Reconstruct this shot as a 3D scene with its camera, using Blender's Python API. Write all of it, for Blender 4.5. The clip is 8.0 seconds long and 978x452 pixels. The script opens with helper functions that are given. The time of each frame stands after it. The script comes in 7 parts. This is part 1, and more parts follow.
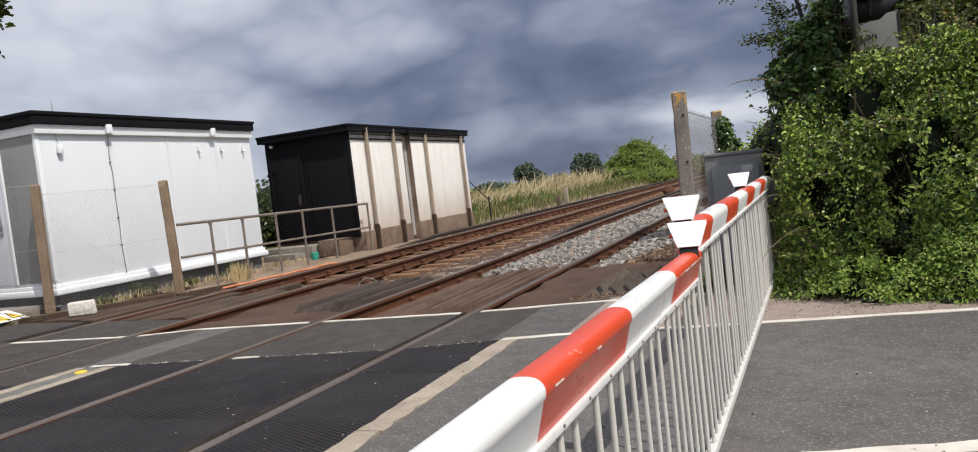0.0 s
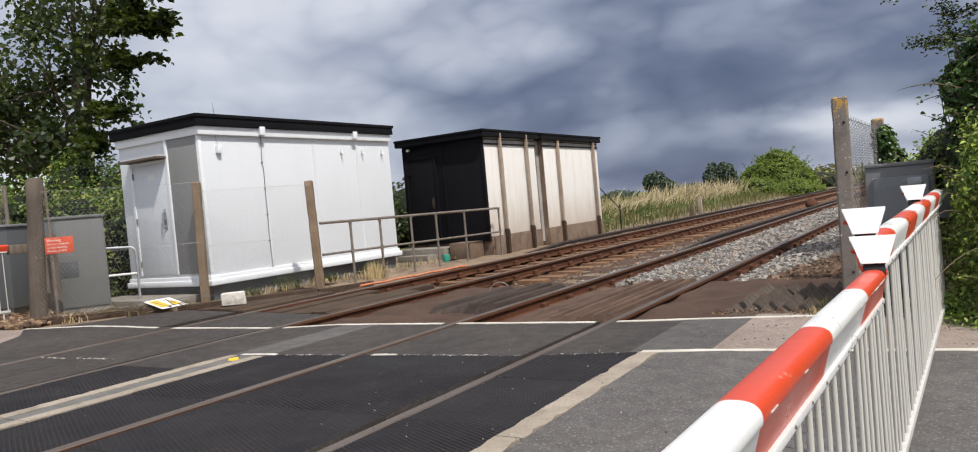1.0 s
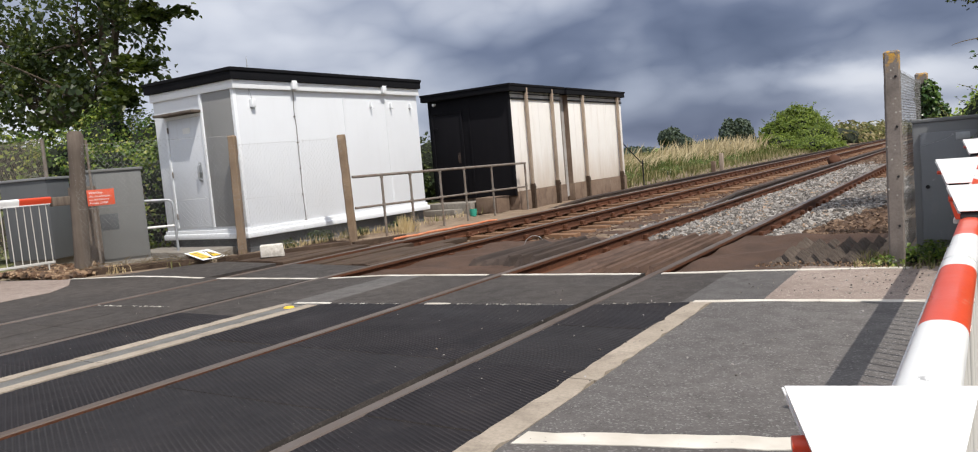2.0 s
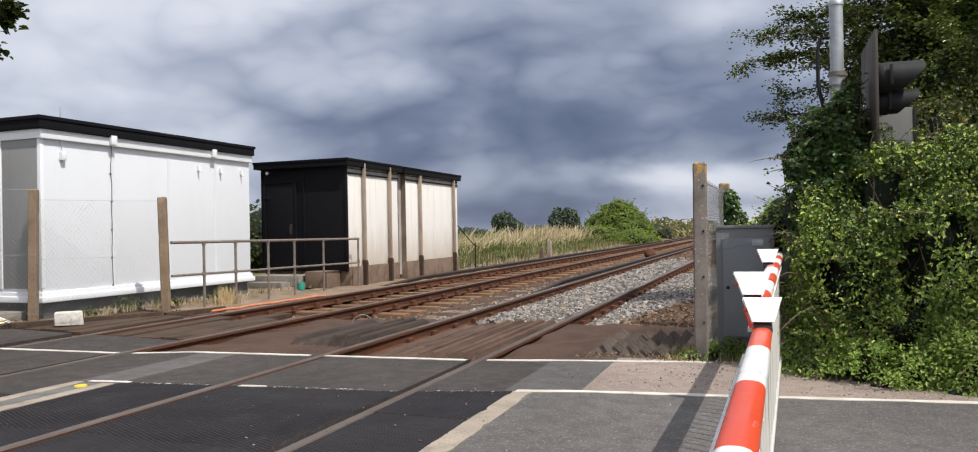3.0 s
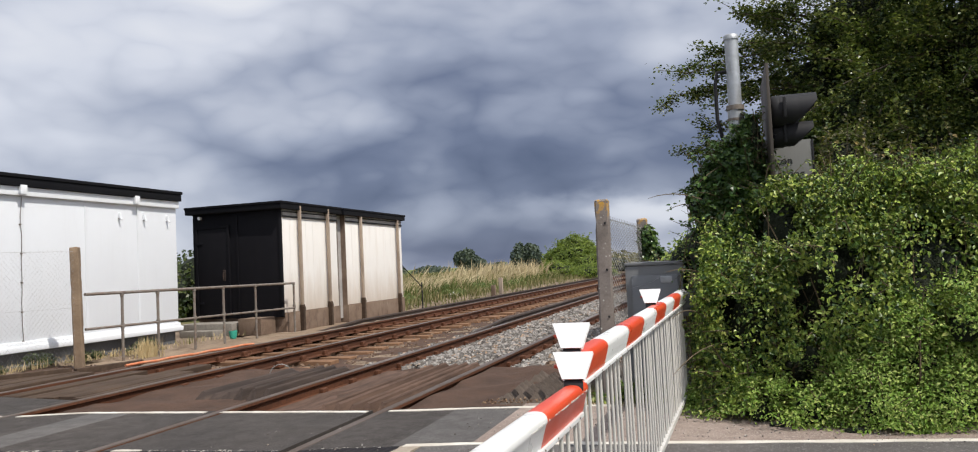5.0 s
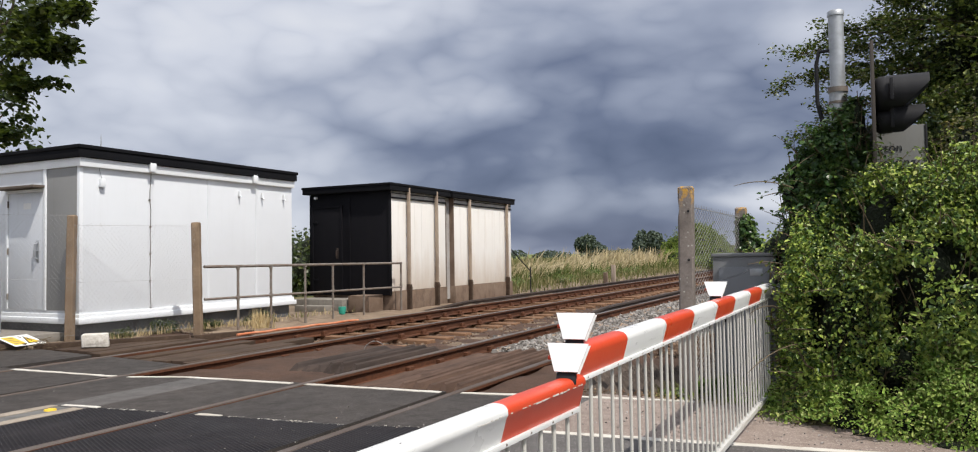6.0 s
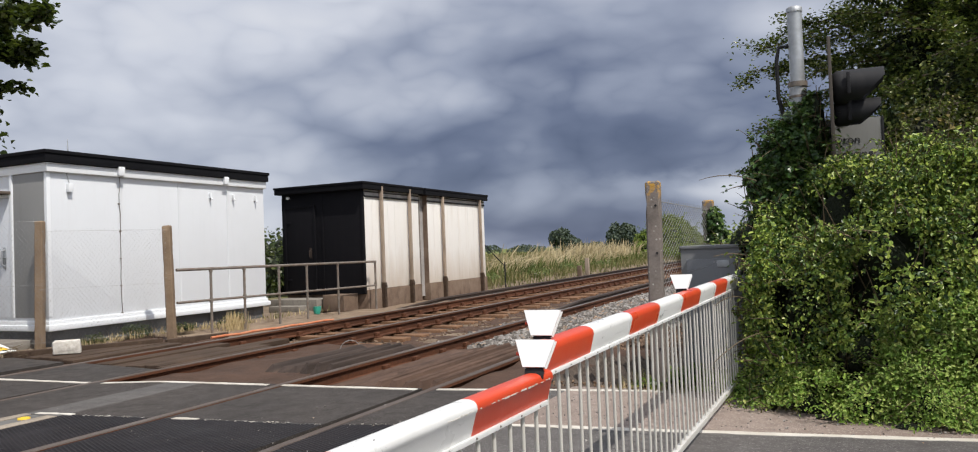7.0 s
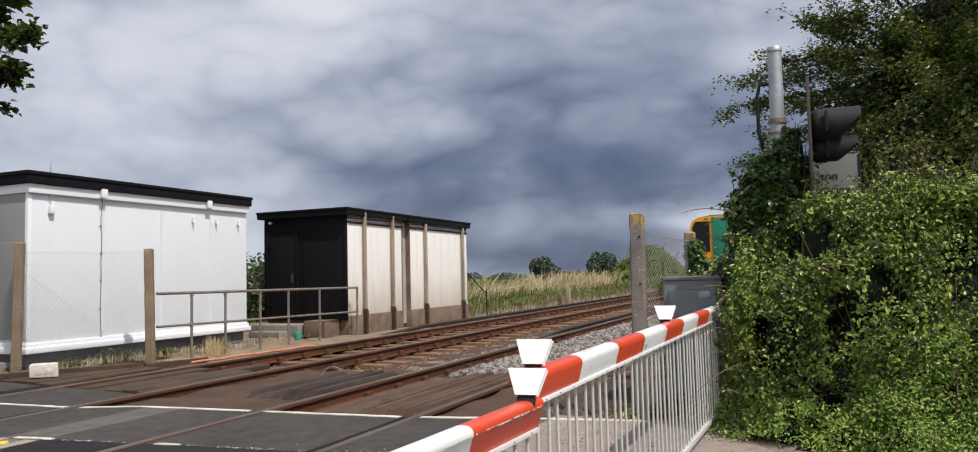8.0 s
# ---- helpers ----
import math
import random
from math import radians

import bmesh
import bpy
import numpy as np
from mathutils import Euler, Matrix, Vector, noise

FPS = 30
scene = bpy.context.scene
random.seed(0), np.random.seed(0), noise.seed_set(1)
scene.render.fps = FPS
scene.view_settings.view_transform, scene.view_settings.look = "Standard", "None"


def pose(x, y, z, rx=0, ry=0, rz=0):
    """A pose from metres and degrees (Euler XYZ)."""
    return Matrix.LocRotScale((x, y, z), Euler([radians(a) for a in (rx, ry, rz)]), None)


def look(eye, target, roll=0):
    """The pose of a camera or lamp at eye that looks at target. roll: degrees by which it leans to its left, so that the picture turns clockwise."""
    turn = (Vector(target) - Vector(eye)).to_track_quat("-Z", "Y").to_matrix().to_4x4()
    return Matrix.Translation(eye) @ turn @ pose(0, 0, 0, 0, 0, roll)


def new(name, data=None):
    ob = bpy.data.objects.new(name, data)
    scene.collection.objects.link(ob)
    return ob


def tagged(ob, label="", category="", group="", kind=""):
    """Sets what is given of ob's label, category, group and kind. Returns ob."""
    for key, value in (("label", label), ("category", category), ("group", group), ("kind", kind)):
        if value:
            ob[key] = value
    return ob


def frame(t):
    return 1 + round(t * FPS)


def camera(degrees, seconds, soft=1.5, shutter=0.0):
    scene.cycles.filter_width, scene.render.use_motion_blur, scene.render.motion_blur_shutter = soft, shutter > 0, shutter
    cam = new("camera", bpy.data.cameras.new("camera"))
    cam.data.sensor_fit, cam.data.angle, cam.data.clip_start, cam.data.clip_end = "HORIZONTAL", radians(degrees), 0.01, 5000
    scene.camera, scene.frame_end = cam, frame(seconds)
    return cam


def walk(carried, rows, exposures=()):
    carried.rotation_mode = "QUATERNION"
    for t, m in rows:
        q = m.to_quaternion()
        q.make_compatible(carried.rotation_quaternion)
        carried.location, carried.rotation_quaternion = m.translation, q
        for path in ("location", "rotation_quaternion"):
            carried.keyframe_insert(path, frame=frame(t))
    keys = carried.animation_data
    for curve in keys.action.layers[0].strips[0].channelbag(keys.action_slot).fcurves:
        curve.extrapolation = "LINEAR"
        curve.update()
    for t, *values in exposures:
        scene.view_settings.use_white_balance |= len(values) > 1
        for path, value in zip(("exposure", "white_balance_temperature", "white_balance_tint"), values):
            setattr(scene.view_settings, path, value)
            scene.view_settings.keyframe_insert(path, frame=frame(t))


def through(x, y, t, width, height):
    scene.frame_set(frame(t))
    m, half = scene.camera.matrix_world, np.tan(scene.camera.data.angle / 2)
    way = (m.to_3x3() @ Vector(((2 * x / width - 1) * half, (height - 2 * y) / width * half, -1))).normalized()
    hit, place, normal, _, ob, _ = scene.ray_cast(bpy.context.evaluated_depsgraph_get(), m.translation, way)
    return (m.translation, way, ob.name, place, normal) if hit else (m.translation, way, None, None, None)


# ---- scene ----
cam = camera(65.3, 8.0, 1.1)
PATH = [
    (0, (2.686, 0.096, 1.061), (1.924, 1.942, 0.9564), -6.6),
    (0.5, (2.641, 0.0715, 1.065), (1.718, 1.846, 1.028), -6.5),
    (1, (2.565, 0.116, 1.062), (1.513, 1.816, 1.008), -5.1),
    (1.2, (2.525, 0.031, 1.066), (1.415, 1.692, 0.966), -5.1),
    (2.3, (2.35, -0.143, 1.066), (1.3, 1.549, 0.885), -3.8),
    (2.5, (2.353, -0.0925, 1.07), (1.384, 1.649, 0.898), -0.8),
    (3, (2.375, -0.096, 1.114), (1.682, 1.781, 1.125), -1.1),
    (3.5, (2.38, -0.115, 1.103), (1.693, 1.764, 1.107), 0.5),
    (4, (2.457, -0.004, 1.133), (1.868, 1.906, 1.171), -2.9),
    (4.2, (2.535, -0.002, 1.145), (1.896, 1.888, 1.272), -6.4),
    (5.3, (2.909, 0.374, 1.152), (2.318, 2.282, 1.25), -1.9),
    (5.5, (2.973, 0.414, 1.164), (2.338, 2.308, 1.265), -2.8),
    (6, (3.134, 0.481, 1.136), (2.238, 2.267, 1.211), -0.9),
    (6.5, (3.211, 0.488, 1.143), (2.393, 2.313, 1.161), -3.0),
    (7, (3.189, 0.416, 1.153), (2.353, 2.232, 1.214), -2.2),
    (7.5, (3.175, 0.36, 1.154), (2.385, 2.196, 1.223), -1.1),
    (8, (3.181, 0.327, 1.163), (2.394, 2.161, 1.294), -1.4),
]
EXPOSURES = [(0, -0.12), (1.2, -0.08), (2.5, 0.0), (3, 0.0), (4.2, 0.0), (5.3, -0.06), (6, -0.08), (6.5, -0.13), (8, -0.16)]
walk(cam, [(t, look(eye, target, roll)) for t, eye, target, roll in PATH], EXPOSURES)

# ---- light ----
SUN_FROM = Vector((1.0, -0.42, 1.67)).normalized()
sun = new("sun", bpy.data.lights.new("sun", "SUN"))
sun.data.energy, sun.data.angle, sun.data.color = 4.75, radians(0.6), (1.0, 0.945, 0.87)
sun.matrix_world = look((20, -10, 40), Vector((20, -10, 40)) - SUN_FROM)


def build_world():
    w = bpy.data.worlds.new("sky")
    scene.world = w
    w.use_nodes = True
    nt = w.node_tree
    nt.nodes.clear()
    N, L = nt.nodes.new, nt.links.new

    def math_node(op, a, b=None, clamp=False):
        n = N("ShaderNodeMath")
        n.operation, n.use_clamp = op, clamp
        for i, v in enumerate((a, b)):
            if v is None:
                continue
            if isinstance(v, (int, float)):
                n.inputs[i].default_value = v
            else:
                L(v, n.inputs[i])
        return n.outputs[0]

    def noise_node(vec, scale, detail, rough, distort=0.0):
        n = N("ShaderNodeTexNoise")
        n.inputs["Scale"].default_value, n.inputs["Detail"].default_value = scale, detail
        n.inputs["Roughness"].default_value, n.inputs["Distortion"].default_value = rough, distort
        L(vec, n.inputs["Vector"])
        return n.outputs["Fac"]

    def ramp_node(fac, stops):
        n = N("ShaderNodeValToRGB")
        e = n.color_ramp.elements
        e[0].position, e[0].color = stops[0][0], (*stops[0][1], 1)
        e[1].position, e[1].color = stops[-1][0], (*stops[-1][1], 1)
        for p, c in stops[1:-1]:
            k = e.new(p)
            k.color = (*c, 1)
        L(fac, n.inputs["Fac"])
        return n.outputs["Color"]

    def mix_node(kind, fac, a, b):
        n = N("ShaderNodeMixRGB")
        n.blend_type = kind
        for i, v in enumerate((fac, a, b)):
            if isinstance(v, (int, float)):
                n.inputs[i].default_value = v
            elif isinstance(v, tuple):
                n.inputs[i].default_value = v
            else:
                L(v, n.inputs[i])
        return n.outputs[0]

    def ramped(v, a, b, c, d):
        n = N("ShaderNodeMapRange")
        n.interpolation_type = "SMOOTHSTEP"
        L(v, n.inputs["Value"])
        for k, x in (("From Min", a), ("From Max", b), ("To Min", c), ("To Max", d)):
            n.inputs[k].default_value = x
        return n.outputs["Result"]

    def toward(vec, way):
        n = N("ShaderNodeVectorMath")
        n.operation = "DOT_PRODUCT"
        L(vec, n.inputs[0])
        n.inputs[1].default_value = way
        return n.outputs["Value"]

    sky = N("ShaderNodeTexSky")
    sky.sky_type, sky.sun_disc = "NISHITA", False
    sky.sun_elevation = math.asin(SUN_FROM.z)
    sky.sun_rotation = math.atan2(SUN_FROM.x, SUN_FROM.y)
    tc = N("ShaderNodeTexCoord")
    bearing = tc.outputs["Generated"]
    sep = N("ShaderNodeSeparateXYZ")
    L(bearing, sep.inputs[0])
    # clouds: bearings pressed flat, so that the masses lie wider than they are high
    flat = N("ShaderNodeVectorMath")
    flat.operation = "MULTIPLY"
    L(bearing, flat.inputs[0])
    flat.inputs[1].default_value = (1, 1, 2.1)
    place = N("ShaderNodeMapping")
    place.inputs["Location"].default_value = CLOUD_SHIFT
    place.inputs["Rotation"].default_value = (radians(5), radians(-7), 0)
    L(flat.outputs[0], place.inputs[0])
    big = noise_node(place.outputs[0], 2.2, 2.0, 0.45)
    mid = noise_node(place.outputs[0], 6.0, 6.0, 0.5)
    light = math_node("ADD", math_node("MULTIPLY", math_node("SUBTRACT", big, 0.5), 1.1), math_node("MULTIPLY", math_node("SUBTRACT", mid, 0.5), 0.45))
    # heaped lobes at three sizes with darker seams between them
    for scale, share in ((3.3, 1.5), (7.5, 0.75), (16.0, 0.35)):
        lobe = math_node("ABSOLUTE", math_node("SUBTRACT", noise_node(place.outputs[0], scale, 1.0, 0.4), 0.5))
        light = math_node("ADD", light, math_node("MULTIPLY", math_node("SUBTRACT", lobe, 0.09), share))
    light = math_node("ADD", light, 0.845)
    # the storm cloud that stands over the far end of the line
    level = N("ShaderNodeVectorMath")
    level.operation = "NORMALIZE"
    L(flat.outputs[0], level.inputs[0])
    storm = ramped(math_node("ADD", toward(level.outputs[0], STORM), math_node("MULTIPLY", math_node("SUBTRACT", big, 0.5), 0.10)), 0.875, 0.998, 0.0, 0.44)
    light = math_node("SUBTRACT", light, storm)
    # thinner, paler cloud higher up
    light = math_node("ADD", light, ramped(sep.outputs[2], 0.20, 0.36, 0.0, 0.15))
    # the pale break under the storm cloud
    rise = math_node("ABSOLUTE", math_node("SUBTRACT", sep.outputs[2], math_node("ADD", 0.062, math_node("MULTIPLY", math_node("SUBTRACT", mid, 0.5), 0.09))))
    gap = math_node("MULTIPLY", ramped(rise, 0.0, 0.034, 0.46, 0.0), ramped(sep.outputs[0], -0.38, -0.10, 0.15, 1.0))
    light = math_node("ADD", light, gap)
    clouds = ramp_node(math_node("MULTIPLY", light, 0.8), CLOUD_STOPS)
    # thinner cloud round the sun
    glow = ramped(toward(bearing, tuple(SUN_FROM)), 0.35, 1.0, 1.0, 1.7)
    bright = N("ShaderNodeVectorMath")
    bright.operation = "SCALE"
    L(clouds, bright.inputs[0])
    L(glow, bright.inputs["Scale"])
    skyc = mix_node("MULTIPLY", 1.0, sky.outputs[0], (0.09, 0.09, 0.09, 1))
    both = mix_node("MIX", 0.92, skyc, bright.outputs[0])
    bg = N("ShaderNodeBackground")
    L(both, bg.inputs["Color"])
    bg.inputs["Strength"].default_value = 1.0
    out = N("ShaderNodeOutputWorld")
    L(bg.outputs[0], out.inputs["Surface"])


CLOUD_SHIFT = (0.3, 1.7, 0.4)
STORM = tuple(Vector((-0.26, 0.935, 0.24)).normalized())
CLOUD_STOPS = [(0.0, (0.086, 0.113, 0.198)), (0.225, (0.166, 0.201, 0.308)), (0.48, (0.37, 0.415, 0.535)), (0.80, (0.71, 0.745, 0.84)), (1.0, (0.84, 0.86, 0.92))]
build_world()


# ---- materials ----
class Nodes:
    """A node tree with short ways to add what these materials share."""

    def __init__(self, name):
        self.mat = bpy.data.materials.new(name)
        self.mat.use_nodes = True
        self.nt = self.mat.node_tree
        self.bsdf = self.nt.nodes["Principled BSDF"]
        self.out = self.nt.nodes["Material Output"]
        self.tc = self.nt.nodes.new("ShaderNodeTexCoord").outputs["Object"]

    def put(self, value, socket):
        if isinstance(value, (int, float, tuple)):
            socket.default_value = (*value, 1) if isinstance(value, tuple) and len(value) == 3 and socket.type == "RGBA" else value
        else:
            self.nt.links.new(value, socket)

    def noise(self, scale, detail=4.0, rough=0.55, stretch=None, distort=0.0):
        n = self.nt.nodes.new("ShaderNodeTexNoise")
        n.inputs["Scale"].default_value, n.inputs["Detail"].default_value = scale, detail
        n.inputs["Roughness"].default_value, n.inputs["Distortion"].default_value = rough, distort
        self.put(self.stretched(stretch), n.inputs["Vector"])
        return n.outputs["Fac"]

    def stretched(self, stretch):
        if not stretch:
            return self.tc
        m = self.nt.nodes.new("ShaderNodeMapping")
        m.inputs["Scale"].default_value = stretch
        self.put(self.tc, m.inputs[0])
        return m.outputs[0]

    def voronoi(self, scale, feature="F1", stretch=None):
        n = self.nt.nodes.new("ShaderNodeTexVoronoi")
        n.feature = feature
        n.inputs["Scale"].default_value = scale
        self.put(self.stretched(stretch), n.inputs["Vector"])
        return n.outputs["Distance"], n.outputs["Color"] if feature != "DISTANCE_TO_EDGE" else None

    def axis(self, i):
        n = self.nt.nodes.new("ShaderNodeSeparateXYZ")
        self.put(self.tc, n.inputs[0])
        return n.outputs[i]

    def range(self, v, a, b, c=0.0, d=1.0):
        n = self.nt.nodes.new("ShaderNodeMapRange")
        self.put(v, n.inputs["Value"])
        for k, x in (("From Min", a), ("From Max", b), ("To Min", c), ("To Max", d)):
            n.inputs[k].default_value = x
        return n.outputs["Result"]

    def math(self, op, a, b=0.0):
        n = self.nt.nodes.new("ShaderNodeMath")
        n.operation = op
        self.put(a, n.inputs[0])
        self.put(b, n.inputs[1])
        return n.outputs[0]

    def mix(self, fac, a, b, kind="MIX"):
        n = self.nt.nodes.new("ShaderNodeMixRGB")
        n.blend_type = kind
        for i, v in enumerate((fac, a, b)):
            self.put(v, n.inputs[i])
        return n.outputs[0]

    def ramp(self, fac, stops):
        n = self.nt.nodes.new("ShaderNodeValToRGB")
        e = n.color_ramp.elements
        e[0].position, e[0].color = stops[0][0], (*stops[0][1], 1)
        e[1].position, e[1].color = stops[-1][0], (*stops[-1][1], 1)
        for p, c in stops[1:-1]:
            e.new(p).color = (*c, 1)
        self.put(fac, n.inputs["Fac"])
        return n.outputs["Color"]

    def island(self):
        return self.nt.nodes.new("ShaderNodeNewGeometry").outputs["Random Per Island"]

    def each(self):
        return self.nt.nodes.new("ShaderNodeObjectInfo").outputs["Random"]

    def bump(self, height, strength=0.3, distance=0.01):
        n = self.nt.nodes.new("ShaderNodeBump")
        n.inputs["Strength"].default_value, n.inputs["Distance"].default_value = strength, distance
        self.put(height, n.inputs["Height"])
        self.nt.links.new(n.outputs[0], self.bsdf.inputs["Normal"])

    def done(self, color, rough=0.8, metal=0.0, spec=0.5):
        self.put(color, self.bsdf.inputs["Base Color"])
        self.put(rough, self.bsdf.inputs["Roughness"])
        self.put(metal, self.bsdf.inputs["Metallic"])
        self.bsdf.inputs["Specular IOR Level"].default_value = spec
        return self.mat


def surface(name, a, b, dirt=None, scale=3.0, fine=60.0, rough=0.8, metal=0.0, bump=0.25, depth=0.004, stretch=None, amount=0.5, spec=0.4):
    """Two close tones, blotched at a wide and a fine scale, with dirt in places and a fine relief."""
    n = Nodes(name)
    wide, small = n.noise(scale, 5, 0.6, stretch), n.noise(fine, 4, 0.6, stretch)
    c = n.mix(n.range(wide, 0.35, 0.65), a, b)
    c = n.mix(n.range(small, 0.3, 0.7, 0.0, 0.35), c, tuple(0.55 * v for v in a))
    if dirt:
        c = n.mix(n.range(n.noise(scale * 2.3, 6, 0.65), 0.5, 0.72, 0.0, amount), c, dirt)
    n.bump(n.math("ADD", small, n.math("MULTIPLY", wide, 0.5)), bump, depth)
    return n.done(c, n.range(small, 0.2, 0.8, rough - 0.08, min(1.0, rough + 0.08)), metal, spec)


def asphalt(name, dark, light, fleck):
    n = Nodes(name)
    wide, mid = n.noise(0.7, 5, 0.6), n.noise(7, 4, 0.6)
    c = n.mix(n.range(wide, 0.35, 0.68), dark, light)
    c = n.mix(n.range(mid, 0.45, 0.7, 0, 0.4), c, tuple(0.6 * v for v in dark))
    dist, col = n.voronoi(120)
    grain = n.nt.nodes.new("ShaderNodeSeparateColor")
    n.put(col, grain.inputs[0])
    c = n.mix(n.range(grain.outputs[0], 0.80, 1.0, 0, 0.50), c, fleck)
    c = n.mix(n.range(grain.outputs[1], 0.75, 1.0, 0, 0.4), c, tuple(0.4 * v for v in dark))
    n.bump(n.math("ADD", dist, n.math("MULTIPLY", n.noise(30, 3), 0.6)), 0.38, 0.004)
    return n.done(c, n.range(mid, 0.3, 0.7, 0.72, 0.92), 0, 0.35)


def rubber_deck():
    """Black rubber crossing panels: fine slanting ribs with painted highlights, dust in blotches, worn smooth in
    places.
    """
    n = Nodes("rubber_deck")
    w = n.nt.nodes.new("ShaderNodeTexWave")
    w.wave_type, w.bands_direction = "BANDS", "X"
    m = n.nt.nodes.new("ShaderNodeMapping")
    m.inputs["Rotation"].default_value = (0, 0, radians(-65))
    n.put(n.tc, m.inputs[0])
    n.put(m.outputs[0], w.inputs["Vector"])
    w.inputs["Scale"].default_value, w.inputs["Distortion"].default_value = 12.0, 0.35
    w.inputs["Detail"].default_value, w.inputs["Detail Scale"].default_value = 2.0, 1.5
    worn = n.range(n.noise(1.3, 4, 0.6), 0.42, 0.62)
    rib = n.math("MULTIPLY", w.outputs["Fac"], n.range(worn, 0, 1, 1.0, 0.45))
    c = n.mix(n.range(n.noise(2.2, 6, 0.65), 0.35, 0.7), (0.0105, 0.0095, 0.0112), (0.024, 0.0212, 0.0232))
    # ridges lighter than the gaps: the rib highlight is put into the colour
    c = n.mix(n.range(rib, 0.45, 0.95, 0.0, 0.75), c, (0.036, 0.033, 0.035))
    c = n.mix(n.range(n.noise(9, 6, 0.7), 0.58, 0.8, 0, 0.5), c, (0.075, 0.062, 0.053))
    dist, col = n.voronoi(28)
    spot = n.range(dist, 0.0, 0.09, 1.0, 0.0)
    c = n.mix(n.math("MULTIPLY", spot, n.range(n.noise(3.1, 2), 0.50, 0.56)), c, (0.40, 0.39, 0.37))
    c = n.mix(n.range(n.each(), 0, 1, 0.0, 0.3), c, (0.035, 0.034, 0.035))
    n.bump(rib, 0.8, 0.008)
    return n.done(c, n.range(worn, 0, 1, 0.88, 0.70), 0, 0.14)


def rail_steel(head):
    """Rust-brown rolled rail, its head polished or browned by the wheels."""
    n = Nodes("rail_head" if head else "rusty_rail")
    wide, fine = n.noise(2.0, 5, 0.6, (1, 0.25, 1)), n.noise(40, 4, 0.6)
    if head:
        c = n.mix(n.range(wide, 0.38, 0.6), (0.135, 0.112, 0.098), (0.085, 0.060, 0.046))
        c = n.mix(n.range(fine, 0.5, 0.7, 0, 0.5), c, (0.13, 0.095, 0.075))
        n.bump(fine, 0.1, 0.002)
        return n.done(c, n.range(wide, 0.35, 0.65, 0.42, 0.66), 0.35, 0.5)
    c = n.mix(n.range(wide, 0.38, 0.62), (0.070, 0.027, 0.013), (0.118, 0.045, 0.021))
    c = n.mix(n.range(fine, 0.45, 0.7, 0, 0.6), c, (0.034, 0.016, 0.010))
    n.bump(fine, 0.4, 0.004)
    return n.done(c, 0.85, 0.1, 0.3)


def timber(name, a, b, along=(1, 1, 1), dirt=None, rough=0.88):
    """Weathered timber, its grain drawn out along the axis that is least scaled."""
    n = Nodes(name)
    grain, wide = n.noise(14, 8, 0.7, along), n.noise(1.6, 4, 0.6)
    c = n.mix(n.range(grain, 0.36, 0.64), a, b)
    c = n.mix(n.range(wide, 0.42, 0.66, 0, 0.55), c, dirt or tuple(0.5 * v for v in a))
    c = n.mix(n.range(n.each(), 0, 1, 0, 0.35), c, tuple(0.6 * v for v in b))
    n.bump(grain, 0.6, 0.006)
    return n.done(c, rough, 0, 0.25)


def concrete(name, a, b, dirt, lichen=None, bump=0.35):
    n = Nodes(name)
    wide, fine = n.noise(2.4, 6, 0.65), n.noise(55, 5, 0.65)
    c = n.mix(n.range(wide, 0.35, 0.66), a, b)
    c = n.mix(n.range(fine, 0.42, 0.72, 0, 0.5), c, tuple(0.62 * v for v in a))
    c = n.mix(n.range(n.noise(5, 6, 0.7, (1, 1, 0.35)), 0.5, 0.75, 0, 0.75), c, dirt)
    if lichen:
        top = n.math("MULTIPLY", n.range(n.axis(2), lichen[0] - 0.16, lichen[0], 0.0, 1.0), n.range(n.noise(13, 4, 0.6), 0.50, 0.58))
        c = n.mix(top, c, lichen[1])
        spots = n.range(n.voronoi(20)[0], 0.10, 0.17, 1.0, 0.0)
        spots = n.math("MULTIPLY", spots, n.range(n.noise(4, 2), 0.52, 0.6))
        c = n.mix(spots, c, (0.62, 0.62, 0.56))
    n.bump(n.math("ADD", fine, wide), bump, 0.006)
    return n.done(c, 0.9, 0, 0.3)


def painted(name, color, dirt, rough=0.45, amount=0.35, streak=(6, 6, 0.5), chips=None, low=None):
    """Paint on metal or board: a little blotchy, streaked downwards, chipped where asked."""
    n = Nodes(name)
    wide, fine = n.noise(1.1, 5, 0.6), n.noise(70, 3, 0.6)
    c = n.mix(n.range(wide, 0.3, 0.7, 0, 0.25), color, tuple(0.82 * v for v in color))
    c = n.mix(n.range(n.noise(1.6, 6, 0.7, streak), 0.52, 0.8, 0, amount), c, dirt)
    if low:
        # a splash stain with a ragged edge that climbs from the foot
        edge = n.math("ADD", n.axis(2), n.math("MULTIPLY", n.noise(1.5, 5, 0.65, (3, 3, 0.6)), -1.1))
        c = n.mix(n.range(edge, low[0], low[1], low[2], 0.0), c, dirt)
    if chips:
        chip = n.range(n.noise(9, 7, 0.75), 0.62, 0.66, 0, 1)
        chip = n.math("MULTIPLY", chip, n.range(n.noise(2, 2), 0.45, 0.6))
        c = n.mix(chip, c, chips)
    n.bump(n.math("ADD", fine, n.math("MULTIPLY", wide, 2.0)), 0.08, 0.003)
    return n.done(c, n.range(wide, 0.3, 0.7, rough - 0.06, rough + 0.1), 0, 0.45 if max(color) > 0.05 else 0.2)


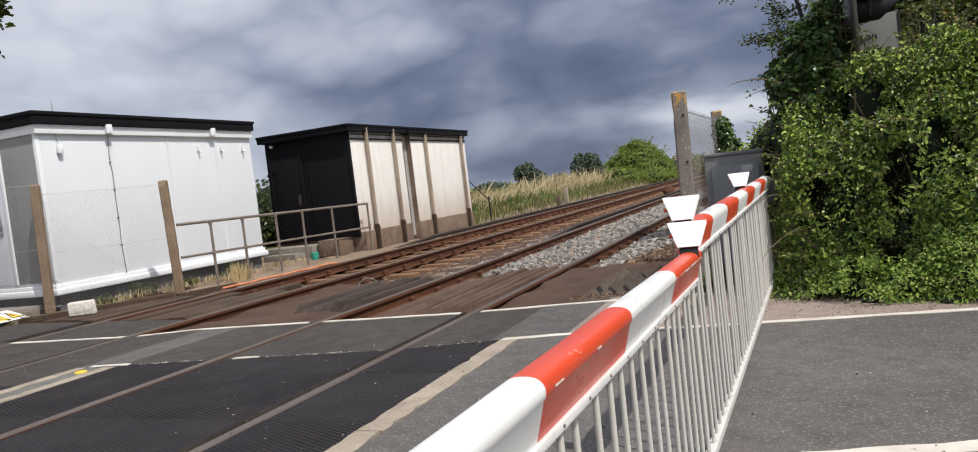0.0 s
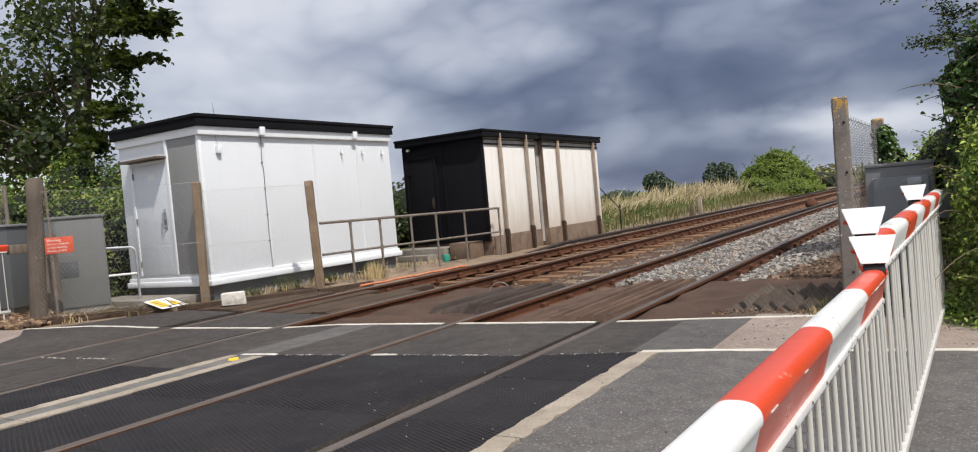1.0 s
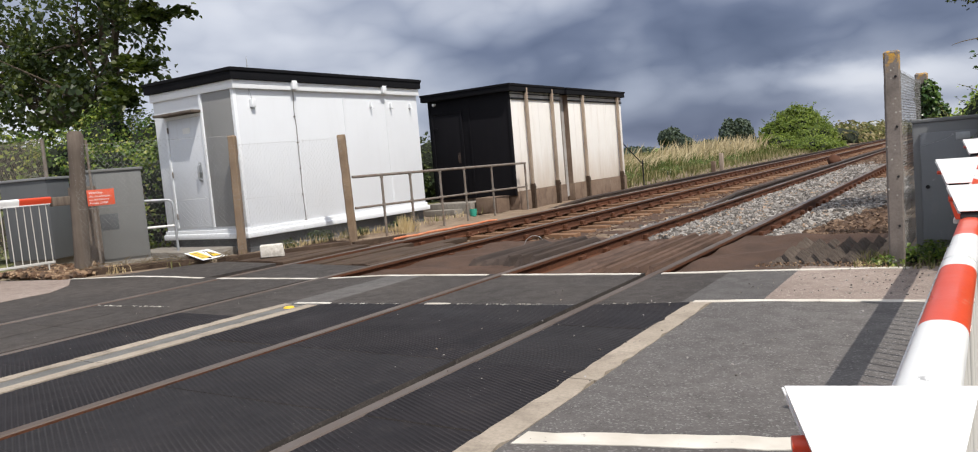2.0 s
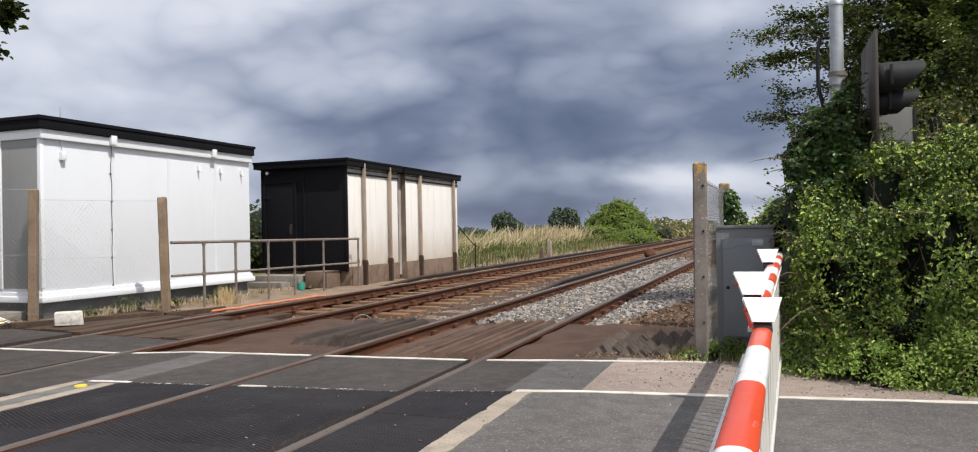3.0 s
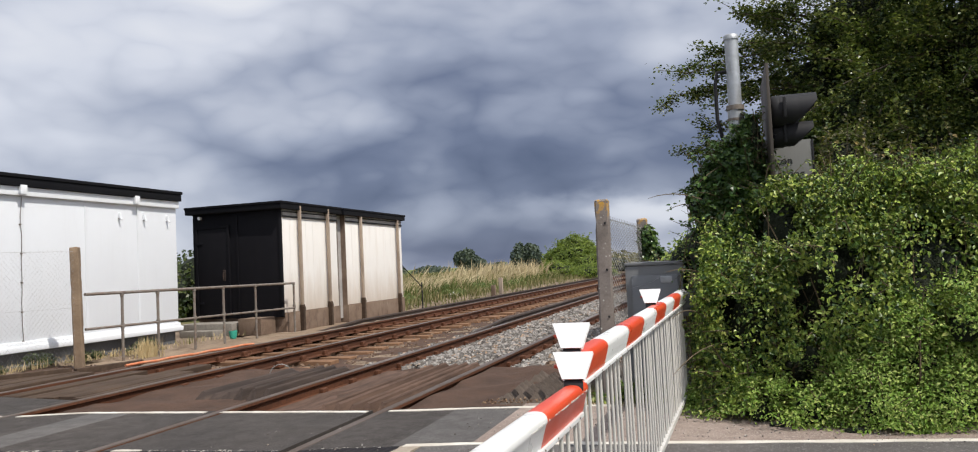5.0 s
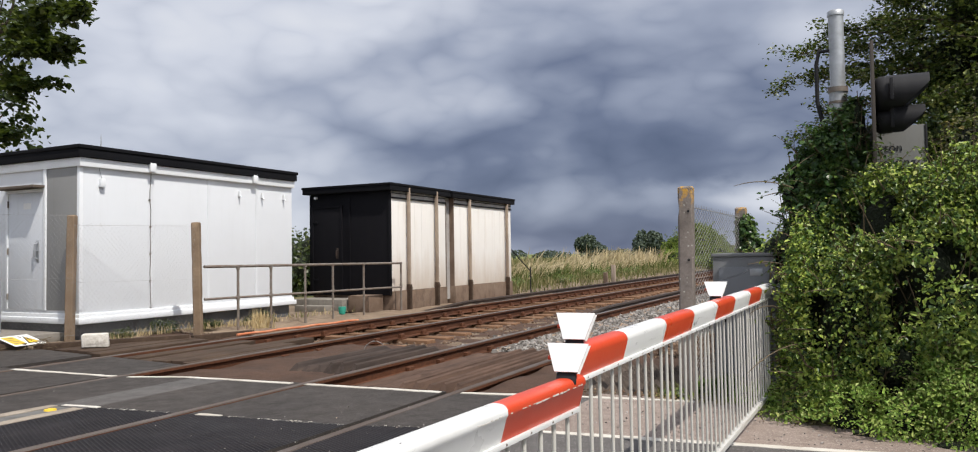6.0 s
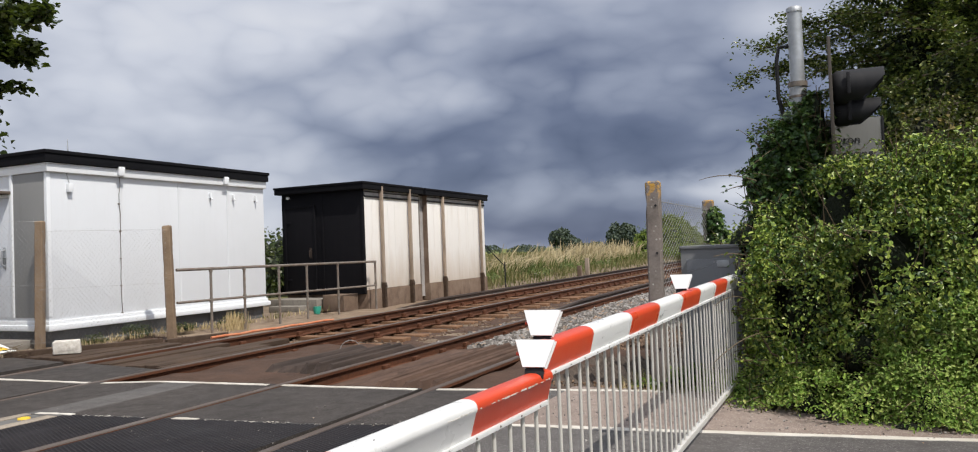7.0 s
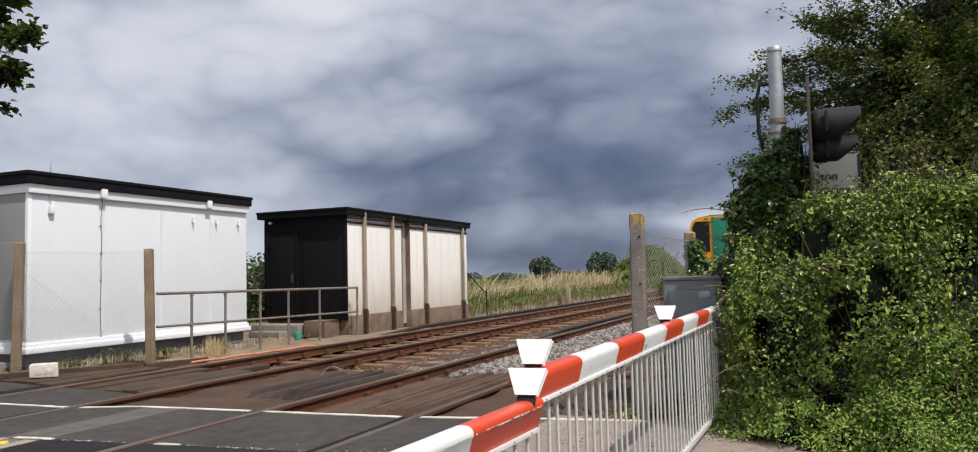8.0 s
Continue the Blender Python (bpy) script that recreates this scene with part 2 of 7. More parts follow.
def scuffed(name, color, grime, chip, wear=0.50):
    """Gloss paint on a boom: faint grime, fine scratches along it, and chips gathered in a few worn stretches."""
    n = Nodes(name)
    wide, fine = n.noise(1.3, 5, 0.6), n.noise(80, 3, 0.6)
    c = n.mix(n.range(wide, 0.32, 0.72, 0, 0.25), color, tuple(0.86 * v for v in color))
    c = n.mix(n.range(n.noise(5, 7, 0.7, (3, 0.7, 3)), 0.54, 0.80, 0, 0.35), c, grime)
    worn = n.range(n.noise(2.3, 3), wear, wear + 0.10)
    c = n.mix(n.math("MULTIPLY", n.range(n.noise(26, 8, 0.78, (1, 0.45, 1)), 0.60, 0.635), worn), c, chip)
    scratch = n.range(n.noise(60, 4, 0.6, (1, 0.03, 1)), 0.66, 0.70, 0, 0.5)
    c = n.mix(n.math("MULTIPLY", scratch, n.range(n.noise(1.1, 2), 0.45, 0.6)), c, grime)
    n.bump(n.math("ADD", fine, n.math("MULTIPLY", wide, 2.0)), 0.10, 0.003)
    return n.done(c, n.range(n.noise(4, 4), 0.3, 0.7, 0.24, 0.44), 0, 0.45)


def leafage(name, stops, shine=0.42, through=0.25, glow=(0.22, 0.30, 0.03)):
    n = Nodes(name)
    c = n.ramp(n.island(), stops)
    c = n.mix(n.range(n.noise(1.4, 3), 0.35, 0.65, 0, 0.35), c, tuple(0.6 * v for v in stops[0][1]))
    n.bump(n.noise(90, 2), 0.12, 0.002)
    n.done(c, shine, 0, 0.33 if shine < 0.6 else 0.2)
    t = n.nt.nodes.new("ShaderNodeBsdfTranslucent")
    n.put(n.mix(0.5, c, glow), t.inputs["Color"])
    m = n.nt.nodes.new("ShaderNodeMixShader")
    m.inputs[0].default_value = through
    n.nt.links.new(n.bsdf.outputs[0], m.inputs[1])
    n.nt.links.new(t.outputs[0], m.inputs[2])
    n.nt.links.new(m.outputs[0], n.out.inputs["Surface"])
    return n.mat


def earth():
    """The land: cut grass and weeds on the verges, dry earth by the line, a crop field beyond."""
    n = Nodes("earth")
    wide, mid, fine = n.noise(0.35, 5, 0.6), n.noise(2.6, 6, 0.65), n.noise(30, 4, 0.65)
    dirt = n.mix(n.range(mid, 0.35, 0.65), (0.13, 0.092, 0.062), (0.23, 0.175, 0.125))
    dirt = n.mix(n.range(fine, 0.5, 0.75, 0, 0.6), dirt, (0.30, 0.26, 0.21))
    grass = n.mix(n.range(mid, 0.38, 0.62), (0.065, 0.10, 0.022), (0.16, 0.17, 0.055))
    grass = n.mix(n.range(fine, 0.5, 0.75, 0, 0.5), grass, (0.26, 0.23, 0.12))
    x = n.axis(0)
    away = n.math("ADD", n.math("ABSOLUTE", n.math("ADD", x, 2.6), 0), n.math("MULTIPLY", mid, -3.0))
    c = n.mix(n.range(away, 5.0, 8.5), dirt, n.mix(n.range(wide, 0.36, 0.52), dirt, grass))
    far = n.range(n.math("ABSOLUTE", x, 0), 12, 30)
    c = n.mix(far, c, n.mix(n.range(wide, 0.3, 0.7), (0.09, 0.13, 0.03), (0.20, 0.21, 0.07)))
    n.bump(n.math("ADD", mid, fine), 0.6, 0.03)
    return n.done(c, 0.95, 0, 0.2)


def marking(name, wear):
    """Worn thermoplastic line paint; the road shows through where tyres have rubbed it away."""
    n = Nodes(name)
    c = n.mix(n.range(n.noise(3, 5), 0.35, 0.65), (0.60, 0.57, 0.51), (0.44, 0.40, 0.34))
    rub = n.range(n.noise(11, 8, 0.72), 0.62 - wear, 0.68 - wear)
    c = n.mix(rub, c, (0.075, 0.072, 0.07))
    n.bump(n.noise(60, 4), 0.4, 0.004)
    return n.done(c, 0.75, 0, 0.35)


def metal_plain(name, color, rough=0.45, metal=0.9, rust=None):
    n = Nodes(name)
    wide, fine = n.noise(8, 5, 0.6), n.noise(60, 4, 0.6)
    c = n.mix(n.range(wide, 0.35, 0.65), color, tuple(0.72 * v for v in color))
    if rust:
        c = n.mix(n.range(n.noise(14, 6, 0.7), 0.5, 0.66, 0, 0.85), c, rust)
    n.bump(fine, 0.12, 0.002)
    return n.done(c, n.range(wide, 0.3, 0.7, rough - 0.08, rough + 0.12), metal, 0.5)


def glass_dark():
    n = Nodes("train_glass")
    n.done((0.008, 0.009, 0.011), 0.10, 0, 0.2)
    return n.mat


M = {}
M["earth"] = earth()
M["asphalt"] = asphalt("road_asphalt", (0.078, 0.071, 0.067), (0.118, 0.108, 0.101), (0.27, 0.26, 0.25))
M["patch"] = asphalt("patched_asphalt", (0.070, 0.064, 0.061), (0.105, 0.096, 0.090), (0.15, 0.15, 0.14))
M["deck_smooth"] = asphalt("crossing_asphalt", (0.029, 0.0245, 0.022), (0.056, 0.047, 0.041), (0.13, 0.113, 0.10))
M["path"] = asphalt("gravel_path", (0.205, 0.158, 0.132), (0.29, 0.232, 0.198), (0.50, 0.45, 0.40))
M["rubber"] = rubber_deck()
M["strip"] = concrete("edge_beam", (0.27, 0.228, 0.180), (0.36, 0.308, 0.248), (0.12, 0.098, 0.078))
M["strip_dark"] = concrete("grey_beam", (0.115, 0.112, 0.105), (0.16, 0.155, 0.145), (0.07, 0.066, 0.06))
M["line"] = marking("line_paint", 0.0)
M["line_worn"] = marking("line_paint_worn", 0.15)
M["rail"] = rail_steel(False)
M["rail_head"] = rail_steel(True)
M["bar_dark"] = metal_plain("conductor_steel", (0.048, 0.034, 0.027), 0.7, 0.1, (0.07, 0.035, 0.02))
M["sleeper"] = timber("sleeper_wood", (0.155, 0.080, 0.043), (0.245, 0.140, 0.080), (0.12, 1, 1), (0.070, 0.036, 0.021))
M["guard"] = timber("guard_timber", (0.052, 0.032, 0.023), (0.142, 0.088, 0.064), (1, 0.08, 1), (0.028, 0.017, 0.012))
M["board"] = timber("track_board", (0.046, 0.029, 0.019), (0.088, 0.058, 0.039), (1, 0.08, 1), (0.026, 0.017, 0.012))
M["guard_dark"] = timber("guard_dark_timber", (0.030, 0.022, 0.018), (0.070, 0.050, 0.041), (1, 0.08, 1), (0.018, 0.014, 0.012))
M["tooth"] = concrete("trespass_tooth", (0.088, 0.068, 0.054), (0.140, 0.112, 0.092), (0.042, 0.032, 0.025))
M["dirt"] = surface("track_dirt", (0.052, 0.028, 0.017), (0.088, 0.048, 0.030), (0.026, 0.014, 0.009), 2.2, 45, 0.93, bump=0.6, depth=0.012)
M["verge_dirt"] = surface("verge_dirt", (0.18, 0.125, 0.082), (0.28, 0.21, 0.145), (0.095, 0.062, 0.040), 2.0, 45, 0.95, bump=0.7, depth=0.015)
M["hut_white"] = painted("hut_white_paint", (0.665, 0.685, 0.71), (0.52, 0.52, 0.52), 0.5, 0.16)
M["hut_trim"] = painted("hut_trim_paint", (0.75, 0.77, 0.79), (0.54, 0.53, 0.52), 0.45, 0.2)
M["hut_grey"] = painted("hut_grey_panel", (0.235, 0.235, 0.23), (0.15, 0.15, 0.145), 0.6, 0.2)
M["hut_door"] = painted("hut_door_paint", (0.62, 0.645, 0.68), (0.36, 0.34, 0.32), 0.5, 0.3)
M["roof_black"] = painted("roof_black_felt", (0.0045, 0.0048, 0.0068), (0.014, 0.012, 0.012), 0.9, 0.4)
M["plinth"] = concrete("hut_plinth", (0.10, 0.10, 0.105), (0.15, 0.15, 0.15), (0.06, 0.055, 0.05))
M["cream"] = painted("cream_cladding", (0.76, 0.735, 0.695), (0.46, 0.355, 0.255), 0.55, 0.30, (4, 4, 0.4), low=(-0.30, 0.70, 0.62))
M["black_board"] = painted("black_stained_board", (0.0045, 0.0042, 0.0062), (0.012, 0.010, 0.012), 0.7, 0.3)
M["brown_post"] = timber("brown_column", (0.30, 0.235, 0.18), (0.43, 0.345, 0.27), (1, 1, 0.08), (0.13, 0.09, 0.066))
M["recess_grey"] = concrete("grey_weathered_board", (0.30, 0.285, 0.27), (0.42, 0.40, 0.38), (0.15, 0.12, 0.10))
M["brick_base"] = concrete("stained_base", (0.155, 0.105, 0.074), (0.235, 0.172, 0.128), (0.070, 0.045, 0.032))
M["concrete"] = concrete("weathered_concrete", (0.20, 0.18, 0.155), (0.28, 0.255, 0.22), (0.10, 0.085, 0.07))
M["post_left"] = concrete("brown_concrete_post", (0.19, 0.130, 0.083), (0.28, 0.205, 0.138), (0.10, 0.068, 0.046))
M["post_lichen"] = concrete("lichened_concrete", (0.17, 0.145, 0.13), (0.25, 0.215, 0.19), (0.085, 0.072, 0.062), (1.64, (0.55, 0.30, 0.045)))
M["post_wood"] = timber("post_wood", (0.105, 0.082, 0.066), (0.19, 0.155, 0.126), (1, 1, 0.07))
M["block"] = surface("whitened_block", (0.66, 0.63, 0.58), (0.46, 0.42, 0.36), (0.16, 0.12, 0.08), 16, 90, 0.9)
M["wire"] = metal_plain("galvanised_wire", (0.33, 0.33, 0.325), 0.55, 0.3, (0.22, 0.18, 0.15))
M["tube_rust"] = metal_plain("weathered_tube", (0.23, 0.20, 0.17), 0.65, 0.35, (0.15, 0.09, 0.06))
M["galv"] = metal_plain("galvanised_pole", (0.46, 0.48, 0.50), 0.5, 0.65)
M["cabinet"] = painted("cabinet_grey", (0.19, 0.195, 0.20), (0.26, 0.255, 0.24), 0.5, 0.4, (3, 3, 0.6), (0.33, 0.33, 0.32))
M["cab_door"] = painted("cabinet_door", (0.21, 0.22, 0.235), (0.30, 0.30, 0.30), 0.45, 0.5, (4, 4, 1.5), (0.40, 0.40, 0.40))
M["cabinet_side"] = painted("cabinet_dark", (0.085, 0.09, 0.095), (0.05, 0.05, 0.05), 0.55, 0.3)
M["cab_left"] = painted("steel_cabinet", (0.15, 0.153, 0.148), (0.10, 0.09, 0.08), 0.5, 0.5)
M["bar_white"] = scuffed("boom_white", (0.70, 0.70, 0.685), (0.36, 0.35, 0.33), (0.17, 0.165, 0.16), 0.46)
M["bar_red"] = scuffed("boom_red", (0.55, 0.058, 0.022), (0.40, 0.10, 0.06), (0.60, 0.42, 0.34), 0.60)
M["baluster"] = painted("skirt_grey", (0.54, 0.52, 0.47), (0.20, 0.13, 0.075), 0.32, 0.75, (9, 9, 1.6), (0.20, 0.14, 0.08))
M["rail_white"] = painted("rail_white", (0.52, 0.51, 0.48), (0.28, 0.24, 0.19), 0.5, 0.6, (8, 1.5, 8), (0.25, 0.19, 0.13))
M["lamp_white"] = painted("lamp_white", (0.86, 0.86, 0.85), (0.66, 0.65, 0.62), 0.35, 0.1)
M["black"] = painted("matt_black", (0.018, 0.018, 0.020), (0.045, 0.043, 0.042), 0.55, 0.35)
M["plate_brown"] = painted("backplate_brown", (0.055, 0.045, 0.036), (0.10, 0.085, 0.065), 0.6, 0.4)
# stained white board, its paint darkened further to stand in for tree shade
M["sign_shaded"] = painted("sign_shaded", (0.165, 0.165, 0.155), (0.085, 0.075, 0.055), 0.6, 0.75, (4, 4, 0.6))
M["board_white"] = painted("board_white", (0.74, 0.74, 0.72), (0.40, 0.38, 0.33), 0.5, 0.25)
M["yellow"] = painted("sign_yellow", (0.72, 0.47, 0.03), (0.40, 0.28, 0.08), 0.5, 0.25)
M["sign_red"] = painted("sign_red", (0.62, 0.085, 0.03), (0.40, 0.15, 0.08), 0.5, 0.25)
M["orange"] = surface("orange_sleeve", (0.52, 0.15, 0.06), (0.55, 0.25, 0.14), (0.22, 0.12, 0.07), 9, 60, 0.75)
M["teal"] = surface("teal_plastic", (0.03, 0.30, 0.22), (0.05, 0.38, 0.28), None, 5, 50, 0.5)
M["bark"] = timber("bark", (0.075, 0.058, 0.042), (0.13, 0.105, 0.08), (1, 1, 0.2))
M["stem"] = timber("woody_stem", (0.10, 0.075, 0.045), (0.17, 0.13, 0.08), (1, 1, 0.2))
# near-black core colour: the shade inside the foliage is put into it
M["inner"] = surface("inner_shade", (0.008, 0.012, 0.005), (0.016, 0.023, 0.008), None, 6, 50, 0.95, bump=0.8, depth=0.03)
# far cores in a paler bluish tone, distance haze put into the colour
M["inner_far"] = surface("inner_far_foliage", (0.036, 0.052, 0.042), (0.055, 0.075, 0.055), None, 0.6, 5, 0.95, bump=0.8, depth=0.3)
M["leaf_hedge"] = leafage("hedge_leaf", [(0.0, (0.016, 0.040, 0.010)), (0.25, (0.060, 0.118, 0.020)), (0.55, (0.192, 0.278, 0.044)), (0.90, (0.355, 0.43, 0.080)), (1.0, (0.45, 0.47, 0.15))], 0.40, 0.12, (0.20, 0.30, 0.03))
M["leaf_rough"] = leafage("rough_leaf", [(0.0, (0.022, 0.050, 0.010)), (0.35, (0.055, 0.110, 0.018)), (0.7, (0.135, 0.20, 0.030)), (0.92, (0.28, 0.33, 0.05)), (1.0, (0.46, 0.42, 0.13))], 0.42, 0.30)
M["leaf_ivy"] = leafage("ivy_leaf", [(0.0, (0.022, 0.054, 0.014)), (0.6, (0.050, 0.108, 0.024)), (1.0, (0.135, 0.205, 0.044))], 0.33, 0.14)
M["leaf_tree"] = leafage("tree_leaf", [(0.0, (0.016, 0.030, 0.008)), (0.40, (0.052, 0.092, 0.020)), (0.74, (0.175, 0.225, 0.046)), (1.0, (0.36, 0.37, 0.12))], 0.36, 0.17)
M["leaf_shrub"] = leafage("shrub_leaf", [(0.0, (0.022, 0.022, 0.008)), (0.55, (0.055, 0.055, 0.017)), (0.85, (0.14, 0.125, 0.038)), (1.0, (0.32, 0.23, 0.08))], 0.5, 0.2)
M["leaf_broad"] = leafage("broad_leaf", [(0.0, (0.014, 0.026, 0.009)), (0.6, (0.030, 0.050, 0.013)), (1.0, (0.095, 0.110, 0.027))], 0.42, 0.22)
M["leaf_bush"] = leafage("bush_leaf", [(0.0, (0.075, 0.120, 0.016)), (0.6, (0.165, 0.230, 0.030)), (1.0, (0.28, 0.34, 0.06))], 0.5, 0.30)
M["leaf_weed"] = leafage("weed_leaf", [(0.0, (0.125, 0.235, 0.036)), (0.5, (0.255, 0.385, 0.065)), (1.0, (0.47, 0.53, 0.16))], 0.5, 0.18)
M["leaf_verge"] = leafage("verge_leaf", [(0.0, (0.05, 0.085, 0.02)), (0.6, (0.11, 0.16, 0.035)), (1.0, (0.22, 0.26, 0.08))], 0.5, 0.2)
# distant leaves, pale and bluish: the haze is painted into their colour
M["leaf_hazed"] = leafage("hazed_leaf", [(0.0, (0.060, 0.082, 0.072)), (1.0, (0.11, 0.135, 0.095))], 0.7, 0.1)
M["straw"] = leafage("reed_straw", [(0.0, (0.12, 0.135, 0.04)), (0.30, (0.19, 0.19, 0.065)), (0.52, (0.43, 0.36, 0.19)), (1.0, (0.66, 0.56, 0.37))], 0.7, 0.22, (0.45, 0.38, 0.20))
M["grass"] = leafage("grass_blade", [(0.0, (0.075, 0.095, 0.028)), (0.4, (0.15, 0.155, 0.05)), (0.7, (0.28, 0.24, 0.12)), (1.0, (0.44, 0.37, 0.21))], 0.6, 0.25, (0.26, 0.24, 0.07))
M["reed_green"] = leafage("reed_green", [(0.0, (0.045, 0.065, 0.018)), (0.5, (0.10, 0.125, 0.034)), (1.0, (0.22, 0.22, 0.085))], 0.7, 0.2)
M["dry_reed"] = leafage("dry_reed", [(0.0, (0.36, 0.29, 0.15)), (1.0, (0.62, 0.52, 0.33))], 0.7, 0.15, (0.45, 0.37, 0.2))
M["dry"] = leafage("dry_grass", [(0.0, (0.48, 0.37, 0.19)), (1.0, (0.68, 0.55, 0.33))], 0.7, 0.2, (0.5, 0.39, 0.2))
M["train_yellow"] = painted("train_yellow", (0.78, 0.33, 0.012), (0.40, 0.20, 0.04), 0.35, 0.15)
M["train_green"] = painted("train_green", (0.012, 0.19, 0.115), (0.02, 0.10, 0.07), 0.35, 0.2)
M["train_white"] = painted("train_white", (0.62, 0.64, 0.62), (0.3, 0.3, 0.28), 0.4, 0.2)
M["train_grey"] = painted("train_grey", (0.10, 0.105, 0.11), (0.05, 0.05, 0.05), 0.6, 0.3)
M["glass"] = glass_dark()


def stone_material(name, stops, dirt):
    n = Nodes(name)
    c = n.ramp(n.island(), stops)
    c = n.mix(n.range(n.noise(40, 4), 0.45, 0.7, 0, 0.5), c, dirt)
    n.bump(n.noise(70, 4), 0.4, 0.004)
    return n.done(c, 0.85, 0, 0.35)


M["litter"] = stone_material("leaf_litter", [(0.0, (0.06, 0.04, 0.028)), (0.6, (0.16, 0.09, 0.05)), (1.0, (0.34, 0.24, 0.15))], (0.05, 0.035, 0.025))
M["stone"] = stone_material("ballast_stone", [(0.0, (0.055, 0.048, 0.042)), (0.45, (0.170, 0.155, 0.140)), (0.90, (0.36, 0.34, 0.315)), (1.0, (0.30, 0.19, 0.11))], (0.12, 0.10, 0.085))
M["stone_brown"] = stone_material("rusty_stone", [(0.0, (0.065, 0.038, 0.024)), (0.6, (0.125, 0.076, 0.048)), (1.0, (0.22, 0.15, 0.10))], (0.06, 0.042, 0.032))


# ---- shaping helpers ----
def finish(name, bm, material, smooth=False):
    me = bpy.data.meshes.new(name)
    bmesh.ops.recalc_face_normals(bm, faces=bm.faces[:])
    bm.to_mesh(me)
    bm.free()
    for m in material if isinstance(material, (list, tuple)) else [material]:
        me.materials.append(m)
    me.polygons.foreach_set("use_smooth", [True] * len(me.polygons))
    me.set_sharp_from_angle(angle=radians(75 if smooth else 33))
    return me


def part(name, bm, material, parent, label="", smooth=False):
    """One bmesh as one mesh object under a thing or a part."""
    ob = new(name, finish(name, bm, material, smooth))
    ob.parent = parent
    return tagged(ob, label)


def thing(name, label, category, at=(0, 0, 0), rz=0.0, group="", kind=""):
    ob = new(name)
    ob.empty_display_size = 0.1
    ob.matrix_world = pose(*at, 0, 0, rz)
    return tagged(ob, label, category, group, kind)


def solid(name, bm, material, label, category, group="", kind="", smooth=False):
    return tagged(new(name, finish(name, bm, material, smooth)), label, category, group, kind)


def box(bm, x0, x1, y0, y1, z0, z1, bevel=0.0, mi=0):
    vs = [bm.verts.new((x, y, z)) for z in (z0, z1) for y in (y0, y1) for x in (x0, x1)]
    fs = [bm.faces.new([vs[i] for i in q]) for q in ((0, 2, 3, 1), (4, 5, 7, 6), (0, 1, 5, 4), (2, 6, 7, 3), (0, 4, 6, 2), (1, 3, 7, 5))]
    for f in fs:
        f.material_index = mi
    if bevel:
        es = list({e for f in fs for e in f.edges})
        made = bmesh.ops.bevel(bm, geom=es, offset=bevel, segments=2, affect="EDGES", profile=0.6)
        for f in made["faces"]:
            f.material_index = mi
    return bm


def boxed(*a, **k):
    return box(bmesh.new(), *a, **k)


def tube(bm, points, radii, sides=10, caps=True):
    """A tube through points with a radius at each."""
    rings, pts = [], [Vector(p) for p in points]
    side = None
    for i, p in enumerate(pts):
        ahead = (pts[min(i + 1, len(pts) - 1)] - pts[max(i - 1, 0)]).normalized()
        if side is None:
            side = ahead.cross(Vector((0.31, 0.17, 0.93))).normalized()
            if side.length < 0.1:
                side = ahead.cross(Vector((1, 0, 0))).normalized()
        side = (side - ahead * side.dot(ahead)).normalized()
        up = ahead.cross(side)
        r = radii[i] if isinstance(radii, (list, tuple)) else radii
        rings.append([bm.verts.new(p + r * (math.cos(a) * side + math.sin(a) * up)) for a in (2 * math.pi * k / sides for k in range(sides))])
    for a, b in zip(rings, rings[1:]):
        for k in range(sides):
            bm.faces.new((a[k], a[(k + 1) % sides], b[(k + 1) % sides], b[k]))
    if caps:
        bm.faces.new(rings[0][::-1])
        bm.faces.new(rings[-1])
    return bm


def prism(bm, outline, y0, y1, mi=0):
    """An outline in x and z, drawn out along y."""
    a, b = ([bm.verts.new((x, y, z)) for x, z in outline] for y in (y0, y1))
    n = len(outline)
    for i in range(n):
        bm.faces.new((a[i], a[(i + 1) % n], b[(i + 1) % n], b[i])).material_index = mi
    bm.faces.new(a[::-1]).material_index = mi
    bm.faces.new(b).material_index = mi
    return bm


def slab(bm, outline, z0, z1):
    """An outline in x and y, drawn out along z."""
    a, b = ([bm.verts.new((x, y, z)) for x, y in outline] for z in (z0, z1))
    n = len(outline)
    for i in range(n):
        bm.faces.new((a[i], a[(i + 1) % n], b[(i + 1) % n], b[i]))
    bm.faces.new(a[::-1])
    bm.faces.new(b)
    return bm


def mesh_of(name, verts, faces, material, smooth=False):
    me = bpy.data.meshes.new(name)
    me.from_pydata(verts.tolist(), [], faces.tolist())
    me.materials.append(material)
    if smooth:
        me.polygons.foreach_set("use_smooth", [True] * len(me.polygons))
    return me


def unit(v):
    return v / np.maximum(np.linalg.norm(v, axis=1, keepdims=True), 1e-6)


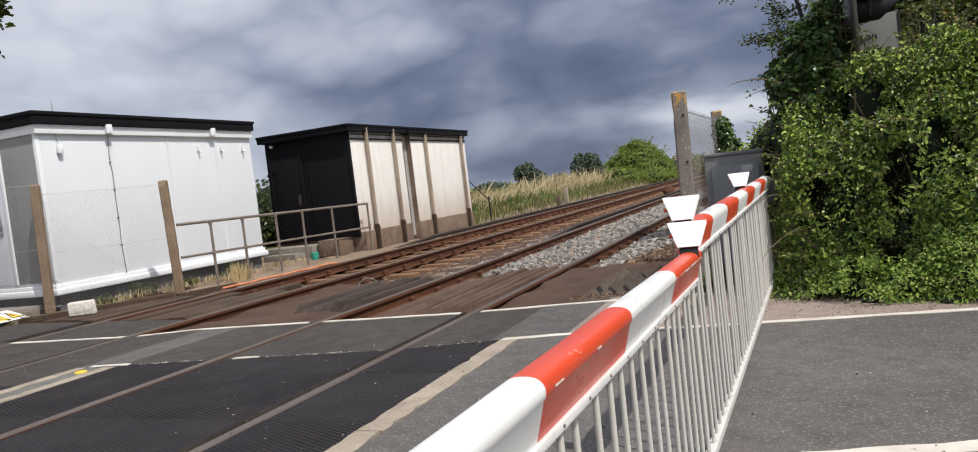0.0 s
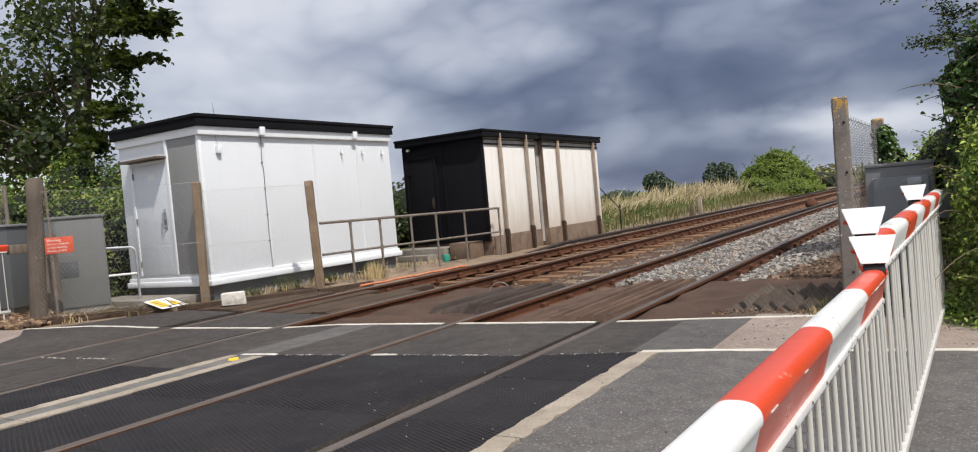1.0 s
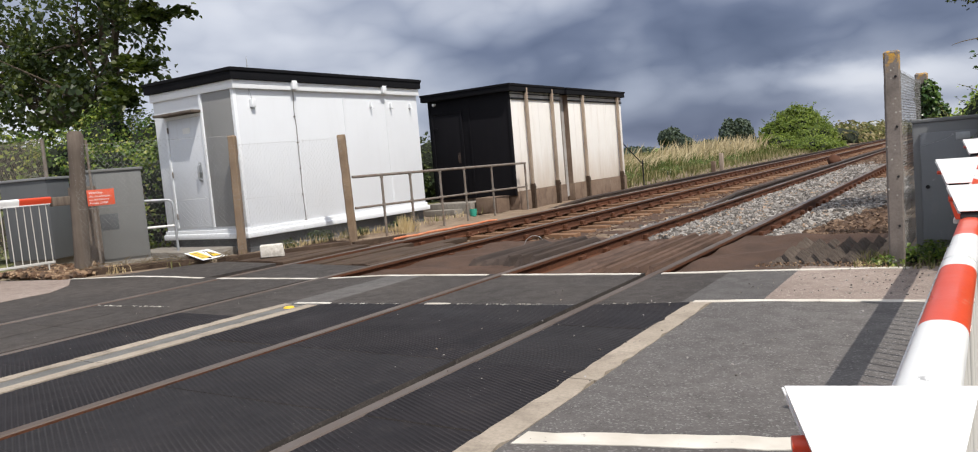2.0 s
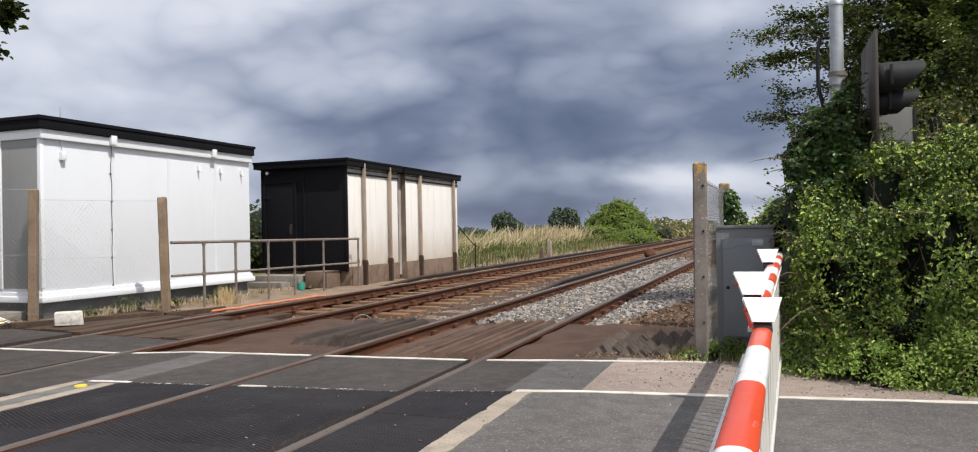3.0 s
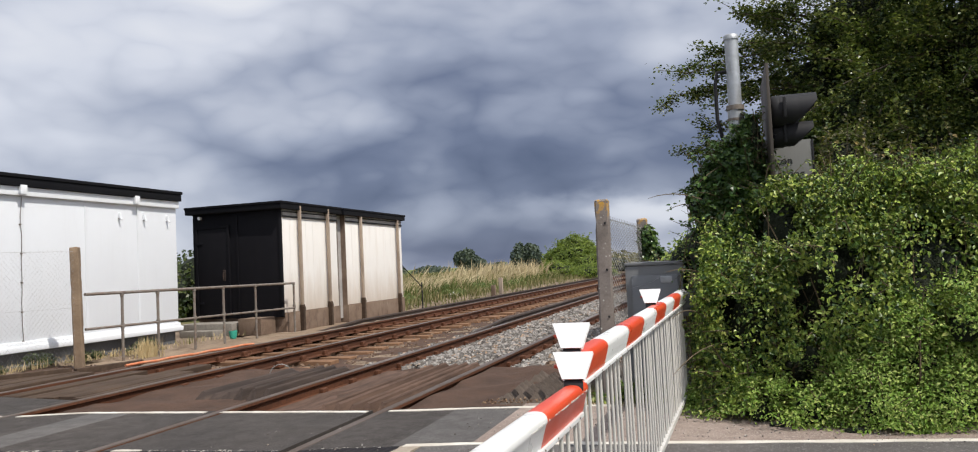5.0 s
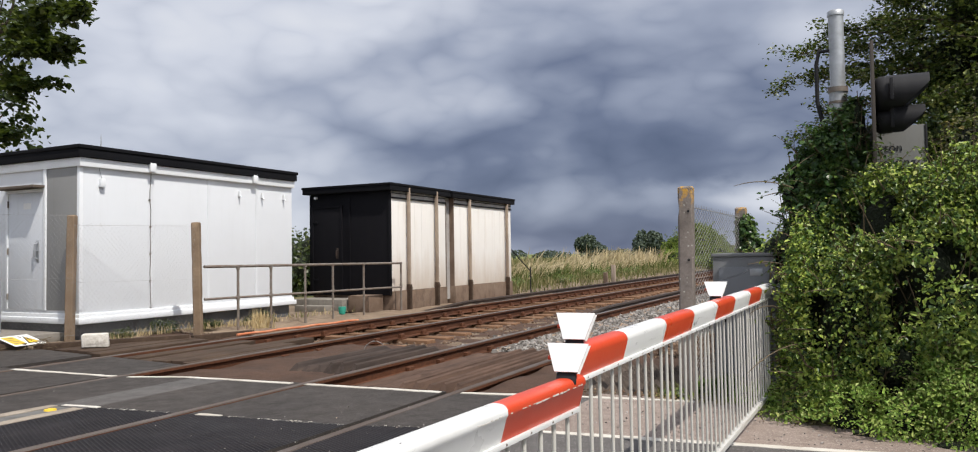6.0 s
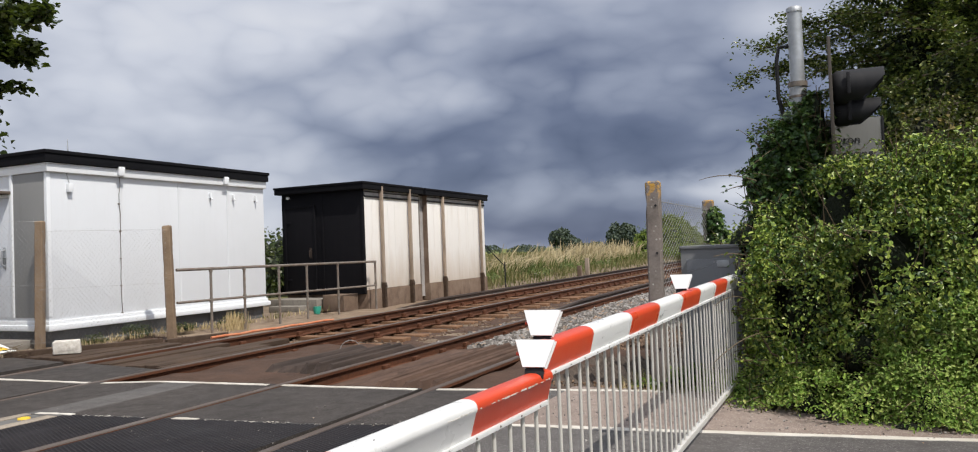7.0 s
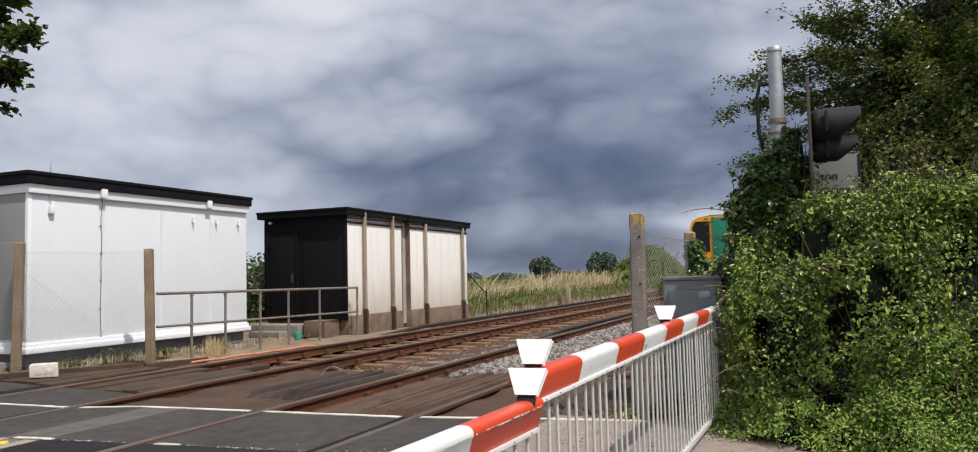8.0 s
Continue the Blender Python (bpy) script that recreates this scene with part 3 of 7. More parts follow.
def leaf_mesh(name, at, facing, size, material, rng, slim=0.42, droop=0.25, loose=0.65):
    """Many small pointed leaves, each folded along its rib: at, facing (n x 3), size (n)."""
    n = len(at)
    nrm = unit(facing + loose * rng.normal(size=(n, 3)))
    along = rng.normal(size=(n, 3))
    along[:, 2] -= droop
    along = unit(along - nrm * np.sum(along * nrm, axis=1, keepdims=True))
    side = np.cross(nrm, along)
    s = size[:, None]
    w = slim * (0.85 + 0.3 * rng.random((n, 1)))
    lift = 0.10 + 0.10 * rng.random((n, 1))
    spots = [
        at,
        at + s * (0.25 * along + 0.8 * w * side + lift * nrm),
        at + s * (0.62 * along + 0.85 * w * side + lift * nrm),
        at + s * (1.0 * along - 0.10 * nrm),
        at + s * (0.62 * along - 0.85 * w * side + lift * nrm),
        at + s * (0.25 * along - 0.8 * w * side + lift * nrm),
    ]
    verts = np.stack(spots, axis=1).reshape(-1, 3)
    base = 6 * np.arange(n)[:, None]
    faces = np.concatenate([base + np.array([0, 1, 2, 3]), base + np.array([0, 3, 4, 5])])
    return mesh_of(name, verts, faces, material)


def blade_mesh(name, roots, height, material, rng, width=0.008, lean=0.35, wind=(0, 0, 0)):
    """Grass blades or reeds: each a bent strip that narrows to a point, leaning at random and with the wind."""
    n = len(roots)
    a = rng.random(n) * 2 * np.pi
    side = np.stack([np.cos(a), np.sin(a), np.zeros(n)], 1)
    b = rng.random(n) * 2 * np.pi
    tip = np.stack([np.cos(b), np.sin(b), np.zeros(n)], 1) * (lean * rng.random((n, 1)) ** 1.5)
    tip = tip + np.array([wind]) * rng.random((n, 1))
    h = height[:, None]
    up = np.array([[0, 0, 1.0]])
    w = width * (0.7 + 0.6 * rng.random((n, 1)))
    mid = roots + h * (0.55 * up + 0.35 * tip)
    end = roots + h * (1.0 * up * (1 - 0.25 * np.linalg.norm(tip, axis=1, keepdims=True)) + 1.0 * tip)
    verts = np.stack([roots - w * side, roots + w * side, mid + 0.8 * w * side, mid - 0.8 * w * side, end], 1).reshape(-1, 3)
    base = 5 * np.arange(n)[:, None]
    me = bpy.data.meshes.new(name)
    quads = (base + np.array([0, 1, 2, 3])).tolist()
    tris = (base + np.array([3, 2, 4])).tolist()
    me.from_pydata(verts.tolist(), [], quads + tris)
    me.materials.append(material)
    return me


def fuzz(p, scale, amount):
    """Uneven bulges of a crown: pushes points along a smooth noise."""
    out = p.copy()
    for i in range(len(p)):
        v = noise.noise_vector(Vector(p[i]) * scale)
        out[i] += amount * np.array(v)
    return out


def shell_points(rng, count, centres, radii, inner=0.72):
    """Points in the outer skins of a union of ellipsoids, with their outward ways."""
    c, r = np.array(centres, float), np.array(radii, float)
    share = r[:, 0] * r[:, 2] + r[:, 1] * r[:, 2]
    which = rng.choice(len(c), count * 2, p=share / share.sum())
    way = unit(rng.normal(size=(count * 2, 3)))
    d = inner + (1.06 - inner) * rng.random((count * 2, 1)) ** 0.6
    p = c[which] + r[which] * way * d
    keep = np.ones(len(p), bool)
    for k in range(len(c)):
        keep &= (np.sum(((p - c[k]) / r[k]) ** 2, axis=1) > inner**2 * 0.9) | (which == k)
    keep &= p[:, 2] > 0.01
    out = unit(way / r[which])
    p, out = p[keep][:count], out[keep][:count]
    return p, out


def cores(bm, centres, radii, shrink=0.78, sub=2):
    for c, r in zip(centres, radii):
        made = bmesh.ops.create_icosphere(bm, subdivisions=sub, radius=1.0)
        for v in made["verts"]:
            k = 1 + 0.22 * noise.noise(Vector(c) + v.co * 1.7)
            v.co = Vector(c) + Vector((v.co.x * r[0], v.co.y * r[1], v.co.z * r[2])) * shrink * k
            v.co.z = max(v.co.z, -0.02)
    return bm


# ---- the land ----
RAILS = (0.0, -1.505, -3.54, -5.045)


def land_height(x, y):
    bed = max(0.0, 1 - max(0.0, abs(x + 2.6) - 4.1) / 0.5)
    z = 0.02 * bed * 0 - 0.02 - 0.20 * bed
    if x > 1.5:
        z = -0.03 + 0.02 * noise.noise(Vector((x * 0.6, y * 0.6, 0)))
    if x < -6.8:
        z = -0.02 + 0.05 * noise.noise(Vector((x * 0.4, y * 0.4, 3)))
        z -= 0.45 * min(1.0, max(0.0, (-x - 12) / 10))
    if -7 < y < 5.6 and abs(x) < 40:
        z = min(z, -0.14)
    return z


def build_ground():
    xs = sorted({*[-2500, -900, -400, -200, -120, -80, -60, -45], *[-36 + i for i in range(24)], *[-12 + 0.4 * i for i in range(50)], *[8 + i for i in range(12)], *[24, 32, 45, 70, 120, 300, 900, 2500]})
    ys = sorted({*[-2500, -600, -150, -60, -30, -20], *[-14 + i for i in range(18)], *[4 + 0.4 * i for i in range(60)], *[28 + 2 * i for i in range(30)], *[90 + 10 * i for i in range(12)], *[260, 350, 500, 900, 2500]})
    verts = np.array([(x, y, land_height(x, y)) for y in ys for x in xs])
    nx = len(xs)
    i = np.array([(r * nx + c) for r in range(len(ys) - 1) for c in range(nx - 1)])
    faces = np.stack([i, i + 1, i + 1 + nx, i + nx], 1)
    tagged(new("ground", mesh_of("ground", verts, faces, M["earth"], True)), "dry earth and rough grass verges beside the railway", "ground", kind="structure")


build_ground()


NEAR_KNOTS = ((-9, -5.0, -3.6, -2.65, -1.35, -0.1, 0.7, 1.06, 2.07, 6.0, 40), (3.6, 3.97, 4.09, 4.40, 4.56, 4.70, 4.91, 5.0, 5.12, 5.65, 5.65))
FAR_KNOTS = ((-9, -7.8, -6.75, -6.1, -5.2, -3.55, -3.3, -2.85, -1.56, -0.1, 0.85, 1.7, 12), (5.0, 5.28, 5.54, 5.54, 5.48, 5.56, 5.62, 5.79, 5.89, 6.0, 6.2, 6.35, 6.5))


def near_edge(x):
    """The road's far edge line, a little askew to the rails."""
    return float(np.interp(x, *NEAR_KNOTS))


def far_edge(x):
    """The far edge of the footway, along which the outer line runs."""
    return float(np.interp(x, *FAR_KNOTS))


def strip_between(x0, x1, low, high, z0, z1, step=0.5):
    """A sheet with thickness between two curves over x."""
    n = max(1, int(math.ceil((x1 - x0) / step)))
    xs = [x0 + (x1 - x0) * i / n for i in range(n + 1)]
    outline = [(x, low(x)) for x in xs] + [(x, high(x)) for x in reversed(xs)]
    return slab(bmesh.new(), outline, z0, z1)


solid("road", strip_between(0.828, 40, lambda x: -5.0, near_edge, -0.16, 0.0), M["asphalt"],
      "grey worn asphalt road leading onto the level crossing", "road", kind="structure")
solid("road", strip_between(-40, -5.32, lambda x: -5.0, lambda x: far_edge(max(x, -9)) + 0.05, -0.16, -0.004), M["deck_smooth"],
      "dark asphalt road leaving the crossing beyond the tracks", "road", kind="structure")
solid("pavement", strip_between(1.13, 12, near_edge, lambda x: 6.42 + 0.01 * x, -0.16, 0.0), M["path"],
      "pinkish gravelly footway beside the road edge line", "pavement", kind="structure")
solid("pavement", strip_between(0.62, 1.13, near_edge, lambda x: far_edge(x) + 0.06, -0.16, 0.0, 0.25), M["patch"],
      "dark patched asphalt footway beside the crossing deck", "pavement", kind="structure")


PALE = [(-7.75, 5.24), (-7.1, 4.86), (-6.72, 4.45), (-6.6, 3.0), (-6.6, -4.9), (-39, -4.9), (-39, 5.0), (-9.1, 5.0)]
solid("road", slab(bmesh.new(), PALE, -0.05, 0.001), M["path"], "pale tan gravelly road surface beyond the crossing deck", "road", kind="structure")


def line_mark(x0, x1, curve, width, mat, label, step=0.11, rise=0.0035):
    rng = random.Random(int(1000 * (x0 + 50)))
    n = max(2, int((x1 - x0) / step))
    xs = [x0 + (x1 - x0) * i / n for i in range(n + 1)]
    lo = [(x, curve(x) - width / 2 + rng.uniform(-0.009, 0.009)) for x in xs]
    hi = [(x, curve(x) + width / 2 + rng.uniform(-0.009, 0.009)) for x in reversed(xs)]
    solid("road_marking", slab(bmesh.new(), lo + hi, -0.002, rise), mat, label, "road marking", "edge lines of the crossing", "structure")


for a, b in ((-7.8, -5.35), (-5.06, -3.56), (-3.38, -1.60), (-1.45, -0.11), (0.07, 1.90)):
    line_mark(a, b, far_edge, 0.062, M["line"], "worn white edge line along the footway")
line_mark(0.70, 12.0, near_edge, 0.065, M["line"], "worn white edge line beside the asphalt road")
for a, b in ((-2.62, -2.26), (-1.33, -1.12)):
    line_mark(a, b, near_edge, 0.045, M["line"], "rubbed white line across the crossing deck", 0.05)


def rubbed_line(x0, x1, keep, seed):
    """What tyres have left of a line: small ragged flecks of paint."""
    rng = random.Random(seed)
    bm = bmesh.new()
    for row in range(3):
        x = x0 + 0.02 * row
        while x < x1:
            w = rng.uniform(0.006, 0.034)
            if rng.random() < keep * (0.75 + 0.25 * math.sin(9 * x + 2 * row)):
                y, h = near_edge(x) + 0.013 * (row - 1) + rng.uniform(-0.006, 0.006), rng.uniform(0.003, 0.010)
                slab(bm, [(x, y - h * rng.uniform(0.3, 1)), (x + w * 0.6, y - h), (x + w, y - h * rng.uniform(0.1, 0.8)), (x + w * 0.9, y + h * rng.uniform(0.2, 1)), (x + w * 0.3, y + h)], -0.003, 0.0007)
            x += w + rng.uniform(0.0, 0.014)
    solid("road_marking", bm, M["line_worn"], "rubbed flecks of a white line on the deck", "road marking", "edge lines of the crossing", "stuff")


for a, b, k, s in ((-2.24, -1.60, 0.75, 1), (-1.10, -0.12, 0.7, 2), (-5.0, -3.9, 0.6, 3), (0.1, 0.65, 0.25, 4)):
    rubbed_line(a, b, k, s)
line_mark(0.85, 2.06, lambda x: 2.42 + 0.29 * (x - 1.3), 0.125, M["line"], "white centre line dash on grey asphalt")
line_mark(2.6, 4.4, lambda x: 2.87 + 0.27 * (x - 2.6), 0.09, M["line"], "white centre line dash on grey asphalt")


# ---- the tracks ----
def rail_outline(x):
    head, web, foot = 0.035, 0.009, 0.062
    half = [(head - 0.006, 0.0), (head, -0.008), (head, -0.034), (web, -0.048), (web, -0.125), (foot, -0.14), (foot, -0.152)]
    return [(x + a, z) for a, z in half] + [(x - a, z) for a, z in reversed(half)]


def build_track(label, xa, xb, sleepers_from):
    t = thing("railway_track", label, "railway track", ((xa + xb) / 2, 0, 0), group="running lines", kind="structure")
    mid = (xa + xb) / 2
    for x in (xa, xb):
        bm = prism(bmesh.new(), rail_outline(x - mid), -14, 420)
        for f in bm.faces:
            c = f.calc_center_median()
            f.material_index = 1 if c.z > -0.012 else 0
        part("rail", bm, [M["rail"], M["rail_head"]], t, "rust-brown steel rail with worn head")
    sl = finish("sleeper", boxed(-1.28, 1.28, -0.125, 0.125, -0.27, -0.158, 0.012), M["sleeper"])
    bm = bmesh.new()
    box(bm, -0.13, 0.13, -0.07, 0.07, -0.165, -0.135, 0.008)
    box(bm, 0.045, 0.10, -0.055, 0.055, -0.14, -0.075, 0.012)
    box(bm, -0.10, -0.045, -0.055, 0.055, -0.14, -0.075, 0.012)
    ch = finish("rail_chair", bm, M["rail"])
    rng = random.Random(7 + int(100 * abs(xa)))
    y = sleepers_from
    while y < 62:
        s = new("sleeper", sl)
        s.parent = t
        s.matrix_basis = pose(rng.uniform(-0.08, 0.08), y + rng.uniform(-0.06, 0.06), rng.uniform(-0.025, 0.004), rng.uniform(-2, 2), 0, rng.uniform(-2.2, 2.2))
        for x in (xa - mid, xb - mid):
            c = new("rail_chair", ch)
            c.parent = t
            c.matrix_basis = pose(x, y, 0)
        y += 0.66
    return t


build_track("railway track with rusty rails in grey ballast", RAILS[0], RAILS[1], 7.6)
build_track("railway track with rusty rails on bare wooden sleepers", RAILS[2], RAILS[3], 7.9)


def conductor_rail(x, y0, y1, lift=0.0):
    t = thing("conductor_rail", "raised dark rust-brown electric conductor rail beside track", "conductor rail", (x, y0, lift), group="conductor rails")
    bm = bmesh.new()
    out = [(-0.035, 0.085), (0.035, 0.085), (0.04, 0.05), (0.012, 0.03), (0.012, -0.02), (0.045, -0.035), (0.045, -0.05), (-0.045, -0.05), (-0.045, -0.035), (-0.012, -0.02), (-0.012, 0.03), (-0.04, 0.05)]
    prism(bm, out, 2.2, y1 - y0)
    ramp = [(a, b - 0.10) for a, b in out]
    ra, rb = [bm.verts.new((a, 0, b)) for a, b in ramp], [bm.verts.new((a, 2.2, b)) for a, b in out]
    for i in range(len(out)):
        bm.faces.new((ra[i], ra[(i + 1) % len(out)], rb[(i + 1) % len(out)], rb[i]))
    bm.faces.new(ra)
    part("bar", bm, M["bar_dark"], t)
    pot = finish("insulator", tube(bmesh.new(), [(0, 0, -0.28), (0, 0, -0.12), (0, 0, -0.05)], [0.06, 0.05, 0.035], 8), M["train_white"])
    for i in range(14):
        p = new("insulator", pot)
        p.parent = t
        p.matrix_basis = pose(0, 2.3 + 2.64 * i, 0)


conductor_rail(-1.87, 13.7, 300, -0.07)
conductor_rail(-5.48, 14.2, 300, -0.03)


def build_bed():
    """The dirty bed of the tracks past the deck, and the paler ballast sheets under the loose stones."""
    def sheet(x0, x1, y0, y1, z, seed, bulge=0.03):
        nx, ny = max(2, int((x1 - x0) / 0.12)), max(2, min(200, int((y1 - y0) / 0.15)))
        v = np.array([(x0 + (x1 - x0) * i / nx, y0 + (y1 - y0) * j / ny, 0) for j in range(ny + 1) for i in range(nx + 1)])
        for p in v:
            p[2] = z + bulge * noise.noise(Vector((p[0] * 2.2 + seed, p[1] * 2.2, 0))) + 0.4 * bulge * noise.noise(Vector((p[0] * 9, p[1] * 9, seed)))
        k = np.array([r * (nx + 1) + c for r in range(ny) for c in range(nx)])
        return v, np.stack([k, k + 1, k + nx + 2, k + nx + 1], 1)

    # the second sheet is dark earth in place of a shadow on the ballast
    for n, (x0, x1, y0, y1, z) in enumerate(((0.04, 1.72, 5.9, 8.95, -0.055), (0.5, 1.72, 8.9, 16, -0.135), (-1.46, -0.04, 5.6, 9.4, -0.135), (-3.50, -1.55, 5.5, 9.2, -0.085), (-5.0, -3.58, 5.3, 8.3, -0.06), (-6.9, -5.09, 5.0, 9.4, -0.045), (-6.6, -5.09, 9.3, 22, -0.05), (-5.2, -3.4, 8.2, 60, -0.245), (-3.5, -1.6, 9.0, 60, -0.215), (-6.9, -5.0, 22, 60, -0.13))):
        v, f = sheet(x0, x1, y0, y1, z, 3.7 * n)
        verge = x1 < -5.05 and y0 > 9
        tagged(new("track_bed", mesh_of("track_bed", v, f, M["verge_dirt" if verge else "dirt"], True)), "dry pale earth verge beside the outer rail" if verge else "brown dirty stained earth bed between the rails", "ground", kind="structure")


build_bed()


def stones(label, x0, x1, y0, y1, z, count, size, seed, taper=None, mat="stone", lift=0.035, name="ballast"):
    """Loose broken stones, each an uneven block."""
    rng = np.random.default_rng(seed)
    p = np.stack([x0 + (x1 - x0) * rng.random(count), y0 + (y1 - y0) * rng.random(count) ** 1.25, np.zeros(count)], 1)
    if taper is not None:
        p = p[taper(p[:, 0], p[:, 1])]
    n = len(p)
    mound = 1 - np.clip(np.abs((p[:, 0] - (x0 + x1) / 2) / ((x1 - x0) / 2)), 0, 1) ** 3
    p[:, 2] = z + lift * mound + 0.63 * lift * rng.random(n)
    s = size * (0.6 + 0.8 * rng.random((n, 1, 1)))
    corner = np.array([(x, y, w) for w in (-1, 1) for y in (-1, 1) for x in (-1, 1)], float)[None] * 0.5
    corner = corner * (0.65 + 0.6 * rng.random((n, 8, 3))) * (0.7 + 0.6 * rng.random((n, 1, 3)))
    q = unit(rng.normal(size=(n, 4)))
    w, x, y, zz = q.T
    R = np.stack([1 - 2 * (y * y + zz * zz), 2 * (x * y - zz * w), 2 * (x * zz + y * w), 2 * (x * y + zz * w), 1 - 2 * (x * x + zz * zz), 2 * (y * zz - x * w), 2 * (x * zz - y * w), 2 * (y * zz + x * w), 1 - 2 * (x * x + y * y)], 1).reshape(n, 3, 3)
    v = (np.einsum("nij,nkj->nki", R, corner) * s + p[:, None]).reshape(-1, 3)
    base = 8 * np.arange(n)[:, None]
    f = np.concatenate([base + np.array(k) for k in ((0, 2, 3, 1), (4, 5, 7, 6), (0, 1, 5, 4), (2, 6, 7, 3), (0, 4, 6, 2), (1, 3, 7, 5))])
    tagged(new(name, mesh_of(name, v, f, M[mat])), label, name, kind="stuff")


pale = "loose pale grey broken stone ballast between rails"
stones(pale, -1.37, -0.14, 8.75, 17, -0.165, 13000, 0.052, 1, lambda x, y: y > 9.45 + 0.10 * np.sin(x * 31))
stones(pale, -1.37, -0.14, 15.5, 30, -0.165, 8000, 0.055, 2)
stones("rusty brown stone ballast far along the line", -1.43, 1.6, 28, 60, -0.165, 7000, 0.08, 7, None, "stone_brown")
stones("loose pale grey broken stone ballast beside the rail", 0.15, 1.70, 8.7, 20, -0.165, 14000, 0.052, 3, lambda x, y: (y > 8.92 + 0.3 * np.abs(x - 0.3) + 0.1 * np.sin(x * 17)) & (x < 0.50 + 0.16 * (y - 8.9) + 0.08 * np.sin(y * 9)))
stones("loose grey stone ballast between the two tracks", -2.25, -1.57, 9.2, 17, -0.175, 2600, 0.042, 4, lambda x, y: x > -1.85 - 0.04 * (y - 9) + 0.1 * np.sin(y * 5))
stones("scattered stones on the bed of the sleepers", -6.4, -2.1, 8.5, 24, -0.262, 4200, 0.035, 5, None, "stone_brown")
# brown stones where a shadow lies over the grey ballast, shade as colour
stones("brown stones standing in for shadowed grey ballast", 0.5, 1.7, 9.0, 30, -0.13, 5000, 0.045, 6, lambda x, y: x > 0.40 + 0.22 * (y - 8.9), "stone_brown")




def ridged_guard(label, x0, x1, y0, y1, z, ridges, seed, mat, low):
    """An anti-trespass guard: sharp timber ridges along the rails, ends cut to points."""
    t = thing("trespass_guard", label, "trespass guard", (x0, y0, z), group="anti-trespass guards")
    w = (x1 - x0) / ridges
    rng = random.Random(seed)
    for i in range(ridges):
        a, foot = i * w, 0.90 if i < 0.4 * ridges else 0.74
        end, h = y1 - y0 + rng.uniform(-0.06, 0.06), w * (low if i < 0.4 * ridges else 0.86) + rng.uniform(-0.016, 0.010)
        bm = bmesh.new()
        f = [bm.verts.new(p) for p in ((a, 0, 0), (a + foot * w, 0, 0), (a + 0.28 * w, 0.10, h), (a + 0.46 * w, 0.10, 0.9 * h))]
        b = [bm.verts.new(p) for p in ((a, end, 0), (a + foot * w, end, 0), (a + 0.28 * w, end - 0.12, h), (a + 0.46 * w, end - 0.16, 0.9 * h))]
        for q in ((f[0], f[1], f[3], f[2]), (b[1], b[0], b[2], b[3]), (f[0], b[0], b[1], f[1]), (f[1], b[1], b[3], f[3]), (f[3], b[3], b[2], f[2]), (f[2], b[2], b[0], f[0])):
            bm.faces.new(q)
        part("ridge", bm, M[mat], t)


ridged_guard("dark brown weathered timber ridge guard between rails", -1.40, -0.09, 6.35, 9.25, -0.135, 9, 1, "guard", 0.18)
ridged_guard("dark brown weathered timber ridge guard between tracks", -2.55, -1.62, 6.9, 8.75, -0.10, 6, 2, "guard_dark", 0.55)


def tooth_guard():
    t = thing("trespass_guard", "dirty grey-brown guard of pointed pyramid teeth", "trespass guard", (0.78, 6.62, -0.06), group="anti-trespass guards")
    rng = random.Random(4)
    k = 0.135
    bm = bmesh.new()
    v = [bm.verts.new(p) for p in ((0, 0, 0), (k, 0, 0), (k, k, 0), (0, k, 0), (k / 2, k / 2, 0.085))]
    for q in ((0, 1, 4), (1, 2, 4), (2, 3, 4), (3, 0, 4), (3, 2, 1, 0)):
        bm.faces.new([v[i] for i in q])
    me = finish("tooth", bm, M["tooth"])
    for i in range(6):
        for j in range(12):
            if rng.random() < 0.06 or i * k > 0.72 + 0.1 * j * k:
                continue
            o = new("tooth", me)
            o.parent = t
            o.matrix_basis = pose(i * k + rng.uniform(-0.006, 0.006), j * k, rng.uniform(-0.02, 0.006), rng.uniform(-4, 4), rng.uniform(-4, 4), rng.uniform(-3, 3))


tooth_guard()


solid("crossing_apron", slab(bmesh.new(), [(-7.35, 5.50), (-6.75, 5.62), (-5.36, 5.55), (-5.36, 6.62), (-6.55, 6.78), (-6.9, 6.52)], -0.12, -0.003), M["deck_smooth"], "dark asphalt apron beyond the edge line", "apron", kind="structure")
solid("crossing_apron", slab(bmesh.new(), [(-4.98, 5.53), (-3.60, 5.63), (-3.60, 6.42), (-4.98, 6.60)], -0.12, -0.004), M["deck_smooth"], "dark asphalt apron between the rails", "apron", kind="structure")


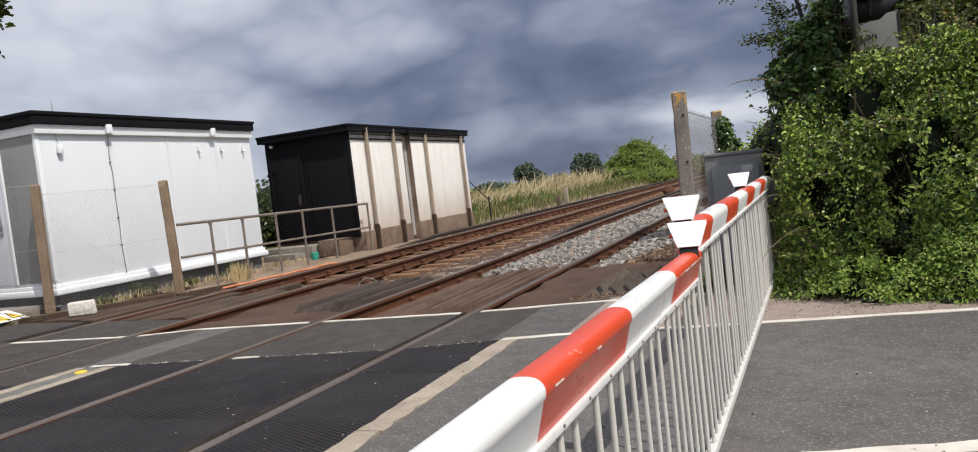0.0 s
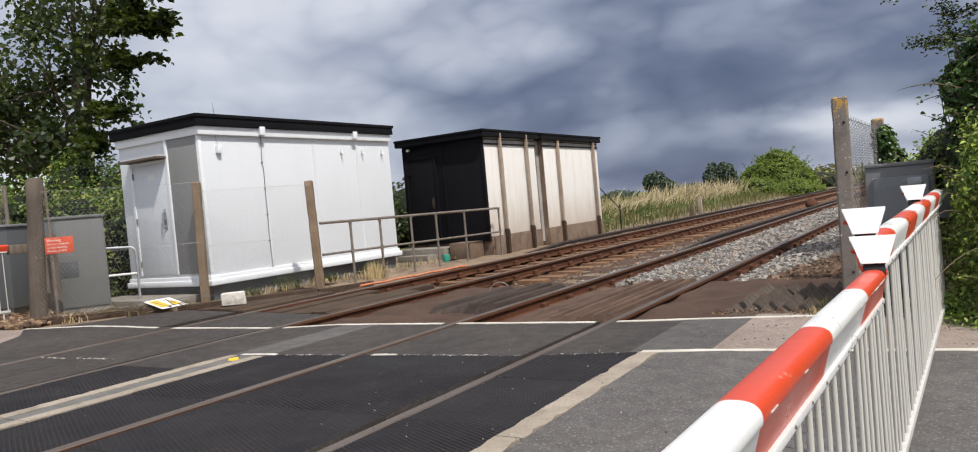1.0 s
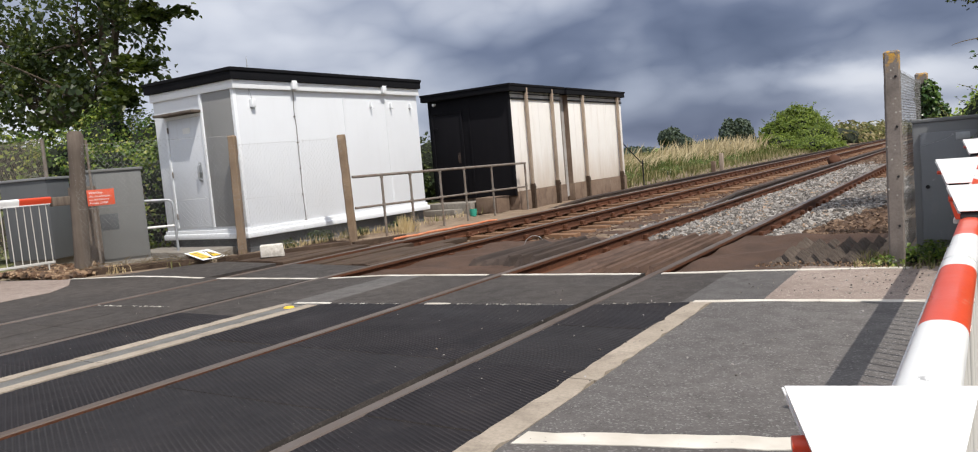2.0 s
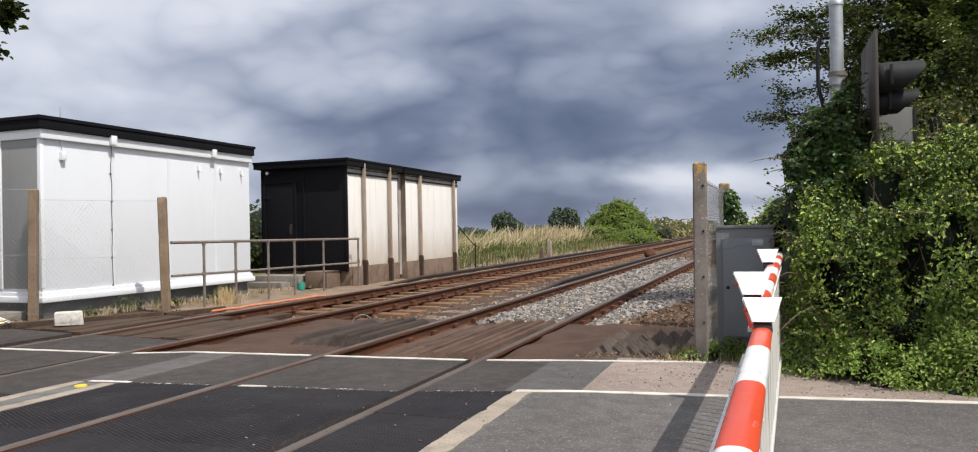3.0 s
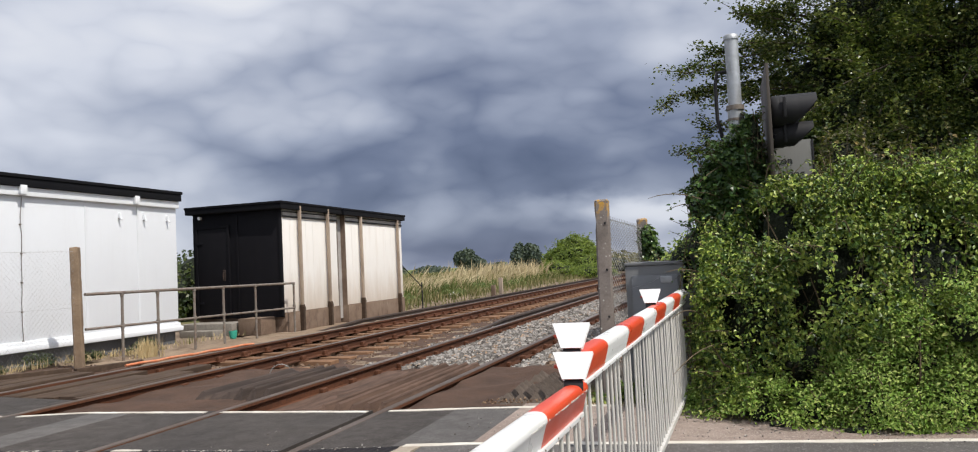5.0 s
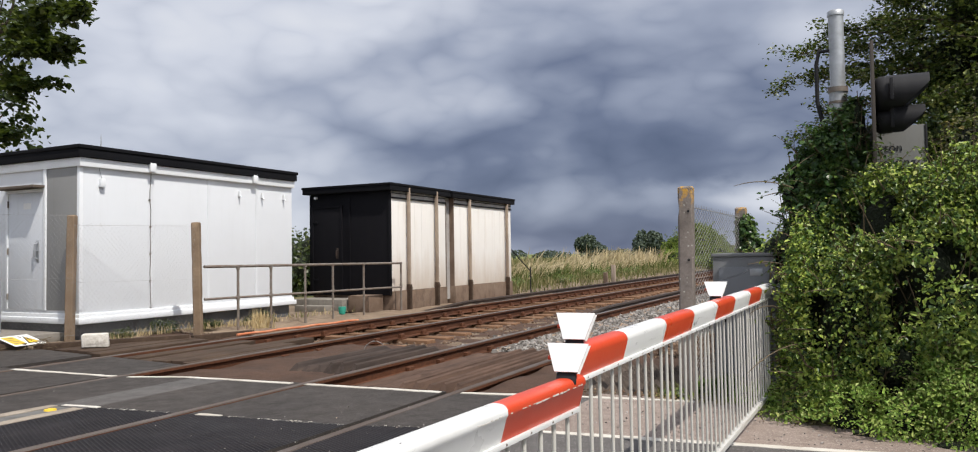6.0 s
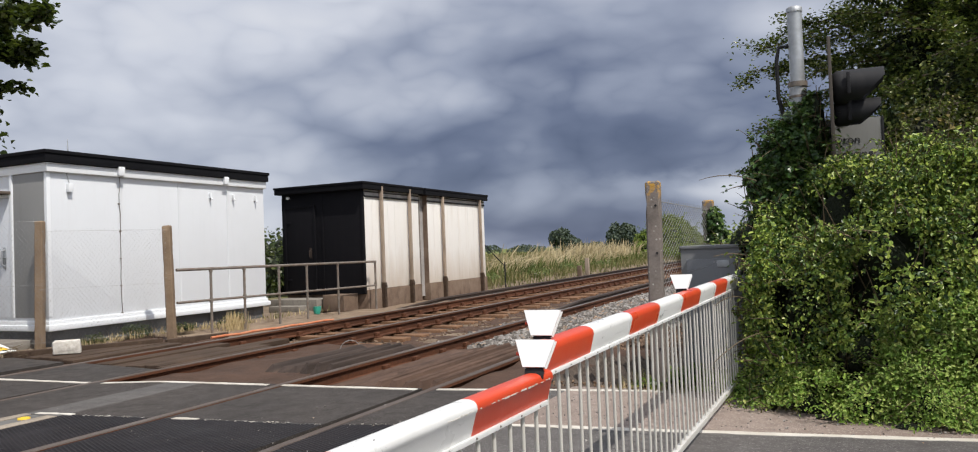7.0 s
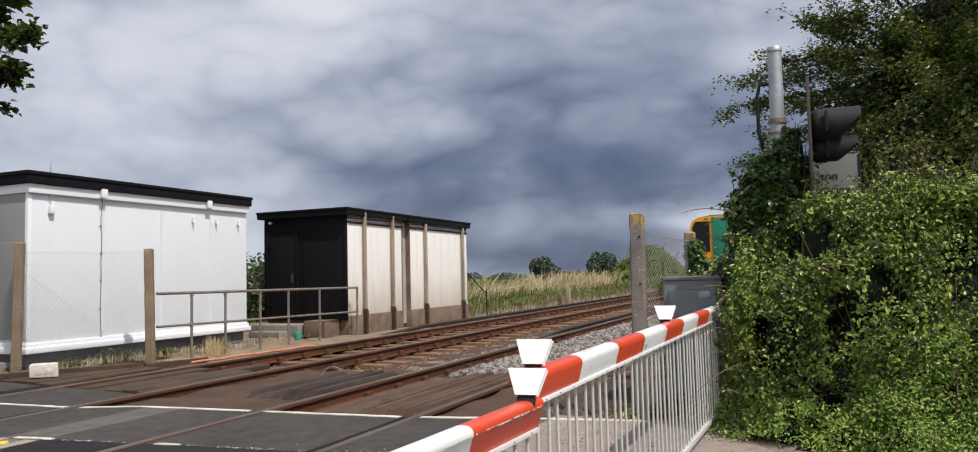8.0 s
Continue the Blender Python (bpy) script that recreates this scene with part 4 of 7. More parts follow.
def track_boards():
    """Old boards laid flat beside the outer rail."""
    rng = random.Random(9)
    t = thing("board_walk", "dark brown old boards laid along the outer rail", "boards", (0, 0, 0))
    for i in range(4):
        x = -6.45 + 0.28 * i
        part("board", boxed(x, x + 0.26, 6.82 - 0.05 * i + rng.uniform(0, 0.1), 8.9 + rng.uniform(-0.5, 0.4), -0.06, 0.0 + rng.uniform(-0.012, 0.012), 0.008), M["board"], t)
    for i in range(5):
        x = -4.95 + 0.27 * i
        part("board", boxed(x, x + 0.245, 6.64 + rng.uniform(0, 0.12), 9.0 + rng.uniform(-0.9, 0.4), -0.10, -0.030 + rng.uniform(-0.018, 0.012), 0.008), M["board"], t)


track_boards()


# ---- the crossing deck ----
def edged(bm):
    """Gives the sides of a panel the second material, so that only its top is ribbed."""
    bm.normal_update()
    for f in bm.faces:
        f.material_index = 0 if f.normal.z > 0.9 else 1
    return bm


def worn_beam(x0, x1, y0, y1, z0, z1, rng):
    """A concrete beam with nibbled edges."""
    n = max(2, int((y1 - y0) / 0.07))
    ys = [y0 + (y1 - y0) * i / n for i in range(n + 1)]

    def nibble():
        return rng.uniform(-0.004, 0.004) + (rng.uniform(0.008, 0.022) if rng.random() < 0.14 else 0.0)

    bm = slab(bmesh.new(), [(x1 - nibble(), y) for y in ys] + [(x0 + nibble(), y) for y in reversed(ys)], z1 - 0.02, z1)
    return box(bm, x0 + 0.006, x1 - 0.006, y0, y1, z0, z1 - 0.016)


def build_deck():
    deck = thing("crossing_deck", "black rubber crossing panels with ribbed worn top", "crossing deck", (0, 0, 0), kind="structure")
    rng = random.Random(3)
    lanes = ((0.041, 0.68), (-1.415, -0.095), (-2.33, -1.546))
    for a, b in lanes:
        y = -4.0
        while y < min(near_edge(a), near_edge(b)) - 0.05:
            if y + 0.9 < min(near_edge(a), near_edge(b)):
                bm = boxed(a, b, y, y + 0.897, -0.15, rng.uniform(-0.004, 0.001), 0.006)
            else:
                bm = slab(bmesh.new(), [(a, y), (b, y), (b, max(y + 0.02, near_edge(b) - 0.004)), (a, max(y + 0.02, near_edge(a) - 0.004))], -0.15, -0.0015)
            part("panel", edged(bm), [M["rubber"], M["deck_smooth"]], deck)
            y += 0.90
        part("panel", slab(bmesh.new(), [(a, near_edge(a)), (b, near_edge(b)), (b, far_edge(b) + 0.07), (a, far_edge(a) + 0.07)], -0.15, -0.002), M["deck_smooth"], deck, "smooth dark asphalt infill panel")
    for a, b in ((-3.499, -2.74), (-4.26, -3.630), (-4.960, -4.265), (-5.318, -5.086)):
        y = -4.0
        while y < 3.6:
            top = min(y + 0.897, near_edge(a) - 0.25)
            part("panel", edged(boxed(a, b, y, top, -0.15, rng.uniform(-0.005, 0.0), 0.006)), [M["rubber"] if b > -3.6 else M["deck_smooth"], M["deck_smooth"]], deck)
            y += 0.90
        lo = min(y, near_edge(a) - 0.25)
        part("panel", slab(bmesh.new(), [(a, lo), (b, lo), (b, far_edge(b) + 0.07), (a, far_edge(a) + 0.07)], -0.15, -0.003), M["deck_smooth"], deck, "smooth dark asphalt infill panel")
    # the pale concrete beams that hold the deck
    for i in range(5):
        y0 = 4.90 - 1.85 * (i + 1)
        part("edge_beam", worn_beam(0.683, 0.827, y0 + 0.008, y0 + 1.85, -0.16, 0.003, rng), M["strip"], deck, "pale worn concrete edge beam")
    for i in range(5):
        y0 = 4.36 - 1.85 * (i + 1)
        part("edge_beam", worn_beam(-2.738, -2.62, y0 + 0.008, y0 + 1.85, -0.16, 0.003, rng), M["strip"], deck, "pale worn concrete edge beam")
        part("edge_beam", boxed(-2.617, -2.455, y0 + 0.008, y0 + 1.85, -0.16, 0.000, 0.008), M["strip_dark"], deck, "grey concrete centre beam")
        part("edge_beam", worn_beam(-2.452, -2.333, y0 + 0.008, y0 + 1.85, -0.16, 0.003, rng), M["strip"], deck, "pale worn concrete edge beam")
    part("edge_beam", boxed(-2.735, -2.335, 4.368, 5.80, -0.16, 0.0, 0.006), M["patch"], deck, "grey concrete centre beam")


build_deck()
bm = tube(bmesh.new(), [(-2.515, 4.22, 0.0), (-2.515, 4.22, 0.010), (-2.515, 4.22, 0.014)], [0.046, 0.042, 0.022], 16)
solid("road_stud", bm, M["yellow"], "small round yellow stud on the concrete beam", "stud")


# ---- the barrier ----
def boom_outline(half, foot, crown, drop, lip):
    """The boom's section: a rounded crown, with a lip where asked, over two flat flanks that lean in towards the foot."""
    def round_to(a):
        c, d = math.cos(a), math.sin(a)
        return (half * math.copysign(abs(c) ** 0.80, c), -crown + crown * d ** 0.80)

    top = [round_to(math.pi * k / 20) for k in range(21)]
    right = [(foot, -crown - drop), (half - lip, -crown - 0.011), (half - 0.15 * lip, -crown - 0.006)] if lip else [(foot, -crown - drop)]
    return right + top + [(-a, b) for a, b in reversed(right)]


def boom_lamp(t, y, z, x, rz):
    """A boom lamp: white end plates, broad above and narrow below, on a dark bracket."""
    def plate(y0, y1, grow):
        w, v = 0.061 + grow, 0.034 + grow
        return prism(bmesh.new(), [(-v, -0.002), (v, -0.002), (w, 0.080), (-w, 0.080)], y0, y1)

    body = part("boom_lamp", plate(-0.008, 0.010, -0.006), M["black"], t, "dark lamp housing with white end plates")
    body.matrix_basis = pose(x, y, z + 0.010, -19, 0, rz + 7)
    part("end_plate", plate(-0.014, -0.008, 0.0), M["lamp_white"], body, "white trapezoid end plate")
    part("end_plate", plate(0.010, 0.016, 0.0), M["lamp_white"], body, "white trapezoid end plate")
    part("lens", tube(bmesh.new(), [(-0.035, 0.001, 0.040), (-0.058, 0.001, 0.040)], [0.008, 0.006], 12), M["bar_red"], body, "red lamp lens")
    part("bracket", boxed(-0.030, 0.028, -0.006, 0.010, -0.036, -0.003, 0.006), M["black"], body, "black mounting bracket")


def barrier(label, at, rz, stripes, top, foot, lamps, length, half=0.041, heel=0.021, crown=0.030, drop=0.065, flange=0.03, rise=0.0, lift=0.0, lip=0.0):
    """A boom along its own y from its tip, in red and white lengths, with a hanging skirt of bars."""
    t = thing("barrier", label, "barrier", at, rz, group="crossing barrier booms")
    t.matrix_world = pose(*at, rise, 0, rz)
    red, y = True, 0.0
    section = [(a, b + top) for a, b in boom_outline(half, heel, crown, drop, lip)]
    low = top - crown - drop
    for s in stripes:
        part("boom_section", prism(bmesh.new(), section, y, y + s), M["bar_red" if red else "bar_white"], t, "glossy red boom length" if red else "glossy white boom length", False)
        y, red = y + s, not red
    part("tip_cap", prism(bmesh.new(), [(a * 0.97, b) for a, b in section], -0.010, -0.001), M["bar_red"], t, "red end cap")
    # foot strip with rivets
    part("foot_strip", boxed(-heel - 0.007, heel + 0.007, 0.004, length, low - 0.015, low - 0.0005, 0.003), M["bar_white"], t, "white riveted strip under the boom")
    if flange > 0.03:
        part("side_flange", boxed(heel + 0.009, flange, 0.01, length, low - 0.010, low - 0.006, 0.001), M["bar_white"], t, "thin white side flange")
    rv = bmesh.new()
    k = 0.07
    while k < length:
        for e in (-1, 1):
            tube(rv, [(e * (heel + 0.0065), k, low - 0.007), (e * (heel + 0.0095), k, low - 0.007)], [0.0032, 0.0024], 6)
        k += 0.14
    tagged(part("rivets", rv, M["tube_rust"], t), "small rusty rivet heads", kind="stuff")
    part("bottom_rail", boxed(-0.016, 0.016, 0.03, length, foot, foot + 0.032, 0.004), M["rail_white"], t, "dirty white bottom rail of the skirt")
    rod = finish("skirt_bar", tube(bmesh.new(), [(0, 0, foot + 0.03), (0, 0, low - 0.012)], 0.0061, 8), M["baluster"], True)
    rng = random.Random(int(top * 1000))
    k = 0.055
    while k < length - 0.02:
        o = new("skirt_bar", rod)
        o.parent = t
        o.matrix_basis = pose(rng.uniform(-0.002, 0.002), k, 0, rng.uniform(-0.5, 0.5), rng.uniform(-0.4, 0.4), 0)
        k += 0.100
    leg = tube(bmesh.new(), [(0, 0.12, foot + 0.01), (0, 0.12, 0.0)], 0.010, 8)
    tube(leg, [(0, length - 0.1, foot + 0.01), (0, length - 0.1, -0.06)], 0.010, 8)
    part("foot_leg", leg, M["baluster"], t, "short grey foot under the skirt")
    for k, x, turn in lamps:
        boom_lamp(t, k, top + lift - (0.015 if k > 2.18 else 0.0), x, turn)
    return t


barrier("red and white lowered crossing boom with hanging skirt", (2.322, 2.63, 0), -1.55, (0.428, 0.501, 0.476, 0.509, 0.488, 0.512, 0.450, 0.50), 0.862, 0.045, ((0.07, -0.012, 0), (2.17, -0.025, 0)), 3.88, 0.0385, rise=0.42)
NEAR_BOOM = barrier("chipped red and white lowered boom end meeting another", (2.3422, 2.593, 0), 179.19, (0.507, 0.532, 0.527, 0.53, 0.53, 0.53, 0.55), 0.7815, 0.045, ((0.07, -0.004, 180), (2.19, 0.0, 191)), 3.70, 0.0312, 0.0105, 0.022, 0.069, 0.064, 0.76, 0.006, 0.0045)
rng = random.Random(14)
bm = bmesh.new()
k = 0.02
while k < 3.6:
    w = rng.uniform(0.006, 0.040)
    if rng.random() < (0.85 if math.sin(3.1 * k + 0.6) > 0.45 else 0.10):
        z, h = 0.7815 - 0.0245 + rng.uniform(-0.0010, 0.0012), rng.uniform(0.0006, 0.0024)
        box(bm, -0.0322, -0.0295, k, k + w, z - h, z + h)
    k += w + rng.uniform(0.0, 0.03)
tagged(part("paint_chip", bm, M["block"], NEAR_BOOM), "pale chips along the worn edge", kind="stuff")
barrier("lowered red and white boom across the far lanes", (-8.75, 5.62, 0), 176, (0.41, 0.50, 0.5, 0.5, 0.5, 0.5, 0.5, 0.6), 1.115, 0.17, ((2.2, 0.0, 180),), 4.0)
bm = boxed(-8.80, -8.70, 5.635, 5.95, 0.97, 1.10, 0.015)
box(bm, -8.86, -8.62, 5.95, 6.25, -0.05, 1.22, 0.02)
solid("boom_support", bm, M["post_wood"], "brown weathered support holding the far boom", "support")


# ---- the white hut ----
def white_hut():
    t = thing("equipment_hut", "white-painted panel equipment hut with flat black roof", "hut", (-7.2, 7.75, 0))
    W, D = 2.02, 4.56
    wall = part("wall", boxed(-W, 0, 0, D, 0.27, 2.60, 0.006), M["hut_white"], t, "white painted wall panels")
    for y in (1.22, 2.40, 3.55):
        part("cover_strip", boxed(-0.001, 0.006, y, y + 0.05, 0.42, 2.54), M["hut_white"], wall, "white panel joint strip")
    part("corner_trim", boxed(-0.05, 0.010, -0.010, 0.05, 0.42, 2.54, 0.004), M["hut_trim"], wall)
    part("plinth", boxed(-W + 0.05, -0.04, 0.05, D - 0.05, -0.06, 0.27), M["plinth"], t, "dark grey concrete plinth")
    bm = box(bmesh.new(), -W - 0.05, 0.075, -0.06, D + 0.05, 0.215, 0.305, 0.022)
    box(bm, -W - 0.02, 0.034, -0.03, D + 0.02, 0.29, 0.365, 0.014)
    part("skirting", bm, M["hut_trim"], t, "white sill along the wall foot")
    part("fascia", boxed(-W - 0.03, 0.06, -0.035, D + 0.02, 2.525, 2.655, 0.006), M["hut_trim"], t, "white fascia board")
    bm = box(bmesh.new(), -W - 0.10, 0.105, -0.085, D + 0.045, 2.658, 2.825, 0.012)
    box(bm, -W - 0.118, 0.122, -0.102, D + 0.062, 2.785, 2.838, 0.008)
    part("roof", bm, M["roof_black"], t, "black felt flat roof")
    part("side_panel", boxed(-0.735, -0.052, -0.014, 0.02, 0.41, 2.54, 0.004), M["hut_grey"], t, "grey infill panel beside the door")
    door = part("door", boxed(-1.66, -0.80, -0.022, 0.02, 0.42, 2.19, 0.006), M["hut_door"], t, "pale grey-white steel door, closed")
    fr = bmesh.new()
    box(fr, -1.72, -1.665, -0.034, 0.02, 0.41, 2.24, 0.004)
    box(fr, -0.795, -0.74, -0.034, 0.02, 0.41, 2.54, 0.004)
    box(fr, -1.665, -0.795, -0.034, 0.02, 2.195, 2.24, 0.004)
    part("frame", fr, M["hut_trim"], door)
    hd = bmesh.new()
    tube(hd, [(-0.93, -0.03, 1.42), (-0.93, -0.075, 1.40), (-0.93, -0.075, 1.20), (-0.93, -0.03, 1.18)], 0.012, 8)
    tube(hd, [(-1.0, -0.05, 1.30), (-0.86, -0.05, 1.30)], 0.010, 8)
    box(hd, -0.965, -0.895, -0.034, -0.022, 1.14, 1.46, 0.004)
    part("handle", hd, M["galv"], door, "grey pull handle with bolt")
    part("notice", boxed(-1.28, -1.10, -0.027, -0.022, 1.94, 2.03), M["board_white"], door, "small white notice plate")
    for z in (0.55, 1.25, 1.98):
        part("hinge", tube(bmesh.new(), [(-1.655, -0.035, z), (-1.655, -0.035, z + 0.10)], 0.012, 8), M["tube_rust"], door)
    part("canopy", boxed(-1.76, -0.76, -0.21, 0.0, 2.245, 2.285, 0.006), M["post_wood"], t, "weathered wooden drip board over the door")
    for y, z in ((1.19, 2.55), (3.46, 2.55)):
        b = part("junction_box", boxed(0.06, 0.12, y - 0.055, y + 0.055, z - 0.01, z + 0.13, 0.01), M["hut_trim"], t, "small white junction box")
        part("gland", tube(bmesh.new(), [(0.09, y, z + 0.13), (0.09, y, z + 0.19)], [0.012, 0.008], 8), M["galv"], b)
    part("lamp_bulkhead", boxed(0.0, 0.07, 0.30, 0.38, 2.24, 2.37, 0.014), M["hut_trim"], t, "small white wall lamp")
    for y in (3.13, 3.71, 4.30):
        b = bmesh.new()
        box(b, 0.0, 0.05, y - 0.018, y + 0.018, 2.27, 2.37, 0.006)
        tube(b, [(0.045, y, 2.29), (0.07, y, 2.25)], 0.014, 8)
        part("bracket", b, M["hut_trim"], t, "small white cable bracket")
    rng = random.Random(2)
    pts = [(0.018, 1.21 + rng.uniform(-0.012, 0.012), 2.53 - 0.144 * i) for i in range(16)]
    cable = part("cable", tube(bmesh.new(), pts, 0.0045, 6), M["tube_rust"], t, "thin grey cable down the wall", True)
    for i in range(0, 16, 3):
        part("cable_clip", box(bmesh.new(), 0.0, 0.026, pts[i][1] - 0.014, pts[i][1] + 0.014, pts[i][2] - 0.01, pts[i][2] + 0.01, 0.003), M["tube_rust"], cable)
    loop = [(0.03, 0.34 + 0.05 * math.sin(k), 2.24 + 0.03 * k + 0.12 * (k > 3)) for k in range(9)]
    part("cable", tube(bmesh.new(), loop, 0.006, 6), M["galv"], t, "thin grey looping cable", True)
    part("aerial", tube(bmesh.new(), [(-0.05, 0.38, 2.82), (-0.05, 0.38, 2.90), (-0.05, 0.38, 3.05)], [0.012, 0.010, 0.003], 6), M["galv"], t, "thin grey aerial rod")


white_hut()


# ---- the black and cream hut ----
def relay_hut():
    t = thing("relay_hut", "cream and black timber relay hut on stained base", "hut", (-6.25, 14.42, 0))
    W, D, E, G = 2.20, 6.08, 2.36, 2.74
    part("wall", boxed(-W, 0, 0.02, E, 0.37, 2.62, 0.004), M["cream"], t, "cream cladding, stained brown near its foot")
    part("wall", boxed(-W, 0.04, G, D, 0.37, 2.60, 0.004), M["cream"], t, "cream cladding, stained brown near its foot")
    part("recess", boxed(-W, -0.09, E + 0.002, G - 0.002, 0.05, 2.60), M["recess_grey"], t, "grey stained recess between the two halves")
    # side face of the further half, its shadow put in as dark brown
    part("reveal", boxed(-0.088, 0.036, G - 0.016, G - 0.002, 0.05, 2.58), M["brick_base"], t, "side of the recess, dark brown for its shadow")
    part("downpipe", tube(bmesh.new(), [(-0.05, E + 0.09, 2.5), (-0.05, E + 0.09, 1.9), (-0.05, E + 0.10, 0.1)], 0.028, 8), M["tube_rust"], t, "rusty downpipe in the recess", True)
    for y in (0.30, 0.95, 1.25, 2.05):
        part("panel_joint", boxed(0.0, 0.004, y, y + 0.014, 0.40, 2.40), M["cream"], t)
    for y in (3.05, 3.8, 4.4, 5.0, 5.35):
        part("panel_joint", boxed(0.04, 0.044, y, y + 0.014, 0.40, 2.40), M["cream"], t)
    for x, y0, y1 in ((0.0, 0.02, E), (0.04, G, D)):
        part("frieze", boxed(x + 0.001, x + 0.012, y0, y1, 2.44, 2.57, 0.003), M["recess_grey"], t, "grey frieze board under the eaves")
        part("drip_moulding", boxed(x - 0.04, x + 0.034, y0, y1, 2.405, 2.44, 0.005), M["black_board"], t, "dark moulding under the eaves")
        part("drip_moulding", boxed(x - 0.04, x + 0.024, y0, y1, 2.515, 2.535, 0.004), M["black_board"], t, "dark moulding under the eaves")
    part("end_wall", boxed(-W - 0.03, -0.004, -0.03, 0.018, 0.28, 2.62, 0.004), M["black_board"], t, "black boarded end wall")
    for x in (-2.22, -1.12, -0.06):
        part("batten", boxed(x, x + 0.05, -0.048, -0.03, 0.3, 2.5, 0.004), M["black_board"], t)
    door = part("door", boxed(-2.09, -1.34, -0.062, -0.032, 0.36, 2.24, 0.005), M["black_board"], t, "black flush door, closed")
    fr = box(bmesh.new(), -2.15, -2.095, -0.074, -0.03, 0.34, 2.30, 0.004)
    box(fr, -1.335, -1.28, -0.074, -0.03, 0.34, 2.30, 0.004)
    box(fr, -2.095, -1.335, -0.074, -0.03, 2.245, 2.30, 0.004)
    part("frame", fr, M["black_board"], door, "black door frame")
    hd = tube(bmesh.new(), [(-1.42, -0.064, 1.28), (-1.42, -0.11, 1.28), (-1.42, -0.11, 1.14)], 0.012, 8)
    box(hd, -1.45, -1.39, -0.070, -0.062, 1.10, 1.34, 0.003)
    part("handle", hd, M["bar_dark"], door, "small dull metal handle")
    for z in (0.6, 1.9):
        part("hinge", boxed(-2.11, -1.97, -0.080, -0.062, z, z + 0.05, 0.003), M["black_board"], door)
    part("wall_lamp", tube(bmesh.new(), [(-2.02, -0.03, 2.50), (-2.02, -0.10, 2.49)], [0.03, 0.036], 10), M["lamp_white"], t, "small white wall lamp", True)
    bm = box(bmesh.new(), -W - 0.13, 0.10, -0.17, E + 0.12, 2.575, 2.725, 0.012)
    box(bm, -W - 0.145, 0.115, -0.185, E + 0.118, 2.69, 2.74, 0.008)
    part("roof", bm, M["roof_black"], t, "flat black felt roof")
    bm = box(bmesh.new(), -W - 0.13, 0.155, E + 0.13, D + 0.06, 2.565, 2.71, 0.012)
    box(bm, -W - 0.145, 0.17, E + 0.125, D + 0.075, 2.68, 2.728, 0.008)
    part("roof", bm, M["roof_black"], t, "flat black felt roof, slightly lower")
    part("base", boxed(-W + 0.02, 0.03, 0.02, E + 0.02, -0.08, 0.368, 0.012), M["brick_base"], t, "brown stained concrete base")
    part("base", boxed(-W + 0.02, 0.07, G - 0.02, D + 0.02, -0.08, 0.368, 0.012), M["brick_base"], t, "brown stained concrete base")
    for y, x in ((0.60, 0.0), (1.83, 0.0), (3.44, 0.04), (5.68, 0.04)):
        col = part("column", boxed(x + 0.037, x + 0.105, y - 0.030, y + 0.030, 0.30, 2.665, 0.006), M["brown_post"], t, "brown weathered timber column")
        b = prism(bmesh.new(), [(x + 0.028, -0.06), (x + 0.118, -0.06), (x + 0.118, 0.34), (x + 0.135, 0.42), (x + 0.108, 0.50), (x + 0.028, 0.50)], y - 0.040, y + 0.040)
        part("column_shoe", b, M["board"], col, "rusty iron foot")
    tie = tube(bmesh.new(), [(-0.1, D + 0.05, 1.4), (0.12, D + 1.2, 0.62)], 0.016, 8)
    tube(tie, [(0.12, D + 1.2, 0.75), (0.12, D + 1.2, -0.05)], 0.02, 8)
    part("stay_rod", tie, M["black"], t, "dark slanting stay rod")


relay_hut()


def hut_steps():
    t = thing("concrete_steps", "low weathered concrete blocks before the black hut door", "steps", (-7.6, 13.4, 0))
    part("step", boxed(-0.75, 0.55, 0.30, 0.95, -0.05, 0.22, 0.015), M["concrete"], t)
    part("step", boxed(-0.45, 0.35, -0.05, 0.29, -0.05, 0.10, 0.015), M["concrete"], t)
    part("step", boxed(0.60, 1.15, 0.45, 0.98, -0.05, 0.30, 0.015), M["brick_base"], t, "brown stained concrete block")


hut_steps()


# ---- railing and fence ----
def railing():
    t = thing("handrail", "weathered brown tubular steel handrail beside the track", "handrail", (-6.31, 9.25, 0), -3.3)
    L = 5.18
    part("top_rail", tube(bmesh.new(), [(0, 0, 1.015), (0, L - 0.05, 0.985), (0, L, 0.97), (0, L, 0.92)], 0.024, 10), M["tube_rust"], t, "", True)
    part("mid_rail", tube(bmesh.new(), [(0, 0, 0.50), (0, L, 0.47)], 0.020, 10), M["tube_rust"], t, "", True)
    for y in (0.68, 1.41, 2.25, 3.0, 3.92, L):
        p = part("post", tube(bmesh.new(), [(0, y, -0.06), (0, y, 1.01 - 0.005 * y)], 0.022, 10), M["tube_rust"], t, "", True)
        part("clamp", tube(bmesh.new(), [(0, y, 0.46), (0, y, 0.53)], 0.031, 10), M["tube_rust"], p, "", True)
        part("clamp", tube(bmesh.new(), [(0, y, 0.955), (0, y, 1.03 - 0.005 * y)], 0.031, 10), M["tube_rust"], p, "", True)


railing()


